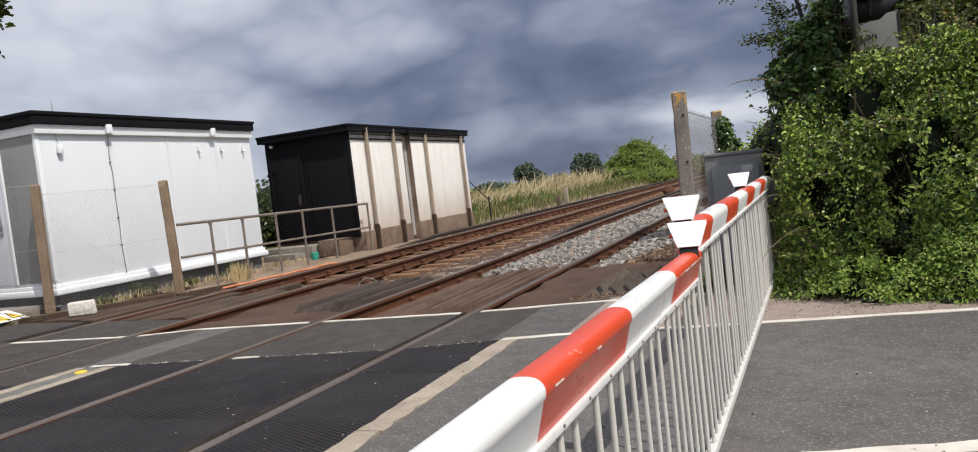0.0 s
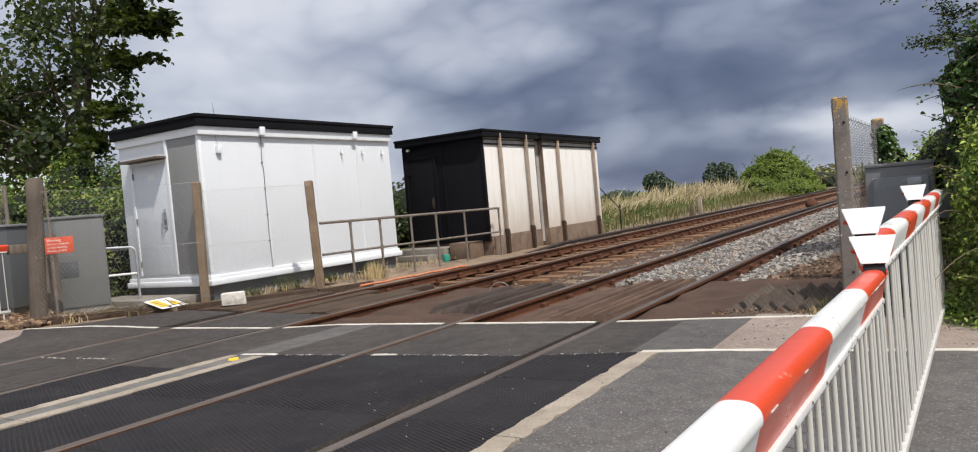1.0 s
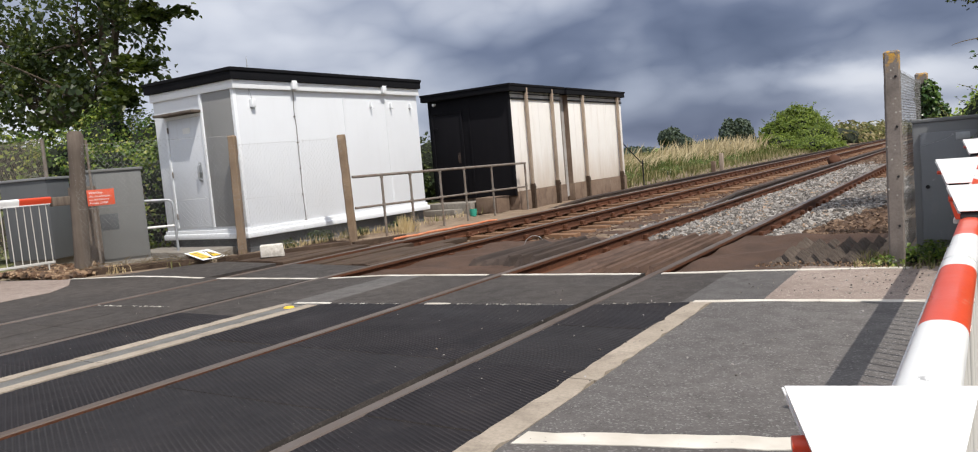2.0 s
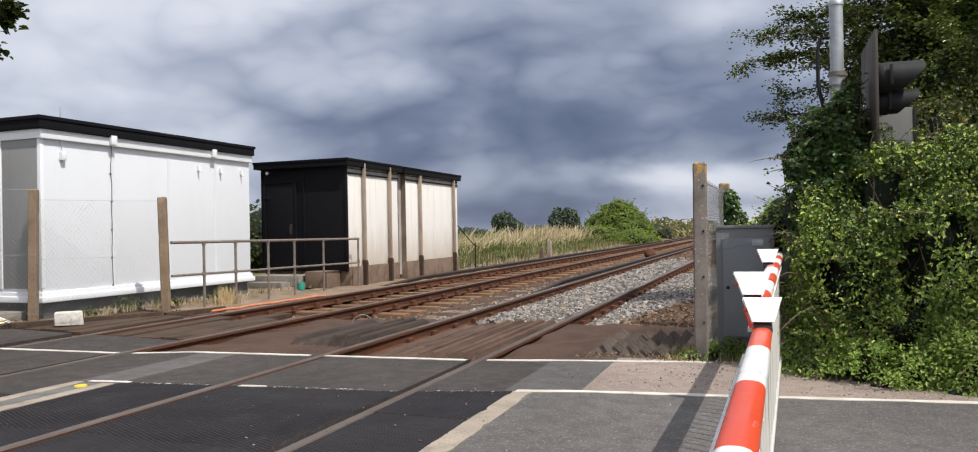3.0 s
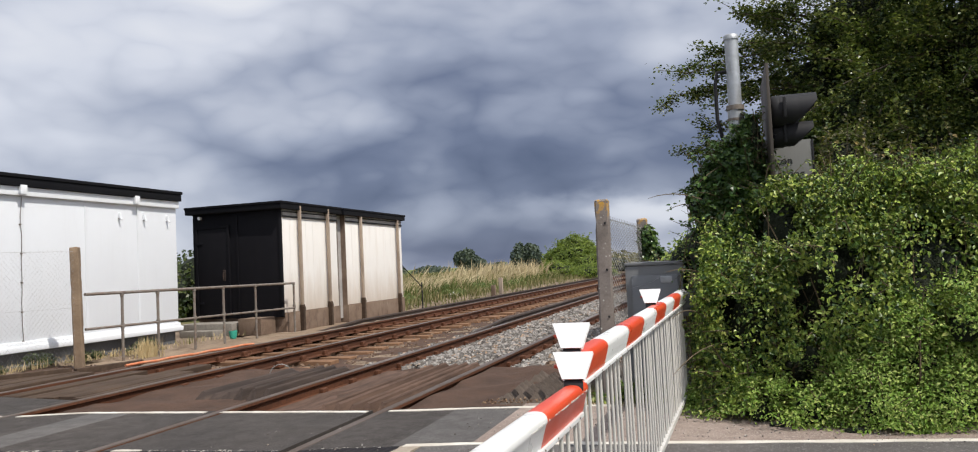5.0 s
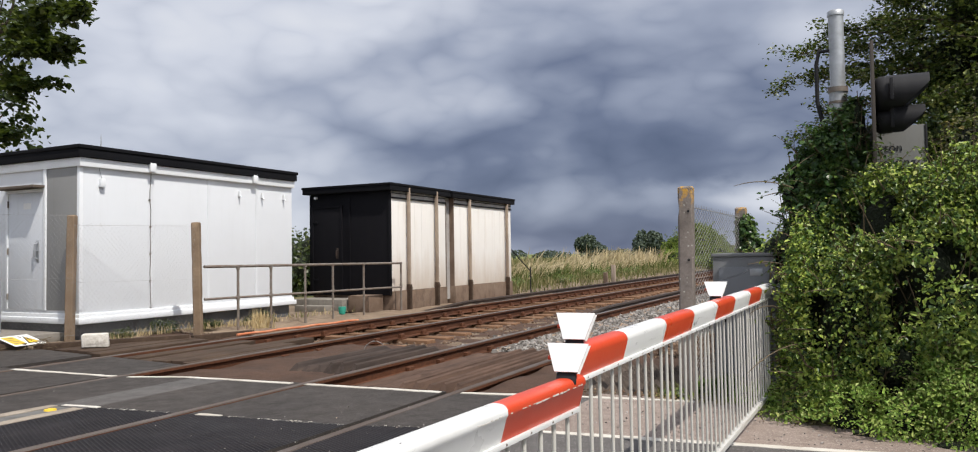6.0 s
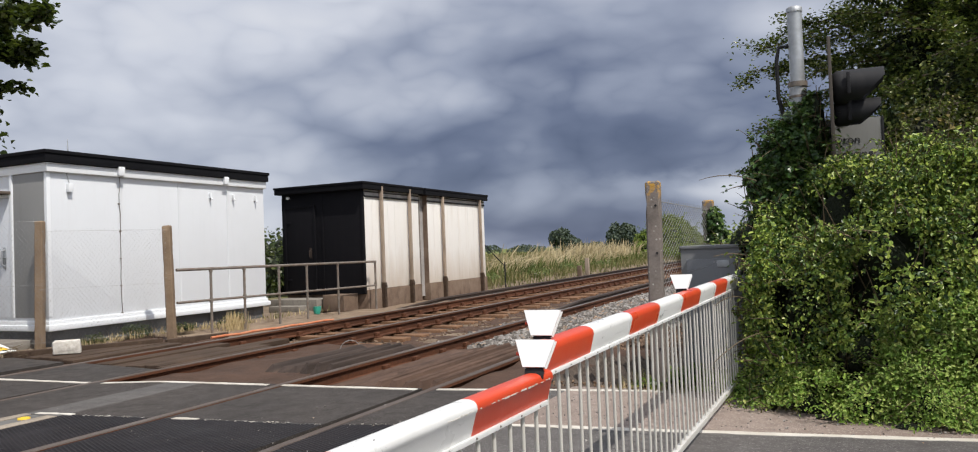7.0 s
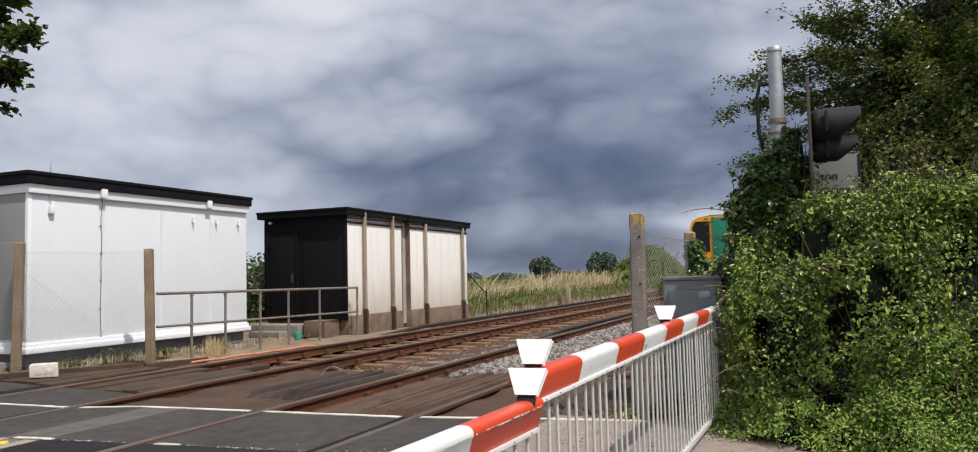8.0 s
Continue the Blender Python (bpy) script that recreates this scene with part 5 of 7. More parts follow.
def chain_link(bm, a, b, z0, z1, pitch=0.058, r=0.0009, steep=1.35):
    """Crossed wires between two plan points, with line wires above, below and halfway, and knuckled ends along the top."""
    a, b = Vector(a), Vector(b)
    L, along = (b - a).length, (b - a).normalized()
    H = z1 - z0
    run = H / steep

    def at(s, h):
        return Vector((a.x + along.x * s, a.y + along.y * s, z0 + h))

    s = -run
    while s < L:
        s0, h0, s1, h1 = s, 0.0, s + run, H
        if s0 < 0:
            h0, s0 = -s0 * steep, 0.0
        if s1 > L:
            h1, s1 = H - (s1 - L) * steep, L
        if h1 - h0 > 0.01:
            tube(bm, [at(s0, h0), at(s1, h1)], r, 3, False)
            tube(bm, [at(s0, H - h0), at(s1, H - h1)], r, 3, False)
        if s > 0:
            tube(bm, [at(s, H), at(s + 0.006, H + 0.022)], r, 3, False)
        s += pitch
    for h in (0.02, H * 0.48, H - 0.01):
        tube(bm, [at(0, h), at(L, h)], r * 1.6, 4, False)
    return bm


def concrete_post(t, x, y, w, h, mat, lean=0.0, label="", holes=0):
    bm = bmesh.new()
    rng = random.Random(int(1000 * (x + 20)))
    rings, n = [], 22
    for k in range(n + 1):
        z = -0.1 + (h + 0.085) * k / (n - 1) if k < n else h
        r = w / 2 - (0.012 if k == n else 0.0)
        ring = []
        for a, b in ((1, 0.78), (0.78, 1), (-0.78, 1), (-1, 0.78), (-1, -0.78), (-0.78, -1), (0.78, -1), (1, -0.78)):
            bite = 1 - (rng.uniform(0.04, 0.16) if rng.random() < 0.10 else rng.uniform(0, 0.035))
            ring.append(bm.verts.new((a * r * bite, b * r * bite, z + rng.uniform(-0.004, 0.004))))
        rings.append(ring)
    for lo, hi in zip(rings, rings[1:]):
        for k in range(8):
            bm.faces.new((lo[k], lo[(k + 1) % 8], hi[(k + 1) % 8], hi[k]))
    bm.faces.new(rings[0][::-1])
    bm.faces.new(rings[-1])
    p = part("post", bm, mat, t, label)
    p.matrix_basis = pose(x, y, 0, 0, lean, 30)
    for k in range(holes):
        z = 0.3 + (h - 0.5) * k / 3
        part("bolt_hole", tube(bmesh.new(), [(0.2 * w, -w / 2 - 0.001, z), (0.2 * w, -w / 2 - 0.004, z)], 0.010, 8), M["black"], p)
    return p


GATE_POST = (-8.35, 5.745)
FENCE = ((-8.26, 5.75), (-7.17, 7.58), (-6.31, 9.13))


def left_fence():
    t = thing("chain_link_fence", "galvanised chain-link fence on brown concrete posts", "fence", (0, 0, 0))
    concrete_post(t, *FENCE[1], 0.115, 1.80, M["post_left"], 1.0)
    concrete_post(t, *FENCE[2], 0.125, 1.715, M["post_left"], -1.2)
    x, y = GATE_POST
    bm = tube(bmesh.new(), [(x, y, -0.1), (x + 0.035, y + 0.02, 0.5), (x + 0.07, y + 0.04, 1.1), (x + 0.10, y + 0.06, 1.6), (x + 0.125, y + 0.07, 1.93), (x + 0.13, y + 0.07, 1.99)], [0.110, 0.105, 0.107, 0.103, 0.108, 0.075], 14)
    for v in bm.verts:
        v.co += 0.010 * Vector(noise.noise_vector(v.co * 4))
    part("gate_post", bm, M["post_wood"], t, "round split weathered wooden post")
    part("stretcher_tube", tube(bmesh.new(), [(-8.17, 5.92, 0.0), (-8.17, 5.92, 1.86)], 0.018, 8), M["tube_rust"], t, "rusty thin fence tube")
    part("wire_mesh", chain_link(bmesh.new(), (-8.20, 5.71), (-7.10, 7.54), 0.06, 1.80, 0.058, 0.00085), M["wire"], t, "diamond wire mesh")
    part("wire_mesh", chain_link(bmesh.new(), (-7.10, 7.54), (-6.30, 9.05), 0.06, 1.66, 0.058, 0.00085), M["wire"], t, "diamond wire mesh")


left_fence()


def far_left_fence():
    t = thing("chain_link_fence", "tall grey chain-link panel before dark shrubs", "fence", (0, 0, 0))
    part("post", tube(bmesh.new(), [(-10.63, 6.6, -0.1), (-10.63, 6.6, 2.08)], 0.03, 8), M["tube_rust"], t)
    part("post", tube(bmesh.new(), [(-13.5, 6.6, -0.1), (-13.5, 6.6, 2.15)], 0.03, 8), M["tube_rust"], t)
    part("wire_mesh", chain_link(bmesh.new(), (-13.5, 6.6), (-10.63, 6.6), 0.06, 2.08, 0.06, 0.0022), M["tube_rust"], t, "dense diamond wire mesh")
    c = thing("relay_box", "dark grey steel relay box behind the boom", "cabinet", (-10.3, 6.4, 0), 20)
    part("body", boxed(-0.9, 0.0, 0, 0.5, 0.1, 1.40, 0.012), M["cabinet_side"], c)
    part("lid", boxed(-0.93, 0.03, -0.03, 0.53, 1.40, 1.44, 0.008), M["cabinet"], c)
    part("foot", boxed(-0.85, -0.05, 0.03, 0.47, -0.08, 0.10), M["concrete"], c)


far_left_fence()


def fence_foot():
    """Old timber edging along the foot of the fence, with dead twigs and litter caught against it."""
    for k, (a, b) in enumerate((((-8.05, 5.60), (-6.78, 6.72)), ((-6.74, 6.78), (-5.72, 8.42)), ((-5.70, 8.46), (-5.44, 9.4)))):
        a, b = Vector((*a, 0)), Vector((*b, 0))
        run, side = (b - a), (b - a).normalized().cross(Vector((0, 0, 1)))
        o = solid("edging_board", boxed(0, run.length, -0.045, 0.045, -0.08, 0.075 - 0.02 * k, 0.012), M["board"], "brown weathered timber edging along the fence foot", "edging", "fence edging boards")
        o.matrix_world = pose(a.x, a.y, 0, 0, 0, math.degrees(math.atan2(run.y, run.x)))
    rng = np.random.default_rng(51)
    bm = bmesh.new()
    for _ in range(150):
        k = rng.random() ** 1.6
        c = np.array([-8.15 + 1.5 * k, 5.78 + 1.25 * k, 0.03]) + rng.normal(size=3) * np.array([0.14, 0.14, 0.03])
        c[2] = abs(c[2]) + 0.01
        w = unit(rng.normal(size=(1, 3)) * np.array([1, 1, 0.35]))[0] * rng.uniform(0.06, 0.22)
        tube(bm, [c - w, c + 0.02 * rng.normal(size=3), c + w], [0.005, 0.004, 0.002], 4, False)
    solid("dead_twigs", bm, M["stem"], "dry brown twigs heaped against the fence foot", "twigs", kind="stuff")
    stones("brown dead leaves and small stones under the boom", -9.9, -7.9, 5.2, 6.1, 0.0, 900, 0.05, 52, None, "litter")
    stones("brown dead leaves caught along the fence foot", -8.2, -7.2, 5.75, 6.5, -0.01, 300, 0.035, 53, lambda x, y: np.abs(y - 5.75 - 0.88 * (x + 8.1)) < 0.22, "litter")


fence_foot()


def letters(parent, text, size, material, m, name="lettering"):
    c = bpy.data.curves.new(name, "FONT")
    c.body, c.size, c.extrude = text, size, 0.0008
    tmp = bpy.data.objects.new(name, c)
    scene.collection.objects.link(tmp)
    me = bpy.data.meshes.new_from_object(tmp.evaluated_get(bpy.context.evaluated_depsgraph_get()))
    bpy.data.objects.remove(tmp)
    me.materials.clear()
    me.materials.append(material)
    o = new(name, me)
    o.parent = parent
    o.matrix_basis = m
    return o


def red_notice():
    d = Vector((FENCE[1][0] - FENCE[0][0], FENCE[1][1] - FENCE[0][1], 0)).normalized()
    s = thing("warning_notice", "orange-red trespass warning notice fixed to the fence", "sign", (FENCE[0][0] + 0.125 * d.x + 0.03, FENCE[0][1] + 0.125 * d.y - 0.02, 0.93), math.degrees(math.atan2(d.y, d.x)))
    plate = part("plate", boxed(0, 0.345, -0.006, 0.0, 0, 0.225, 0.003), M["sign_red"], s, "orange-red metal plate")
    for k, (text, size) in enumerate((("Warning", 0.050), ("Do not trespass", 0.041), ("on the Railway", 0.041), ("Penalty £1000", 0.041))):
        letters(plate, text, size, M["board_white"], pose(0.022, -0.0075, 0.168 - 0.048 * k, 90, 0, 0))


red_notice()


def left_cabinet():
    t = thing("steel_cabinet", "grey steel equipment cabinet behind the chain-link fence", "cabinet", (-8.93, 6.17, 0), 59)
    part("body", boxed(0, 0.86, 0, 0.46, 0.05, 1.42, 0.012), M["cab_left"], t)
    part("lid", boxed(-0.03, 0.89, -0.03, 0.49, 1.42, 1.46, 0.01), M["cab_left"], t)
    part("door", boxed(0.22, 0.84, -0.016, 0.0, 0.09, 1.39, 0.006), M["cab_left"], t, "flat grey cabinet door")
    part("side_strip", boxed(0.02, 0.20, -0.012, 0.0, 0.09, 1.39, 0.006), M["cabinet_side"], t, "darker grey side strip")
    part("louvre", boxed(0.225, 0.47, -0.022, -0.016, 0.54, 0.78, 0.004), M["cabinet_side"], t, "dark vent panel")
    part("plinth", boxed(-0.02, 0.88, -0.02, 0.48, -0.06, 0.05, 0.008), M["concrete"], t)


left_cabinet()


def small_rail():
    t = thing("guard_rail", "short galvanised tube guard rail beside the hut", "rail", (-8.32, 7.28, 0), 50)
    part("tube", tube(bmesh.new(), [(0, 0, -0.05), (0, 0, 0.82), (-0.02, 0, 0.88), (-0.06, 0, 0.91), (-0.6, 0, 0.93)], 0.02, 10), M["galv"], t, "", True)
    part("cross_bar", tube(bmesh.new(), [(0, 0, 0.5), (-0.6, 0, 0.5)], 0.018, 10), M["board_white"], t, "", True)


small_rail()
solid("concrete_slab", boxed(-9.4, -7.45, 7.02, 7.70, -0.06, 0.10, 0.015), M["concrete"], "pale concrete door slab before the white hut", "slab")


def white_block():
    bm = boxed(-0.16, 0.16, -0.09, 0.09, 0, 0.18, 0.018)
    box(bm, -0.09, 0.09, -0.094, -0.09, 0.05, 0.13, 0.002)
    for v in bm.verts:
        v.co += 0.022 * Vector(noise.noise_vector(v.co * 11))
    o = solid("concrete_block", bm, M["block"], "chipped whitewashed concrete block on the ground", "block")
    o.matrix_world = pose(-6.02, 7.16, 0.0, 0, 0, 52)


white_block()


def fallen_sign():
    t = thing("warning_sign", "fallen white warning sign with yellow panels on ground", "sign", (0, 0, 0))
    t.matrix_world = pose(-6.93, 6.74, 0.10, 17, 0, 98)
    part("panel", boxed(-0.225, 0.225, -0.18, 0.18, 0, 0.008, 0.002), M["board_white"], t)
    part("text_field", boxed(-0.195, -0.025, -0.14, 0.14, 0.008, 0.0095), M["yellow"], t, "yellow text field")
    for k in range(4):
        part("text_bar", boxed(-0.18, -0.05 - 0.025 * (k % 2), 0.08 - 0.06 * k, 0.10 - 0.06 * k, 0.0095, 0.0105), M["tube_rust"], t, "dark unreadable text bar")
    tri = slab(bmesh.new(), [(0.005, -0.13), (0.205, -0.13), (0.105, 0.13)], 0.008, 0.0095)
    part("triangle", tri, M["black"], t, "black warning triangle")
    part("triangle", slab(bmesh.new(), [(0.033, -0.11), (0.177, -0.11), (0.105, 0.08)], 0.0095, 0.011), M["yellow"], t, "yellow triangle field")
    part("bolt_mark", slab(bmesh.new(), [(0.095, 0.03), (0.12, 0.03), (0.105, -0.03), (0.125, -0.03), (0.09, -0.095), (0.10, -0.045), (0.085, -0.045)], 0.011, 0.012), M["black"], t, "black flash mark")
    part("prop", boxed(-0.2, 0.2, 0.10, 0.16, -0.16, -0.002, 0.01), M["brick_base"], t, "brown stone under the sign")


fallen_sign()
pts = [(-5.22 + 0.018 * i + 0.008 * math.sin(i * 1.3), 8.85 + 0.27 * i, 0.018 + 0.006 * math.sin(i * 2.3)) for i in range(11)]
solid("cable_sleeve", tube(bmesh.new(), pts, 0.020, 10), M["orange"], "orange plastic cable sleeve lying along the rail", "cable", smooth=True)
bm = tube(bmesh.new(), [(-6.58, 13.1, -0.03), (-6.58, 13.1, 0.06), (-6.58, 13.1, 0.12)], [0.06, 0.078, 0.082], 12)
solid("plastic_tub", bm, M["teal"], "small teal-green plastic tub on the ground", "tub", smooth=True)
arc = [(-2.62 + 0.11 * math.cos(a), 8.62 + 0.08 * math.cos(a), -0.09 + 0.14 * math.sin(a)) for a in [math.pi * k / 9 for k in range(10)]]
solid("bent_wire", tube(bmesh.new(), arc, 0.005, 6), M["wire"], "bent pale grey wire loop sticking out of the bed", "wire", smooth=True)
solid("marker_post", boxed(-6.02, -5.87, 29.3, 29.45, -0.2, 0.66, 0.02), M["brown_post"], "short brown wooden marker post beside the line", "post")
bm = boxed(-6.22, -6.06, 28.9, 29.05, -0.2, 0.38, 0.02)
solid("marker_post", bm, M["brick_base"], "short brown stub of concrete post beside the line", "post")
bm = box(bmesh.new(), -7.36, -7.18, 94.9, 95.1, -0.2, 1.7, 0.02)
box(bm, -7.75, -7.18, 94.9, 95.1, 1.55, 1.85, 0.03)
solid("line_marker", bm, M["board_white"], "white trackside marker post with short arm", "marker")
bm = bmesh.new()
bmesh.ops.create_icosphere(bm, subdivisions=3, radius=0.33)
for v in bm.verts:
    v.co *= 1 + 0.25 * noise.noise(v.co * 3)
    v.co = Vector((-2.5 + 0.8 * v.co.x, 33 + v.co.y, -0.06 + 0.8 * v.co.z))
solid("track_box", bm, M["rail"], "brown rusty lump of equipment between the tracks", "equipment", smooth=True)
bm = bmesh.new()
bmesh.ops.create_icosphere(bm, subdivisions=2, radius=0.2)
for v in bm.verts:
    v.co = Vector((-8.1 + v.co.x * 1.4, 29.6 + v.co.y, 0.02 + 0.6 * v.co.z * (1 + noise.noise(v.co * 9))))
solid("litter", bm, M["board_white"], "crumpled white litter lying in the grass", "litter")


# ---- beside the far boom ----
def right_fence():
    t = thing("chain_link_fence", "chain-link panel between lichened concrete posts", "fence", (0, 0, 0))
    p = concrete_post(t, 1.80, 6.62, 0.118, 1.655, M["post_lichen"], 0.6, "brown concrete post with orange lichen cap", 4)
    p.matrix_basis = pose(1.80, 6.62, 0, 0, 0.6, 4)
    q = concrete_post(t, 1.885, 9.0, 0.12, 1.60, M["post_lichen"], 0.0, "concrete post with orange lichen and ivy", 4)
    q.matrix_basis = pose(1.885, 9.0, 0, 0, 0, 4)
    part("wire_mesh", chain_link(bmesh.new(), (1.85, 6.68), (1.88, 8.94), 0.06, 1.50, 0.105, 0.0022, 0.42), M["wire"], t, "wide diamond wire mesh")


right_fence()


def machine_cabinet():
    t = thing("barrier_machine", "dark grey steel barrier machine cabinet, scuffed", "cabinet", (1.90, 7.22, 0))
    part("body", boxed(0.0, 0.50, 0.0, 0.75, 0.05, 1.085, 0.01), M["cabinet"], t)
    part("lid", boxed(-0.008, 0.51, -0.012, 0.76, 1.085, 1.115, 0.008), M["cabinet"], t, "grey lid with drip edge")
    part("door", boxed(0.055, 0.46, -0.034, 0.0, 0.10, 0.998, 0.006), M["cab_door"], t, "scuffed blue-grey door")
    for z, a, b in ((0.905, 0.02, 0.11), (0.93, 0.12, 0.20), (0.955, 0.20, 0.235)):
        part("scuff", tube(bmesh.new(), [(0.05 + a, -0.035, z - 0.012), (0.05 + (a + b) / 2, -0.035, z), (0.05 + b, -0.035, z + 0.012)], 0.0018, 4), M["galv"], t, "pale scratch in the paint")
    part("label_plate", boxed(0.31, 0.41, -0.039, -0.034, 0.925, 0.985, 0.002), M["galv"], t, "small pale label plate")
    part("lock", tube(bmesh.new(), [(0.10, -0.032, 0.55), (0.10, -0.05, 0.55)], 0.016, 10), M["black"], t)
    part("plinth", boxed(-0.03, 0.53, -0.03, 0.78, -0.06, 0.05, 0.01), M["concrete"], t)
    part("pivot_arm", boxed(0.52, 0.62, -0.75, 0.35, 0.68, 0.86, 0.02), M["cabinet_side"], t, "dark pivot arm holding the boom")


machine_cabinet()


def road_signal():
    """The crossing's road lights, seen edge on and overgrown: pole, back plate, two hooded lamps, name board."""
    pole = thing("signal_pole", "galvanised steel pole rising out of the ivy", "pole", (2.93, 7.02, 0))
    part("shaft", tube(bmesh.new(), [(0, 0, -0.05), (0, 0, 2.40)], 0.066, 16), M["galv"], pole, "", True)
    part("upper_shaft", tube(bmesh.new(), [(0, 0, 2.40), (0, 0, 2.98)], 0.056, 16), M["galv"], pole, "", True)
    bm = tube(bmesh.new(), [(0, 0, 2.36), (0, 0, 2.40)], 0.074, 16)
    tube(bm, [(0, 0, 2.27), (0, 0, 2.29)], 0.072, 16)
    part("collar", bm, M["tube_rust"], pole, "dark clamp collar", True)
    part("cap", tube(bmesh.new(), [(0, 0, 2.965), (0, 0, 3.0), (0, 0, 3.01)], [0.062, 0.062, 0.05], 16), M["galv"], pole, "", True)
    part("cable", tube(bmesh.new(), [(-0.05, 0, 2.70), (-0.13, 0.0, 2.70), (-0.15, 0, 2.6), (-0.15, 0, 2.3), (-0.10, 0, 2.05), (-0.03, 0, 1.95)], 0.016, 8), M["black"], pole, "black looping cable", True)
    s = thing("road_signal", "dark hooded road signal with brown back plate", "traffic signal", (3.19, 6.85, 0))
    plate = part("back_plate", boxed(-0.030, -0.006, -0.33, 0.33, 1.70, 2.62, 0.004), M["plate_brown"], s, "brown weathered back plate, edge on")
    part("upper_wing", slab(bmesh.new(), [(-0.030, 0.34), (-0.006, 0.34), (-0.006, 0.60), (-0.030, 0.60)], 2.2, 2.62), M["plate_brown"], plate)
    for z, y, r, long in ((2.275, -0.06, 0.13, 0.345), (2.09, 0.02, 0.102, 0.318)):
        body = part("signal_lamp", tube(bmesh.new(), [(-0.007, y, z), (0.02, y, z), (0.09, y, z), (0.11, y, z)], [0.8 * r, 0.98 * r, 0.98 * r, 0.85 * r], 22), M["black"], s, "black lamp housing", True)
        hood = bmesh.new()
        ring = [math.pi * (-0.34 + 1.68 * k / 22) for k in range(23)]

        def reach(k):
            return 0.12 + (long - 0.12) * min(1.0, max(0.0, 0.80 + 0.60 * math.sin(k)))

        a = [hood.verts.new((0.07, y + r * math.cos(k), z + r * math.sin(k))) for k in ring]
        b = [hood.verts.new((reach(k), y + 0.95 * r * math.cos(k), z + 0.97 * r * math.sin(k))) for k in ring]
        c = [hood.verts.new((reach(k) - 0.004, y + 0.92 * r * math.cos(k), z + 0.94 * r * math.sin(k))) for k in ring]
        d = [hood.verts.new((0.07, y + 0.96 * r * math.cos(k), z + 0.96 * r * math.sin(k))) for k in ring]
        for k in range(22):
            hood.faces.new((a[k], a[k + 1], b[k + 1], b[k]))
            hood.faces.new((b[k], b[k + 1], c[k + 1], c[k]))
            hood.faces.new((c[k], c[k + 1], d[k + 1], d[k]))
        part("hood", hood, M["black"], body, "black sun hood", True)
        part("clip", boxed(0.09, 0.115, y - r - 0.012, y - r + 0.004, z - 0.07, z + 0.09, 0.005), M["black"], body)
    stub = tube(bmesh.new(), [(-0.29, 0.17, 1.75), (-0.01, 0.03, 1.75)], 0.03, 10)
    part("bracket", stub, M["galv"], s, "grey bracket tube to the pole")
    n = thing("name_board", "stained white name board darkened for tree shade, black lettering", "sign", (3.06, 7.14, 0), 5)
    board = part("board", boxed(-0.28, 0.47, 0.0, 0.02, 1.45, 2.085, 0.004), M["sign_shaded"], n, "stained off-white board, darkened for tree shade")
    part("edge_strip", boxed(0.462, 0.478, -0.006, 0.026, 1.45, 2.085, 0.003), M["black"], n, "dark edge strip")
    letters(board, "ayton", 0.094, M["black"], pose(0.096, -0.004, 1.886, 90, 0, 0))
    letters(board, "rossing", 0.094, M["black"], pose(0.125, -0.004, 1.770, 90, 0, 0))
    part("leg", tube(bmesh.new(), [(0.30, 0.05, -0.05), (0.30, 0.05, 1.7)], 0.03, 10), M["galv"], n)
    part("leg", tube(bmesh.new(), [(-0.25, 0.04, -0.05), (-0.25, 0.04, 1.7)], 0.03, 10), M["galv"], n)
    part("leg", tube(bmesh.new(), [(0, 0.33, -0.05), (0, 0.3, 1.75)], 0.02, 8), M["plate_brown"], s)


road_signal()


# ---- growth ----
def stems(rng, centres, radii, count):
    """Thin crooked stems from the ground into a growth."""
    bm = bmesh.new()
    for _ in range(count):
        k = rng.integers(len(centres))
        c, r = np.array(centres[k]), np.array(radii[k])
        foot = c + r * np.array([rng.uniform(-0.7, 0.7), rng.uniform(-0.7, 0.7), 0])
        foot[2] = 0.0
        tip = c + r * unit(rng.normal(size=(1, 3)))[0] * 1.08
        if tip[2] < 0.2:
            continue
        mid = (foot + tip) / 2 + 0.10 * rng.normal(size=3)
        tube(bm, [foot, mid, tip], [0.010, 0.007, 0.0025], 4, False)
    return bm


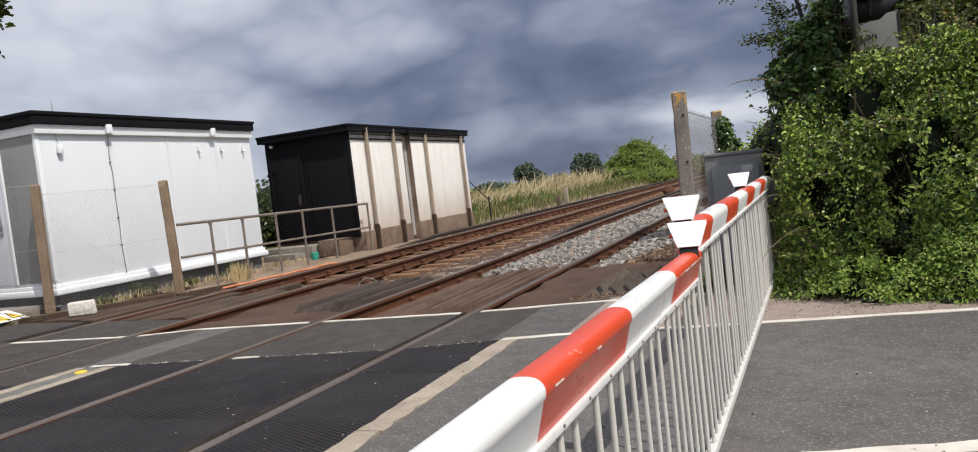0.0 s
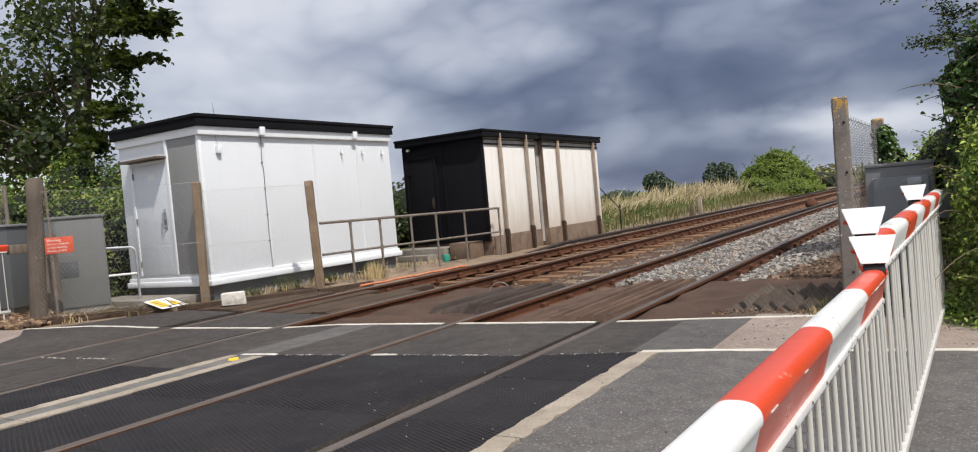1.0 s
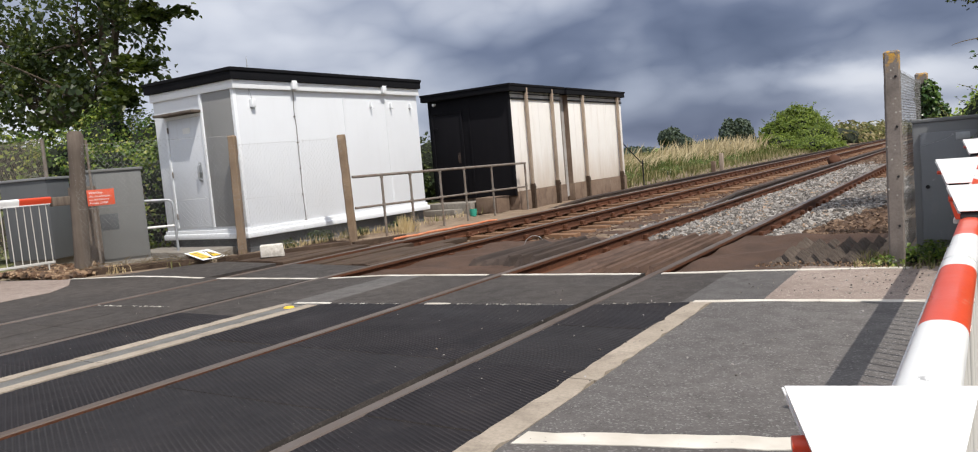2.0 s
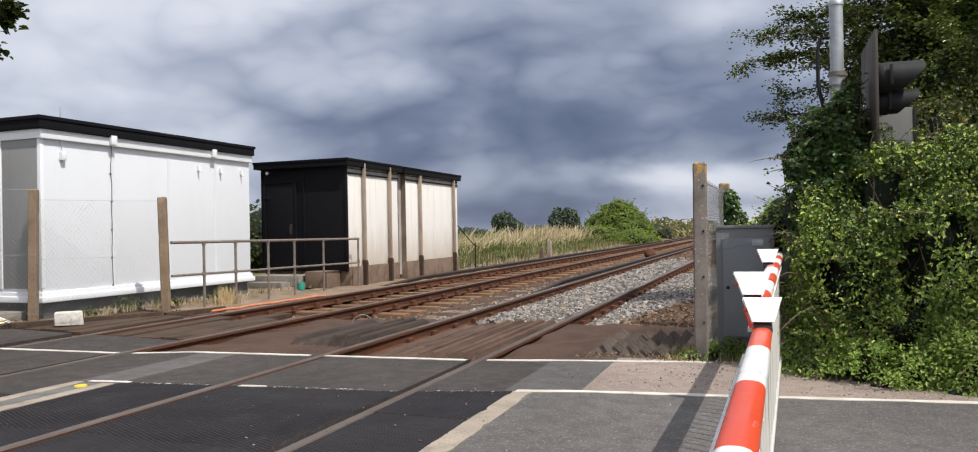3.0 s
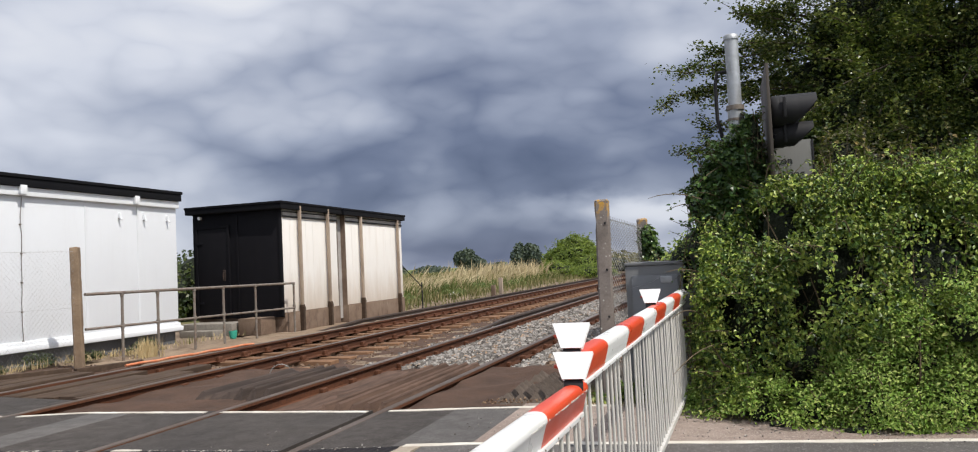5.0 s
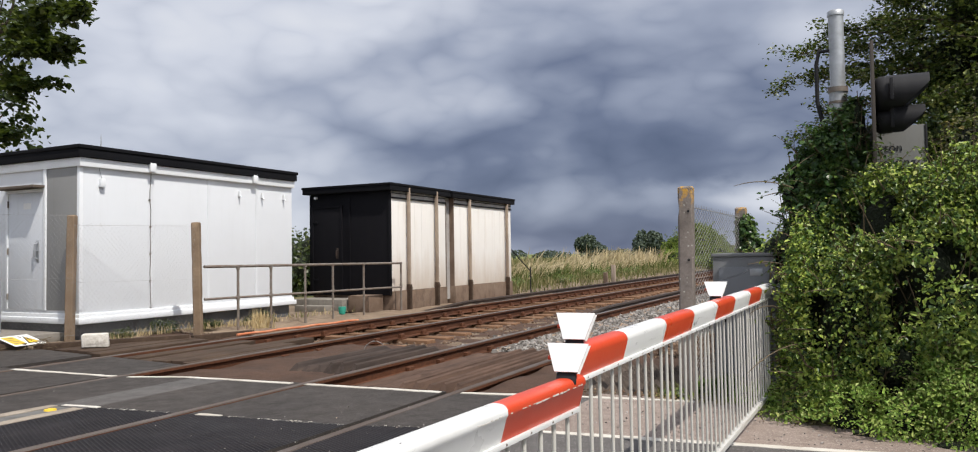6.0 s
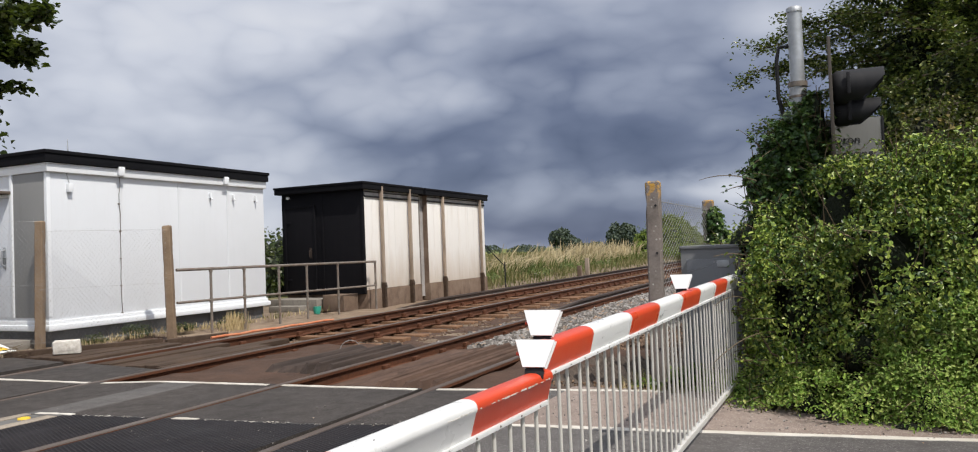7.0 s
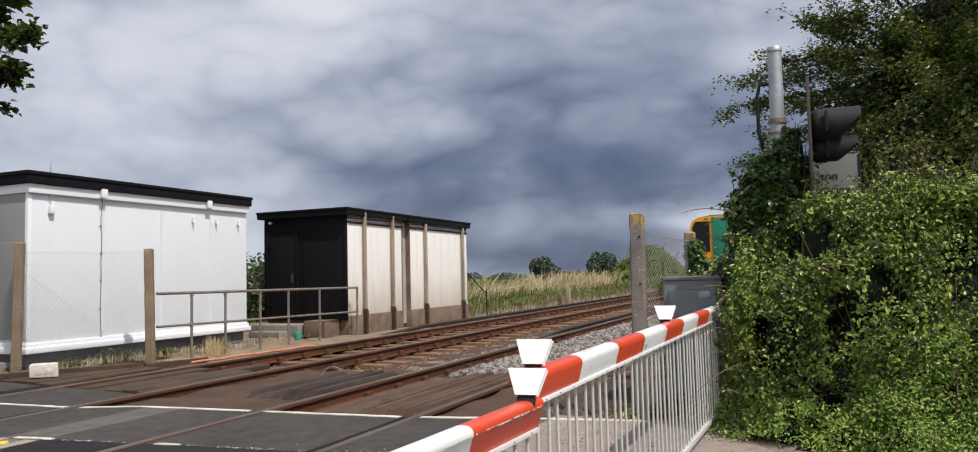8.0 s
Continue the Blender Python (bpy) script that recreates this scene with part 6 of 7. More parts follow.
def growth(name, label, category, centres, radii, count, size, leaf, seed, slim=0.42, twigs=60, inner=0.72, bulge=0.10, droop=0.3, group="", core=0.80, sprigs=0, reach=0.3, gaps=None, lobes=0.0, loose=0.65):
    rng = np.random.default_rng(seed)
    t = thing(name, label, category, (0, 0, 0), group=group)
    # added solid core behind the leaves, near-black in place of inner shade
    tagged(part("opaque_core", cores(bmesh.new(), centres, radii, core), M["inner"], t), "solid core coloured near-black for the shade inside", kind="stuff")
    p, out = shell_points(rng, count, centres, radii, inner)
    p = fuzz(p, 2.2, bulge)
    if lobes:
        p = fuzz(p, 0.95, lobes)
    if gaps is not None:
        open_to = np.array([noise.noise(Vector(v) * 2.6) + 0.6 * noise.noise(Vector(v) * 7.0) for v in p])
        keep = open_to + 0.12 * rng.normal(size=len(p)) > gaps
        p, out = p[keep], out[keep]
    if sprigs:
        # shoots that stand out of the mass, with leaves along them
        bm = bmesh.new()
        for i in rng.choice(len(p), sprigs, replace=False):
            a, way = p[i], unit((out[i] + np.array([0, 0, 0.5]) + 0.45 * rng.normal(size=3))[None])[0]
            length = reach * (0.35 + 0.65 * rng.random())
            bend = np.array([0, 0, -0.35 * length * rng.random()]) + 0.12 * length * rng.normal(size=3)
            ks = np.linspace(0, 1, 5)
            line = [a + way * length * k + bend * k * k for k in ks]
            tube(bm, line, [0.0045, 0.004, 0.003, 0.002, 0.001], 4, False)
            m = 5 + int(length * 28)
            k = rng.random((m, 1))
            at = a + way * length * k + bend * k * k + 0.012 * rng.normal(size=(m, 3))
            p, out = np.concatenate([p, at]), np.concatenate([out, np.tile(way + np.array([0, 0, 0.8]), (m, 1))])
        tagged(part("shoot_growth", bm, M["stem"], t), kind="stuff")
    facing = out + np.array([[0.30, -0.30, 0.65]])
    o = new("leaves", leaf_mesh("leaves", p, facing, size * (0.5 + 1.0 * rng.random(len(p)) ** 1.7), M[leaf], rng, slim, droop, loose))
    o.parent = t
    if twigs:
        tagged(part("stem_growth", stems(rng, centres, radii, twigs), M["stem"], t), "thin brown stems", kind="stuff")
    return t


HEDGE_C = [(3.05, 6.45, 0.62), (3.55, 6.35, 0.80), (4.15, 6.45, 0.85), (4.8, 6.5, 0.85), (5.6, 6.6, 0.9), (3.25, 6.55, 1.28), (3.75, 6.75, 1.30), (4.4, 6.8, 1.25), (5.1, 6.9, 1.3), (2.80, 6.75, 0.75),
           (2.85, 6.38, 0.22), (3.25, 6.22, 0.30), (3.75, 6.20, 0.34), (4.3, 6.22, 0.36), (5.0, 6.22, 0.36), (3.45, 6.15, 1.0), (4.05, 6.2, 0.75)]
HEDGE_R = [(0.52, 0.58, 0.70), (0.55, 0.62, 0.82), (0.6, 0.66, 0.78), (0.65, 0.75, 0.85), (0.8, 0.8, 0.9), (0.38, 0.50, 0.42), (0.48, 0.6, 0.42), (0.55, 0.65, 0.42), (0.6, 0.65, 0.42), (0.32, 0.45, 0.75),
           (0.33, 0.32, 0.30), (0.36, 0.34, 0.36), (0.40, 0.34, 0.40), (0.45, 0.35, 0.42), (0.5, 0.4, 0.45), (0.26, 0.42, 0.30), (0.30, 0.42, 0.34)]
growth("hedge", "dense green bramble and ivy hedge beside footway", "hedge", HEDGE_C, HEDGE_R, 190000, 0.0315, "leaf_hedge", 11, 0.33, 260, 0.56, 0.17, droop=0.9, sprigs=2000, reach=0.27, gaps=-0.19, core=0.54, lobes=0.24, loose=1.0)
def tendrils():
    """Long bare bramble shoots that arch out over the boom."""
    for a, b, lift in (((2.66, 6.2, 0.62), (2.38, 5.7, 0.70), 0.10), ((2.75, 6.1, 0.50), (2.40, 5.5, 0.36), 0.06), ((2.70, 6.4, 0.95), (2.36, 6.0, 1.04), 0.05), ((2.62, 6.6, 1.6), (2.22, 6.4, 1.62), 0.04), ((3.6, 5.9, 1.2), (3.5, 5.55, 1.32), 0.05)):
        a, b = Vector(a), Vector(b)
        line = [a.lerp(b, k / 6) + Vector((0, 0, 4 * lift * (k / 6) * (1 - k / 6))) for k in range(7)]
        solid("bramble_shoot", tube(bmesh.new(), line, [0.005, 0.005, 0.0045, 0.004, 0.0035, 0.003, 0.0015], 5, False), M["stem"], "thin brown bare bramble shoot arching from the hedge", "shoot", "bramble shoots")


tendrils()
growth("ivy", "dark green ivy climbing over the signal pole", "ivy", [(2.86, 6.95, 1.25), (2.74, 7.0, 1.48), (2.88, 7.0, 1.70), (2.99, 7.0, 1.86), (3.0, 6.95, 1.4), (2.64, 7.05, 1.62), (2.74, 7.0, 1.74), (2.62, 6.95, 1.2), (3.06, 6.96, 2.06)], [(0.30, 0.32, 0.50), (0.19, 0.22, 0.30), (0.23, 0.26, 0.36), (0.12, 0.15, 0.22), (0.28, 0.30, 0.45), (0.19, 0.2, 0.27), (0.19, 0.2, 0.22), (0.18, 0.2, 0.3), (0.075, 0.11, 0.27)], 25500, 0.037, "leaf_ivy", 12, 0.46, 60, 0.60, 0.15, sprigs=260, reach=0.30, gaps=-0.42)
growth("ivy", "small dark ivy clump hanging from a fence post", "ivy", [(1.92, 8.96, 1.36), (1.99, 8.95, 1.12), (2.12, 9.05, 0.94)], [(0.11, 0.11, 0.19), (0.14, 0.14, 0.20), (0.22, 0.18, 0.15)], 1300, 0.042, "leaf_ivy", 13, 0.5, 0, 0.6, 0.05)
WEED_C = [(2.62, 6.05, 0.02), (2.95, 5.88, 0.05), (3.25, 5.76, 0.08), (3.65, 5.70, 0.10), (4.1, 5.74, 0.12), (4.7, 5.75, 0.14), (2.45, 6.35, 0.03), (3.05, 5.70, 0.0), (3.5, 5.56, 0.0), (2.25, 6.6, 0.02), (3.45, 5.85, 0.30), (3.95, 5.85, 0.38), (4.5, 5.85, 0.45), (5.3, 5.8, 0.3), (3.3, 5.88, 0.42), (3.75, 5.82, 0.5), (4.2, 5.80, 0.62), (2.9, 6.0, 0.28), (4.8, 5.8, 0.6)]
WEED_R = [(0.22, 0.18, 0.14), (0.26, 0.20, 0.22), (0.28, 0.20, 0.25), (0.33, 0.20, 0.28), (0.35, 0.22, 0.30), (0.5, 0.24, 0.34), (0.16, 0.2, 0.12), (0.2, 0.13, 0.08), (0.24, 0.12, 0.07), (0.2, 0.25, 0.10), (0.22, 0.18, 0.22), (0.3, 0.2, 0.24), (0.35, 0.2, 0.26), (0.5, 0.25, 0.4), (0.16, 0.12, 0.22), (0.22, 0.13, 0.24), (0.26, 0.14, 0.26), (0.16, 0.14, 0.18), (0.4, 0.18, 0.34)]
growth("low_weeds", "low bright green weeds spilling onto footway", "weeds", WEED_C, [(a * 1.05, b * 1.1, c * 1.3) for a, b, c in WEED_R], 80000, 0.023, "leaf_weed", 14, 0.30, 0, 0.25, 0.16, -0.3, core=0.3, sprigs=420, reach=0.20, gaps=-0.35)
growth("bramble", "trailing green brambles behind the machine cabinet", "bramble", [(2.45, 8.1, 0.75), (2.6, 7.6, 0.80), (2.9, 8.4, 0.7), (2.5, 9.6, 0.7), (2.47, 7.75, 1.16), (2.36, 8.15, 1.10), (2.50, 8.35, 1.22), (2.42, 7.5, 1.10)], [(0.4, 0.5, 0.45), (0.32, 0.4, 0.40), (0.5, 0.5, 0.6), (0.5, 0.6, 0.5), (0.17, 0.28, 0.18), (0.20, 0.25, 0.16), (0.22, 0.28, 0.24), (0.16, 0.22, 0.20)], 9500, 0.036, "leaf_hedge", 15, 0.36, 40, 0.6, 0.12, sprigs=170, reach=0.28)
growth("weeds", "small weeds at the foot of concrete post", "weeds", [(1.72, 6.5, 0.0), (1.9, 6.75, 0.02), (1.35, 6.48, -0.03), (2.05, 6.95, 0.02)], [(0.14, 0.10, 0.06), (0.14, 0.18, 0.11), (0.22, 0.06, 0.035), (0.16, 0.22, 0.12)], 800, 0.030, "leaf_rough", 16, 0.36, 0, 0.3, 0.03, 0.0, core=0.4)


growth("weeds", "low dark green weeds along the white hut plinth", "weeds", [(-6.98, 8.3, 0.0), (-7.0, 9.1, 0.02), (-6.98, 10.0, 0.0), (-7.0, 11.2, 0.02)], [(0.12, 0.22, 0.12), (0.11, 0.3, 0.17), (0.12, 0.25, 0.10), (0.11, 0.35, 0.14)], 1100, 0.036, "leaf_broad", 33, 0.36, 0, 0.3, 0.06, 0.0, core=0.3)


def tree(name, label, foot, limbs, crowns, radii, count, size, leaf, seed, thick=0.16, bulge=0.35, slim=0.45, sprays=(), inner=0.35, core=0.0, gap=-0.22, grain=1.25, twigs=0):
    """A trunk with tapering limbs to each mass of the crown, leaves in uneven masses, and sprays beyond them."""
    rng = np.random.default_rng(seed)
    t = thing(name, label, "tree", (0, 0, 0))
    foot = Vector(foot)
    bm = bmesh.new()
    fork = foot + Vector((0.1, 0.05, limbs))
    tube(bm, [foot + Vector((0, 0, -0.2)), foot + Vector((0.02, 0, 0.3)), (foot + fork) / 2 + Vector((0.06, -0.04, 0)), fork], [thick * 1.5, thick * 1.1, thick, thick * 0.8], 10)
    part("trunk", bm, M["bark"], t)
    for e in [Vector(c) for c in crowns]:
        bm = bmesh.new()
        m = fork.lerp(e, 0.5) + Vector(rng.normal(size=3) * 0.12)
        tube(bm, [fork, m, e], [thick * 0.55, thick * 0.35, thick * 0.12], 7)
        for _ in range(5):
            q = e + Vector(rng.normal(size=3) * 0.6)
            tube(bm, [m.lerp(e, 0.6), (m.lerp(e, 0.6) + q) / 2 + Vector(rng.normal(size=3) * 0.06), q], [thick * 0.16, thick * 0.1, 0.006], 5, False)
        part("limb", bm, M["bark"], t)
    bm = bmesh.new()
    p, out = shell_points(rng, count, crowns, radii, inner)
    p = fuzz(p, 1.1, bulge)
    keep = np.array([noise.noise(Vector(v) * grain) > gap - 0.25 * rng.random() for v in p])
    p, out = p[keep], out[keep]
    sprays = list(sprays)
    for i in (rng.choice(len(p), twigs, replace=False) if twigs else ()):
        # leafy branch ends that stand clear of the mass and droop a little
        way = out[i] + np.array([-0.35, -0.35, 0.15]) + 0.4 * rng.normal(size=3)
        sprays.append((p[i] - 0.3 * way, p[i] + rng.uniform(0.45, 0.95) * way + np.array([0, 0, -0.12]), int(rng.uniform(160, 420))))
    for a, b, n in sprays:
        a, b = np.array(a), np.array(b)
        tube(bm, [a, (a + b) / 2 + np.array([0, 0, 0.05]), b], [0.02, 0.012, 0.004], 5, False)
        for j in range(7):
            s = 0.25 + 0.75 * j / 7
            root = a + (b - a) * s
            q = root + (b - a) * 0.18 + rng.normal(size=3) * np.array([0.14, 0.20, 0.13])
            tube(bm, [root, q], [0.006, 0.002], 4, False)
            m = n // 4
            k = rng.random((m, 1))
            p = np.concatenate([p, root + (q - root) * k + rng.normal(size=(m, 3)) * np.array([[0.07, 0.09, 0.055]])])
            out = np.concatenate([out, np.tile([[0, 0, 1.0]], (m, 1))])
    if sprays:
        tagged(part("twig_growth", bm, M["bark"], t), kind="stuff")
    o = new("leaves", leaf_mesh("leaves", p, out + np.array([[0.1, 0, 0.6]]), size * (0.6 + 0.7 * rng.random(len(p))), M[leaf], rng, slim, 0.2))
    o.parent = t
    if core:
        # solid core in near-black, the crown's inner shade as colour
        tagged(part("opaque_core", cores(bmesh.new(), crowns, radii, core), M["inner"], t), "solid core coloured near-black for the shade inside", kind="stuff")
    return t


# the last two crown masses stand unseen, added to shade the shrub below
RIGHT_C = [(4.1, 12.6, 3.5), (3.9, 12.3, 2.3), (4.9, 12.8, 4.3), (6.2, 12.5, 3.7), (4.8, 12.0, 2.9), (6.5, 12.3, 5.5), (8.2, 12.5, 4.4), (5.3, 11.5, 2.2), (7.0, 11.7, 2.6), (9.2, 12.3, 2.6), (7.9, 9.6, 5.7), (8.8, 10.8, 5.2)]
RIGHT_R = [(0.8, 1.0, 1.0), (0.8, 0.9, 0.9), (1.5, 1.4, 1.3), (1.8, 1.6, 1.6), (1.2, 1.2, 1.1), (2.0, 1.8, 1.6), (2.0, 1.8, 2.2), (1.2, 1.0, 1.0), (1.6, 1.1, 1.2), (1.6, 1.3, 2.2), (1.4, 1.0, 1.0), (1.6, 1.2, 1.4)]
tree("tree", "dark leafy hawthorn tree overhanging the hedge", (6.1, 12.9, 0), 2.0, RIGHT_C, RIGHT_R, 190000, 0.050, "leaf_tree", 21, 0.18, 0.34, 0.38,
     [((4.3, 12.4, 3.75), (2.0, 12.3, 3.62), 1054), ((4.2, 12.4, 3.25), (2.45, 12.3, 3.05), 510), ((4.0, 12.4, 2.75), (2.35, 12.3, 2.75), 714), ((4.3, 12.4, 4.2), (2.55, 12.3, 4.22), 782), ((4.2, 12.5, 4.0), (2.5, 12.3, 3.95), 544),
      ((4.2, 12.4, 4.6), (3.1, 12.0, 4.7), 714), ((4.4, 12.4, 5.0), (3.2, 12.0, 5.3), 544), ((4.2, 12.2, 2.5), (2.7, 12.0, 2.35), 612), ((4.5, 12.6, 5.6), (3.7, 12.2, 5.9), 442), ((4.2, 12.0, 3.5), (2.9, 11.8, 3.4), 510), ((4.3, 11.4, 2.0), (4.4, 10.6, 2.3), 272)], inner=0.5, core=0.50, gap=-0.13, grain=1.9, twigs=190)
growth("shrub", "yellowish leafy shrub between the hedge and tree", "shrub", [(4.2, 8.6, 1.7), (4.9, 8.7, 1.75), (3.95, 8.5, 2.0), (5.7, 8.8, 1.8), (6.6, 8.9, 1.8)], [(0.5, 0.4, 0.50), (0.6, 0.45, 0.45), (0.25, 0.22, 0.46), (0.7, 0.45, 0.45), (0.8, 0.5, 0.45)], 5000, 0.042, "leaf_shrub", 17, 0.42, 90, 0.4, 0.18, core=0.45, sprigs=120, reach=0.4)

LEFT_C = [(-20.0, 10.4, 4.4), (-21.6, 10.6, 4.6), (-18.2, 10.2, 3.3), (-20.6, 10.3, 6.2), (-14.7, 10.6, 4.3), (-15.7, 10.2, 5.3), (-14.1, 10.4, 5.6), (-16.9, 10.6, 4.6), (-13.2, 10.2, 6.2), (-15.1, 10.8, 6.9), (-15.0, 10.0, 3.4), (-16.7, 10.2, 3.6), (-18.5, 10.6, 5.2)]
LEFT_R = [(1.5, 1.2, 1.4), (1.6, 1.2, 1.6), (1.2, 1.0, 1.0), (1.8, 1.3, 1.3), (1.3, 1.3, 1.1), (1.5, 1.3, 1.2), (1.2, 1.2, 1.0), (1.4, 1.2, 1.2), (1.1, 1.1, 0.8), (1.8, 1.5, 1.2), (0.9, 0.9, 0.8), (1.2, 1.0, 1.0), (1.5, 1.3, 1.6)]
tree("tree", "tall broad-leaved tree with dark uneven crown", (-15.7, 11, 0), 2.6, LEFT_C, LEFT_R, 19000, 0.135, "leaf_broad", 22, 0.24, 0.45, 0.5,
     [((-12.4, 9.8, 5.5), (-9.5, 9.1, 4.9), 720), ((-12.4, 9.8, 6.0), (-8.9, 9.1, 5.5), 495), ((-12.8, 9.9, 5.0), (-10.8, 9.3, 4.4), 360), ((-12.6, 9.8, 6.6), (-9.6, 9.3, 6.4), 630), ((-13.3, 9.8, 4.0), (-11.6, 9.4, 3.6), 360), ((-13.6, 9.8, 3.4), (-12.2, 9.4, 3.0), 330), ((-12.8, 9.9, 5.6), (-10.6, 9.4, 5.3), 390)], gap=0.03, grain=0.8)
growth("hedge", "dense green hedge behind the steel cabinet", "hedge", [(-10.5, 8.7, 0.85), (-11.5, 8.3, 1.0), (-10.3, 9.8, 0.85), (-12.7, 8.0, 1.15), (-10.2, 11.2, 0.8), (-10.2, 12.8, 0.8), (-13.9, 7.7, 1.2), (-12.0, 9.6, 1.5), (-13.4, 9.4, 1.7)], [(0.75, 0.8, 1.0), (0.9, 0.8, 1.12), (0.55, 0.8, 0.95), (1.0, 0.8, 1.2), (0.5, 0.9, 0.9), (0.5, 0.9, 0.9), (1.0, 0.8, 1.3), (1.1, 0.8, 1.15), (1.2, 0.8, 1.25)], 22000, 0.065, "leaf_rough", 27, 0.42, 60, 0.72, 0.2, sprigs=220, reach=0.5)
# the dark leaf colour here stands in for shade behind the huts
growth("hedge", "rough green hedge behind the fence and huts", "hedge", [(-12.6 + 0.35 * (i % 3), 8.2 + 1.6 * i, 0.9) for i in range(14)] + [(-14.5, 8.0, 1.1), (-16.5, 8.2, 1.1), (-18.5, 8.0, 1.2)], [(1.1, 1.1, 1.15 + 0.12 * math.sin(i * 2.1)) for i in range(14)] + [(1.3, 1.0, 1.35)] * 3, 16000, 0.11, "leaf_broad", 18, 0.45, 40, 0.7, 0.25)

BUSH_C = [(-8.9, 60, 1.2), (-7.7, 59, 0.7), (-10.0, 60, 1.0), (-9.0, 60.5, 2.1), (-7.2, 56, 0.2), (-9.6, 57, 0.4), (-6.6, 58, -0.1)]
BUSH_R = [(2.2, 2.0, 1.5), (1.6, 2, 1.1), (1.6, 1.8, 1.2), (1.5, 1.6, 1.1), (1.3, 2.5, 0.7), (1.6, 2.0, 0.8), (1.2, 2.5, 0.7)]
growth("bush", "large bright green rounded bush beside the line", "bush", BUSH_C, BUSH_R, 34000, 0.105, "leaf_bush", 19, 0.45, 0, 0.8, 0.35, core=0.84, sprigs=200, reach=0.9)
for i in range(14):
    growth("scrub", "brownish green scrub clump far along the line", "scrub", [(-8.6 - 0.05 * i, 78 + 6 * i, 0.4)], [(2.4, 4.0, 1.3 + 0.3 * math.sin(2.3 * i))], 320, 0.42, "grass", 60 + i, 0.3, 0, 0.8, 0.4, group="scrub bank")
for i in range(8):
    growth("scrub", "tall green scrub clump beside the distant line", "scrub", [(7 + 2 * (i % 2), 60 + 9 * i, 1.2)], [(3.0, 5, 2.6 + math.sin(i))], 400, 0.42, "leaf_hedge", 80 + i, 0.3, 0, 0.8, 0.4, group="scrub bank")


def far_trees():
    rng = np.random.default_rng(31)
    spots = [(-57.2, 229, 9.4, 4.8, 0.2), (-76.4, 231, 8.2, 5.4, 0.7)]
    for x, y, h, w, tail in spots:
        cs, rs = [], []
        for k in range(11):
            u = rng.uniform(-0.65, 0.65)
            fall = 1 - tail * max(0.0, u)
            cs.append((x + u * w, y + rng.uniform(-1, 1), h * fall * rng.uniform(0.24, 0.56)))
            rs.append((w * rng.uniform(0.26, 0.42), w * 0.4, h * fall * rng.uniform(0.28, 0.42)))
        t = thing("tree", "distant dark rounded field tree on the horizon", "tree", (0, 0, 0), group="distant field trees")
        part("trunk", tube(bmesh.new(), [(x, y, -0.6), (x, y, h * 0.5)], [0.4, 0.25], 8), M["bark"], t)
        # solid core in a hazed tone like the leaves over it
        tagged(part("opaque_core", cores(bmesh.new(), cs, rs, 0.80), M["inner_far"], t), kind="stuff")
        p, out = shell_points(rng, 2600, cs, rs, 0.7)
        o = new("leaves", leaf_mesh("leaves", p, out, 0.75 * (0.6 + 0.7 * rng.random(len(p))), M["leaf_hazed"], rng, 0.5))
        o.parent = t
    cs = [(-260 + 5.2 * i, 245 + 12 * math.sin(i * 1.3), -0.35 + 0.4 * math.sin(i * 2.7)) for i in range(70)]
    rs = [(4.5, 3.0, 1.3 + 1.2 * abs(math.sin(i * 1.9))) for i in range(70)]
    p, out = shell_points(rng, 11000, cs, rs, 0.8)
    o = new("hedgerow", leaf_mesh("hedgerow", p, out, 0.9 * (0.6 + 0.7 * rng.random(len(p))), M["leaf_hazed"], rng, 0.5))
    tagged(o, "dark low hedgerow along the distant field edge", "hedgerow", kind="stuff")


far_trees()


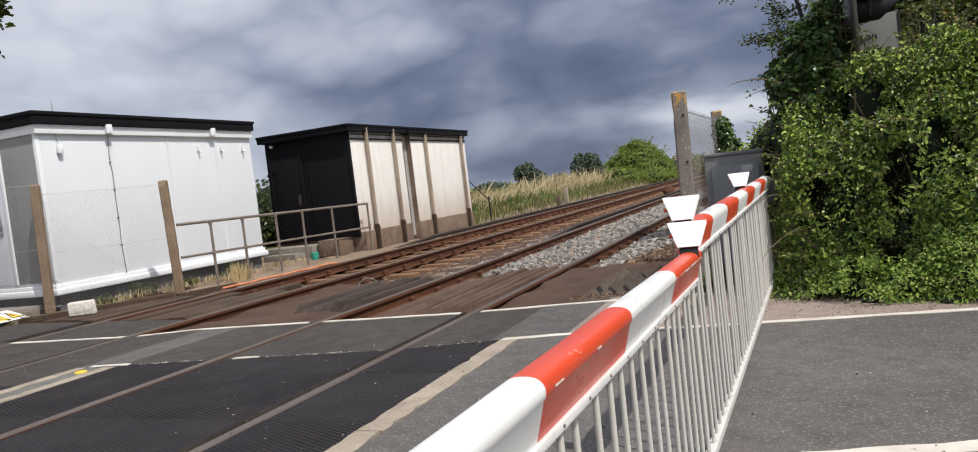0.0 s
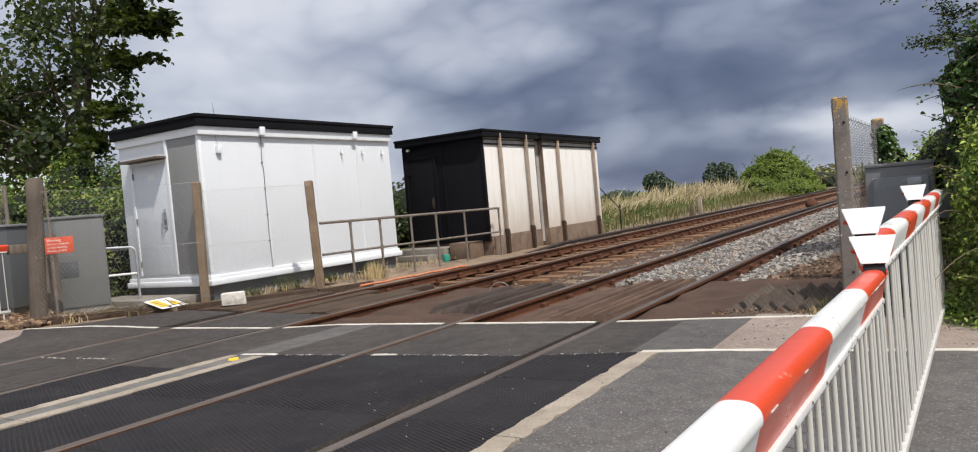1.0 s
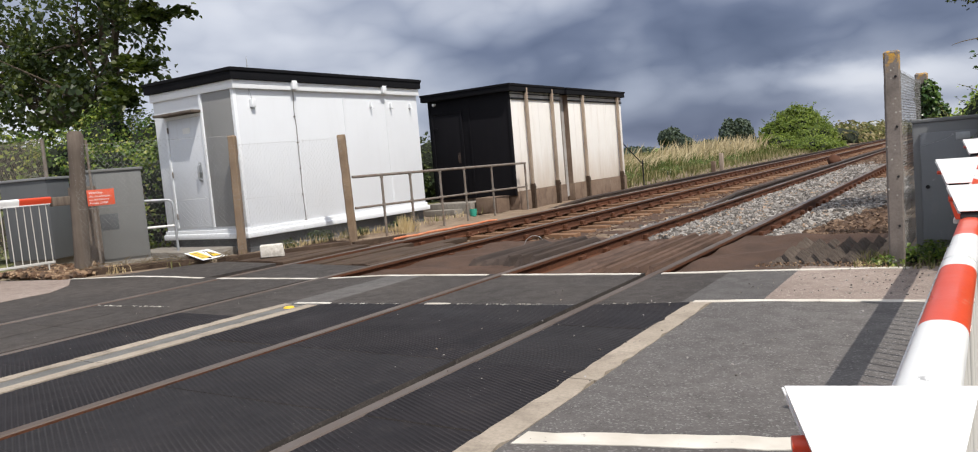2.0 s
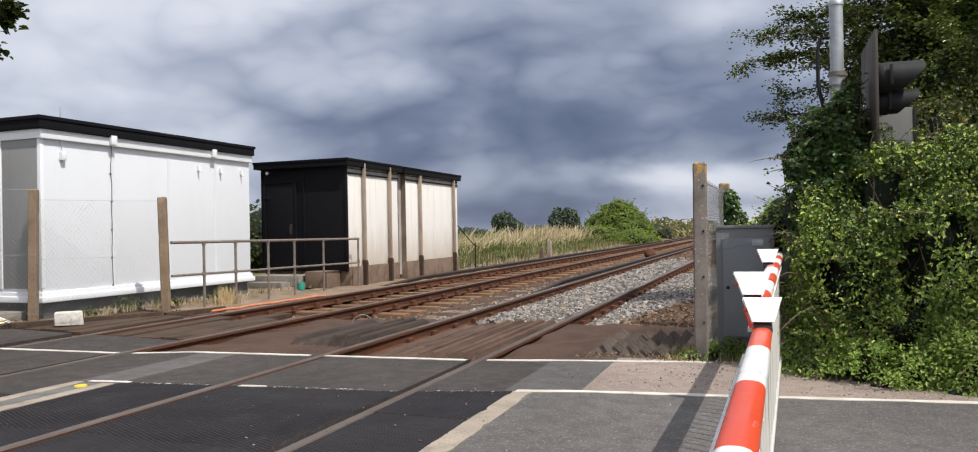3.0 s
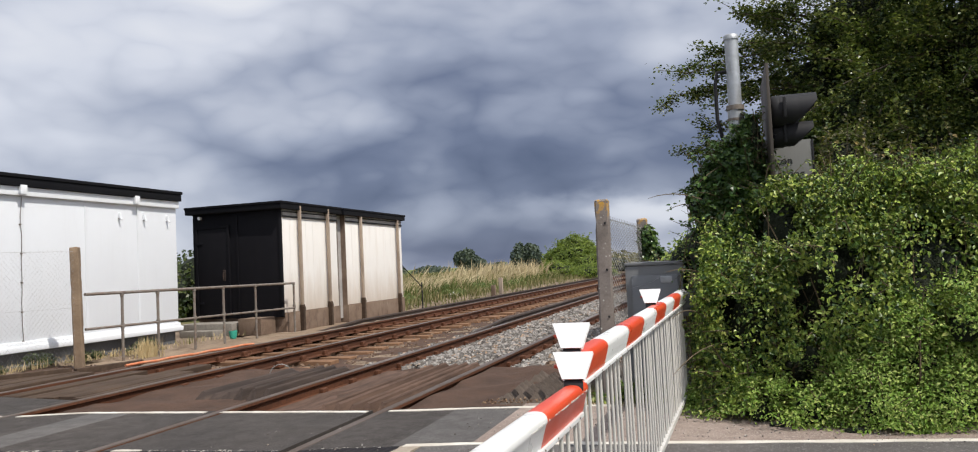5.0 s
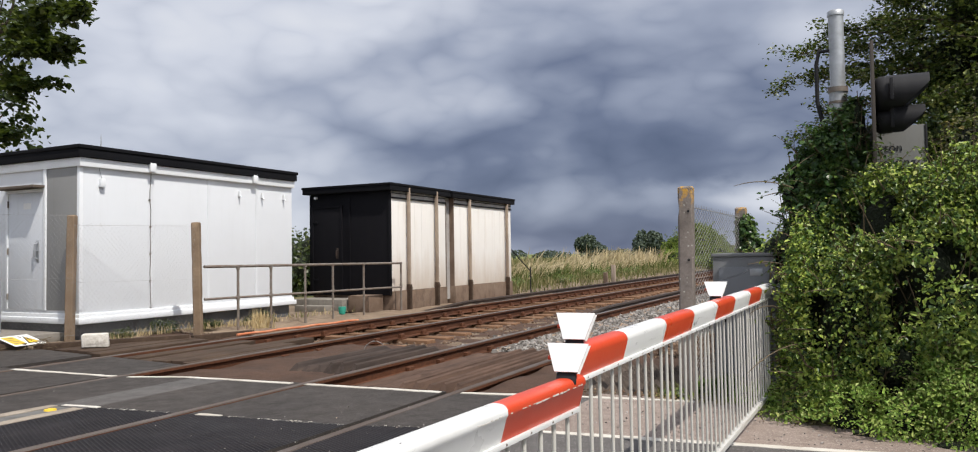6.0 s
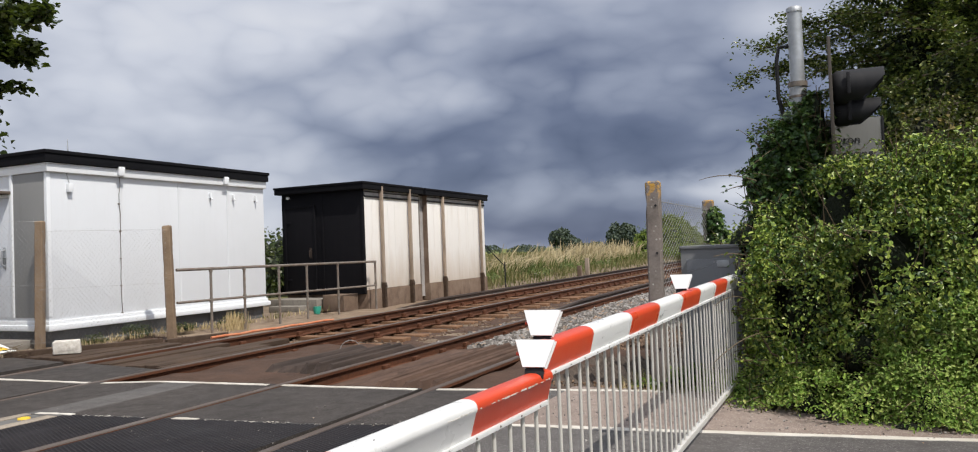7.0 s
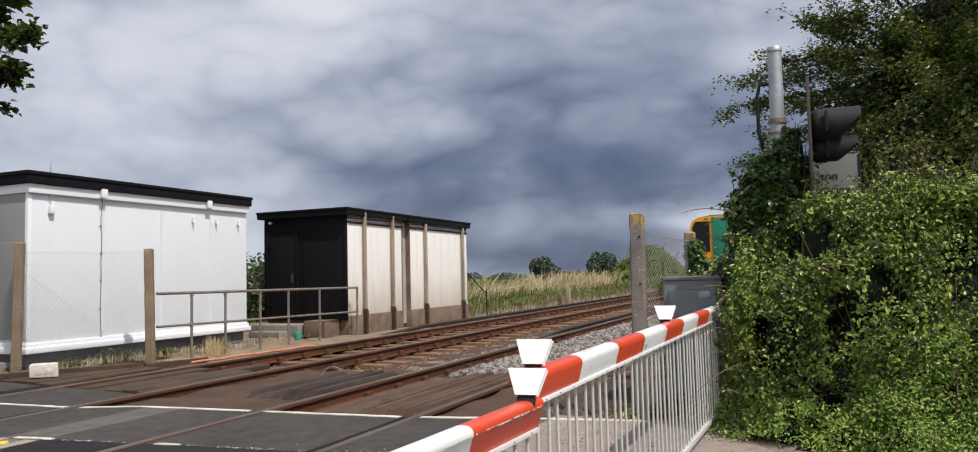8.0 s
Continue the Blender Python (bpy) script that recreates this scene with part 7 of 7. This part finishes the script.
def grasses():
    rng = np.random.default_rng(41)

    def scatter(n, x0, x1, y0, y1, power=1.0):
        return np.stack([x0 + (x1 - x0) * rng.random(n), y0 + (y1 - y0) * rng.random(n) ** power, np.full(n, -0.05)], 1)

    def lay(name, label, roots, height, mat, width, lean, wind=(0, 0, 0)):
        roots[:, 2] = [land_height(x, y) - 0.02 for x, y in roots[:, :2]]
        tagged(new(name, blade_mesh(name, roots, height, M[mat], rng, width, lean, wind)), label, "grass", kind="stuff")

    r = scatter(21000, -34, -8.3, 25, 78, 1.2)
    lay("reeds", "dense green stems and leaves under the pale reeds", r, 0.35 + 0.55 * rng.random(len(r)), "reed_green", 0.022, 1.0, (0.3, 0.2, 0))
    r = scatter(15000, -34, -8.8, 27, 78, 1.2)
    keep = np.array([noise.noise(Vector((x * 0.22, y * 0.12, 0))) + 0.5 * noise.noise(Vector((x * 0.9, y * 0.6, 2))) > 0.04 for x, y, _ in r])
    lay("reeds", "tall pale straw-coloured reeds and grass beyond the huts", r[keep], 0.55 + 0.65 * rng.random(keep.sum()), "straw", 0.018, 0.9, (0.75, 0.45, 0))
    r = scatter(1500, -12.5, -8.9, 27, 44, 1.0)
    keep = np.array([noise.noise(Vector((x * 0.5, y * 0.3, 7))) > 0.0 for x, y, _ in r])
    lay("reeds", "dry leaning straw-coloured reeds beside the railway verge", r[keep], 0.7 + 0.6 * rng.random(keep.sum()), "dry_reed", 0.022, 0.8, (1.3, 0.7, 0))
    r = np.concatenate([scatter(900, -14.5, -9.8, 45, 58), scatter(90, -13.5, -10.5, 34, 46)])
    keep = np.array([noise.noise(Vector((x * 0.6, y * 0.35, 3))) > -0.15 for x, y, _ in r])
    lay("reeds", "bleached upright reed stalks standing above the verge", r[keep], 1.0 + 0.75 * rng.random(keep.sum()), "dry_reed", 0.045, 0.35, (0.45, 0.3, 0))
    r = scatter(9000, -60, -9, 60, 200, 1.0)
    lay("field_grass", "green crop field grass beyond the reeds", r, 0.7 + 0.4 * rng.random(len(r)), "grass", 0.10, 0.5)
    r = scatter(16000, -16, -6.2, 20.5, 70, 1.35)
    lay("verge_grass", "rough green grass along the railway verge", r, 0.15 + 0.30 * rng.random(len(r)), "grass", 0.016, 0.7)
    r = np.concatenate([scatter(1300, -7.0, -5.75, 9.3, 20), scatter(700, -7.3, -6.7, 7.9, 12.3), scatter(500, -8.4, -6.2, 6.1, 9.3)])
    keep = np.array([noise.noise(Vector((x * 1.9, y * 1.9, 0))) > 0.05 for x, y, _ in r])
    lay("verge_grass", "sparse dry grass and weeds before the huts", r[keep], 0.05 + 0.13 * rng.random(keep.sum()), "grass", 0.006, 0.8)
    r = np.concatenate([scatter(420, -7.1, -6.7, 7.9, 11.6), scatter(650, -7.0, -5.7, 9.4, 14.4), scatter(420, -6.2, -5.75, 13.2, 15.5), scatter(90, -5.15, -5.0, 9.0, 11.6), scatter(60, -7.9, -7.5, 5.75, 6.0)])
    lay("dry_tuft", "dry straw-coloured grass tufts by the handrail", r, 0.05 + 0.13 * rng.random(len(r)), "dry", 0.006, 1.1)
    r = np.concatenate([scatter(240, -6.24, -6.06, 10.2, 10.42), scatter(90, -6.3, -6.0, 10.0, 10.6)])
    lay("dry_tuft", "tall bleached straw tuft growing through the handrail", r, 0.26 + 0.32 * rng.random(len(r)), "dry", 0.008, 0.45)
    lay("dry_tuft", "low dead grass stalks along the footway edge", scatter(260, 0.75, 1.75, 6.38, 6.56), 0.05 + 0.06 * rng.random(260), "dry", 0.006, 2.0)
    r = np.concatenate([scatter(2500, 2.3, 7.0, 5.75, 6.6), scatter(900, 1.1, 2.4, 6.3, 7.2)])
    keep = np.array([noise.noise(Vector((x * 2.2, y * 2.2, 5))) > -0.05 for x, y, _ in r])
    lay("verge_grass", "short green weeds at the hedge foot", r[keep], 0.04 + 0.10 * rng.random(keep.sum()), "grass", 0.006, 0.8)


grasses()
VERGE = [(-7.9 - 0.55 * (i % 4), 23.5 + 1.25 * i, 0.0) for i in range(15)]
growth("weeds", "low green nettles and brambles along the railway verge", "weeds", VERGE, [(0.75, 0.9, 0.30 + 0.10 * math.sin(2.3 * i)) for i in range(15)], 6500, 0.075, "leaf_verge", 36, 0.36, 0, 0.3, 0.16, 0.0, core=0.35, sprigs=160, reach=0.35, gaps=-0.15)
stones("small pale grit scattered over the road", -0.5, 6.5, 2.9, 5.6, 0.002, 200, 0.007, 61, None, "stone", 0.0, "grit")
stones("small pale grit lying along the footway edge", 0.9, 7.5, 5.3, 6.3, 0.002, 600, 0.0075, 62, None, "stone", 0.0, "grit")
stones("small pale grit scattered on the crossing deck", -6.5, 0.2, 2.6, 5.2, 0.001, 70, 0.004, 63, None, "stone", 0.0, "grit")
clods = "dark clods of dirt and stone past the crossing deck"
stones(clods, -6.9, -5.12, 5.2, 9.3, -0.043, 400, 0.014, 65, None, "dirt", 0.01, "clods")
stones("brown dead stalks and crumbs along the footway edge", 0.75, 1.75, 6.36, 6.58, 0.000, 170, 0.010, 67, None, "litter", 0.012, "leaf_litter")


# ---- the train ----
def build_train():
    t = thing("train", "green electric train with bright yellow cab front", "train", (-0.75, 36, 0))
    W, H, L = 1.40, 3.66, 19.8
    out = [(-W, 0.95), (-W, 2.75), (-W + 0.03, 3.18), (-W + 0.12, 3.42), (-W + 0.34, 3.57), (-0.6, H), (0.6, H), (W - 0.34, 3.57), (W - 0.12, 3.42), (W - 0.03, 3.18), (W, 2.75), (W, 0.95)]
    front = [(a * 0.985, 0.95 + (b - 0.95) * 0.99) for a, b in out]
    part("cab_front", prism(bmesh.new(), front, -0.12, 0.0), M["train_yellow"], t, "bright yellow cab front")
    part("gangway_door", boxed(-0.38, 0.38, -0.17, -0.12, 1.0, 3.55, 0.02), M["train_green"], t, "green central end door")
    for s in (-1, 1):
        a, b = (0.50, 1.27)
        x0, x1 = sorted((s * a, s * b))
        o = prism(bmesh.new(), [(x0, 2.02), (x1, 2.02), (x1 if s < 0 else x1 - 0.02, 3.16), (x1 if s < 0 else x1 - 0.16, 3.40), (x0 if s > 0 else x0 + 0.16, 3.40), (x0 if s > 0 else x0 + 0.02, 3.16)], -0.135, -0.119)
        part("windscreen", o, M["glass"], t, "dark cab windscreen")
        part("headlight", tube(bmesh.new(), [(s * 0.95, -0.15, 1.35), (s * 0.95, -0.12, 1.35)], 0.10, 14), M["train_white"], t, "round headlight")
    part("valance", boxed(-W, W, -0.10, 0.6, 0.45, 0.95, 0.05), M["train_grey"], t, "dark grey front valance")
    part("coupler", tube(bmesh.new(), [(0, 0, 0.85), (0, -0.55, 0.85)], 0.12, 10), M["black"], t)
    for n in range(3):
        y0 = 0.02 + n * (L + 0.5)
        car = part("carriage", prism(bmesh.new(), out, y0, y0 + L), M["train_green"], t, "green carriage body")
        part("roof", prism(bmesh.new(), [(-W + 0.30, 3.42), (-0.48, H + 0.03), (0.48, H + 0.03), (W - 0.30, 3.42)], y0 + 0.05, y0 + L - 0.05), M["train_grey"], car, "grey roof")
        part("underframe", boxed(-1.2, 1.2, y0 + 0.4, y0 + L - 0.4, 0.40, 0.95), M["train_grey"], car)
        for s in (-1, 1):
            for k in range(8):
                yk = y0 + 1.6 + 2.2 * k
                part("window", boxed(min(s * W, s * (W + 0.012)), max(s * W, s * (W + 0.012)), yk, yk + 1.5, 1.9, 2.7, 0.004), M["glass"], car, "dark carriage window")
        for yb in (y0 + 3.0, y0 + L - 3.0):
            bg = part("bogie", boxed(-1.1, 1.1, yb - 1.6, yb + 1.6, 0.28, 0.62, 0.03), M["black"], car)
            for yw in (yb - 1.2, yb + 1.2):
                for s in (-1, 1):
                    part("wheel", tube(bmesh.new(), [(s * 0.70, yw, 0.42), (s * 0.80, yw, 0.42)], 0.42, 20), M["rail_head"], bg)
    return t


TRAIN = build_train()


def motions():
    """The train runs towards the crossing on the near line at an even pace."""
    rows = []
    for k in range(17):
        t = 0.5 * k
        rows.append((t, pose(-0.753, 36.0 + 40.0 * (8.0 - t), 0)))
    walk(TRAIN, rows)


motions()
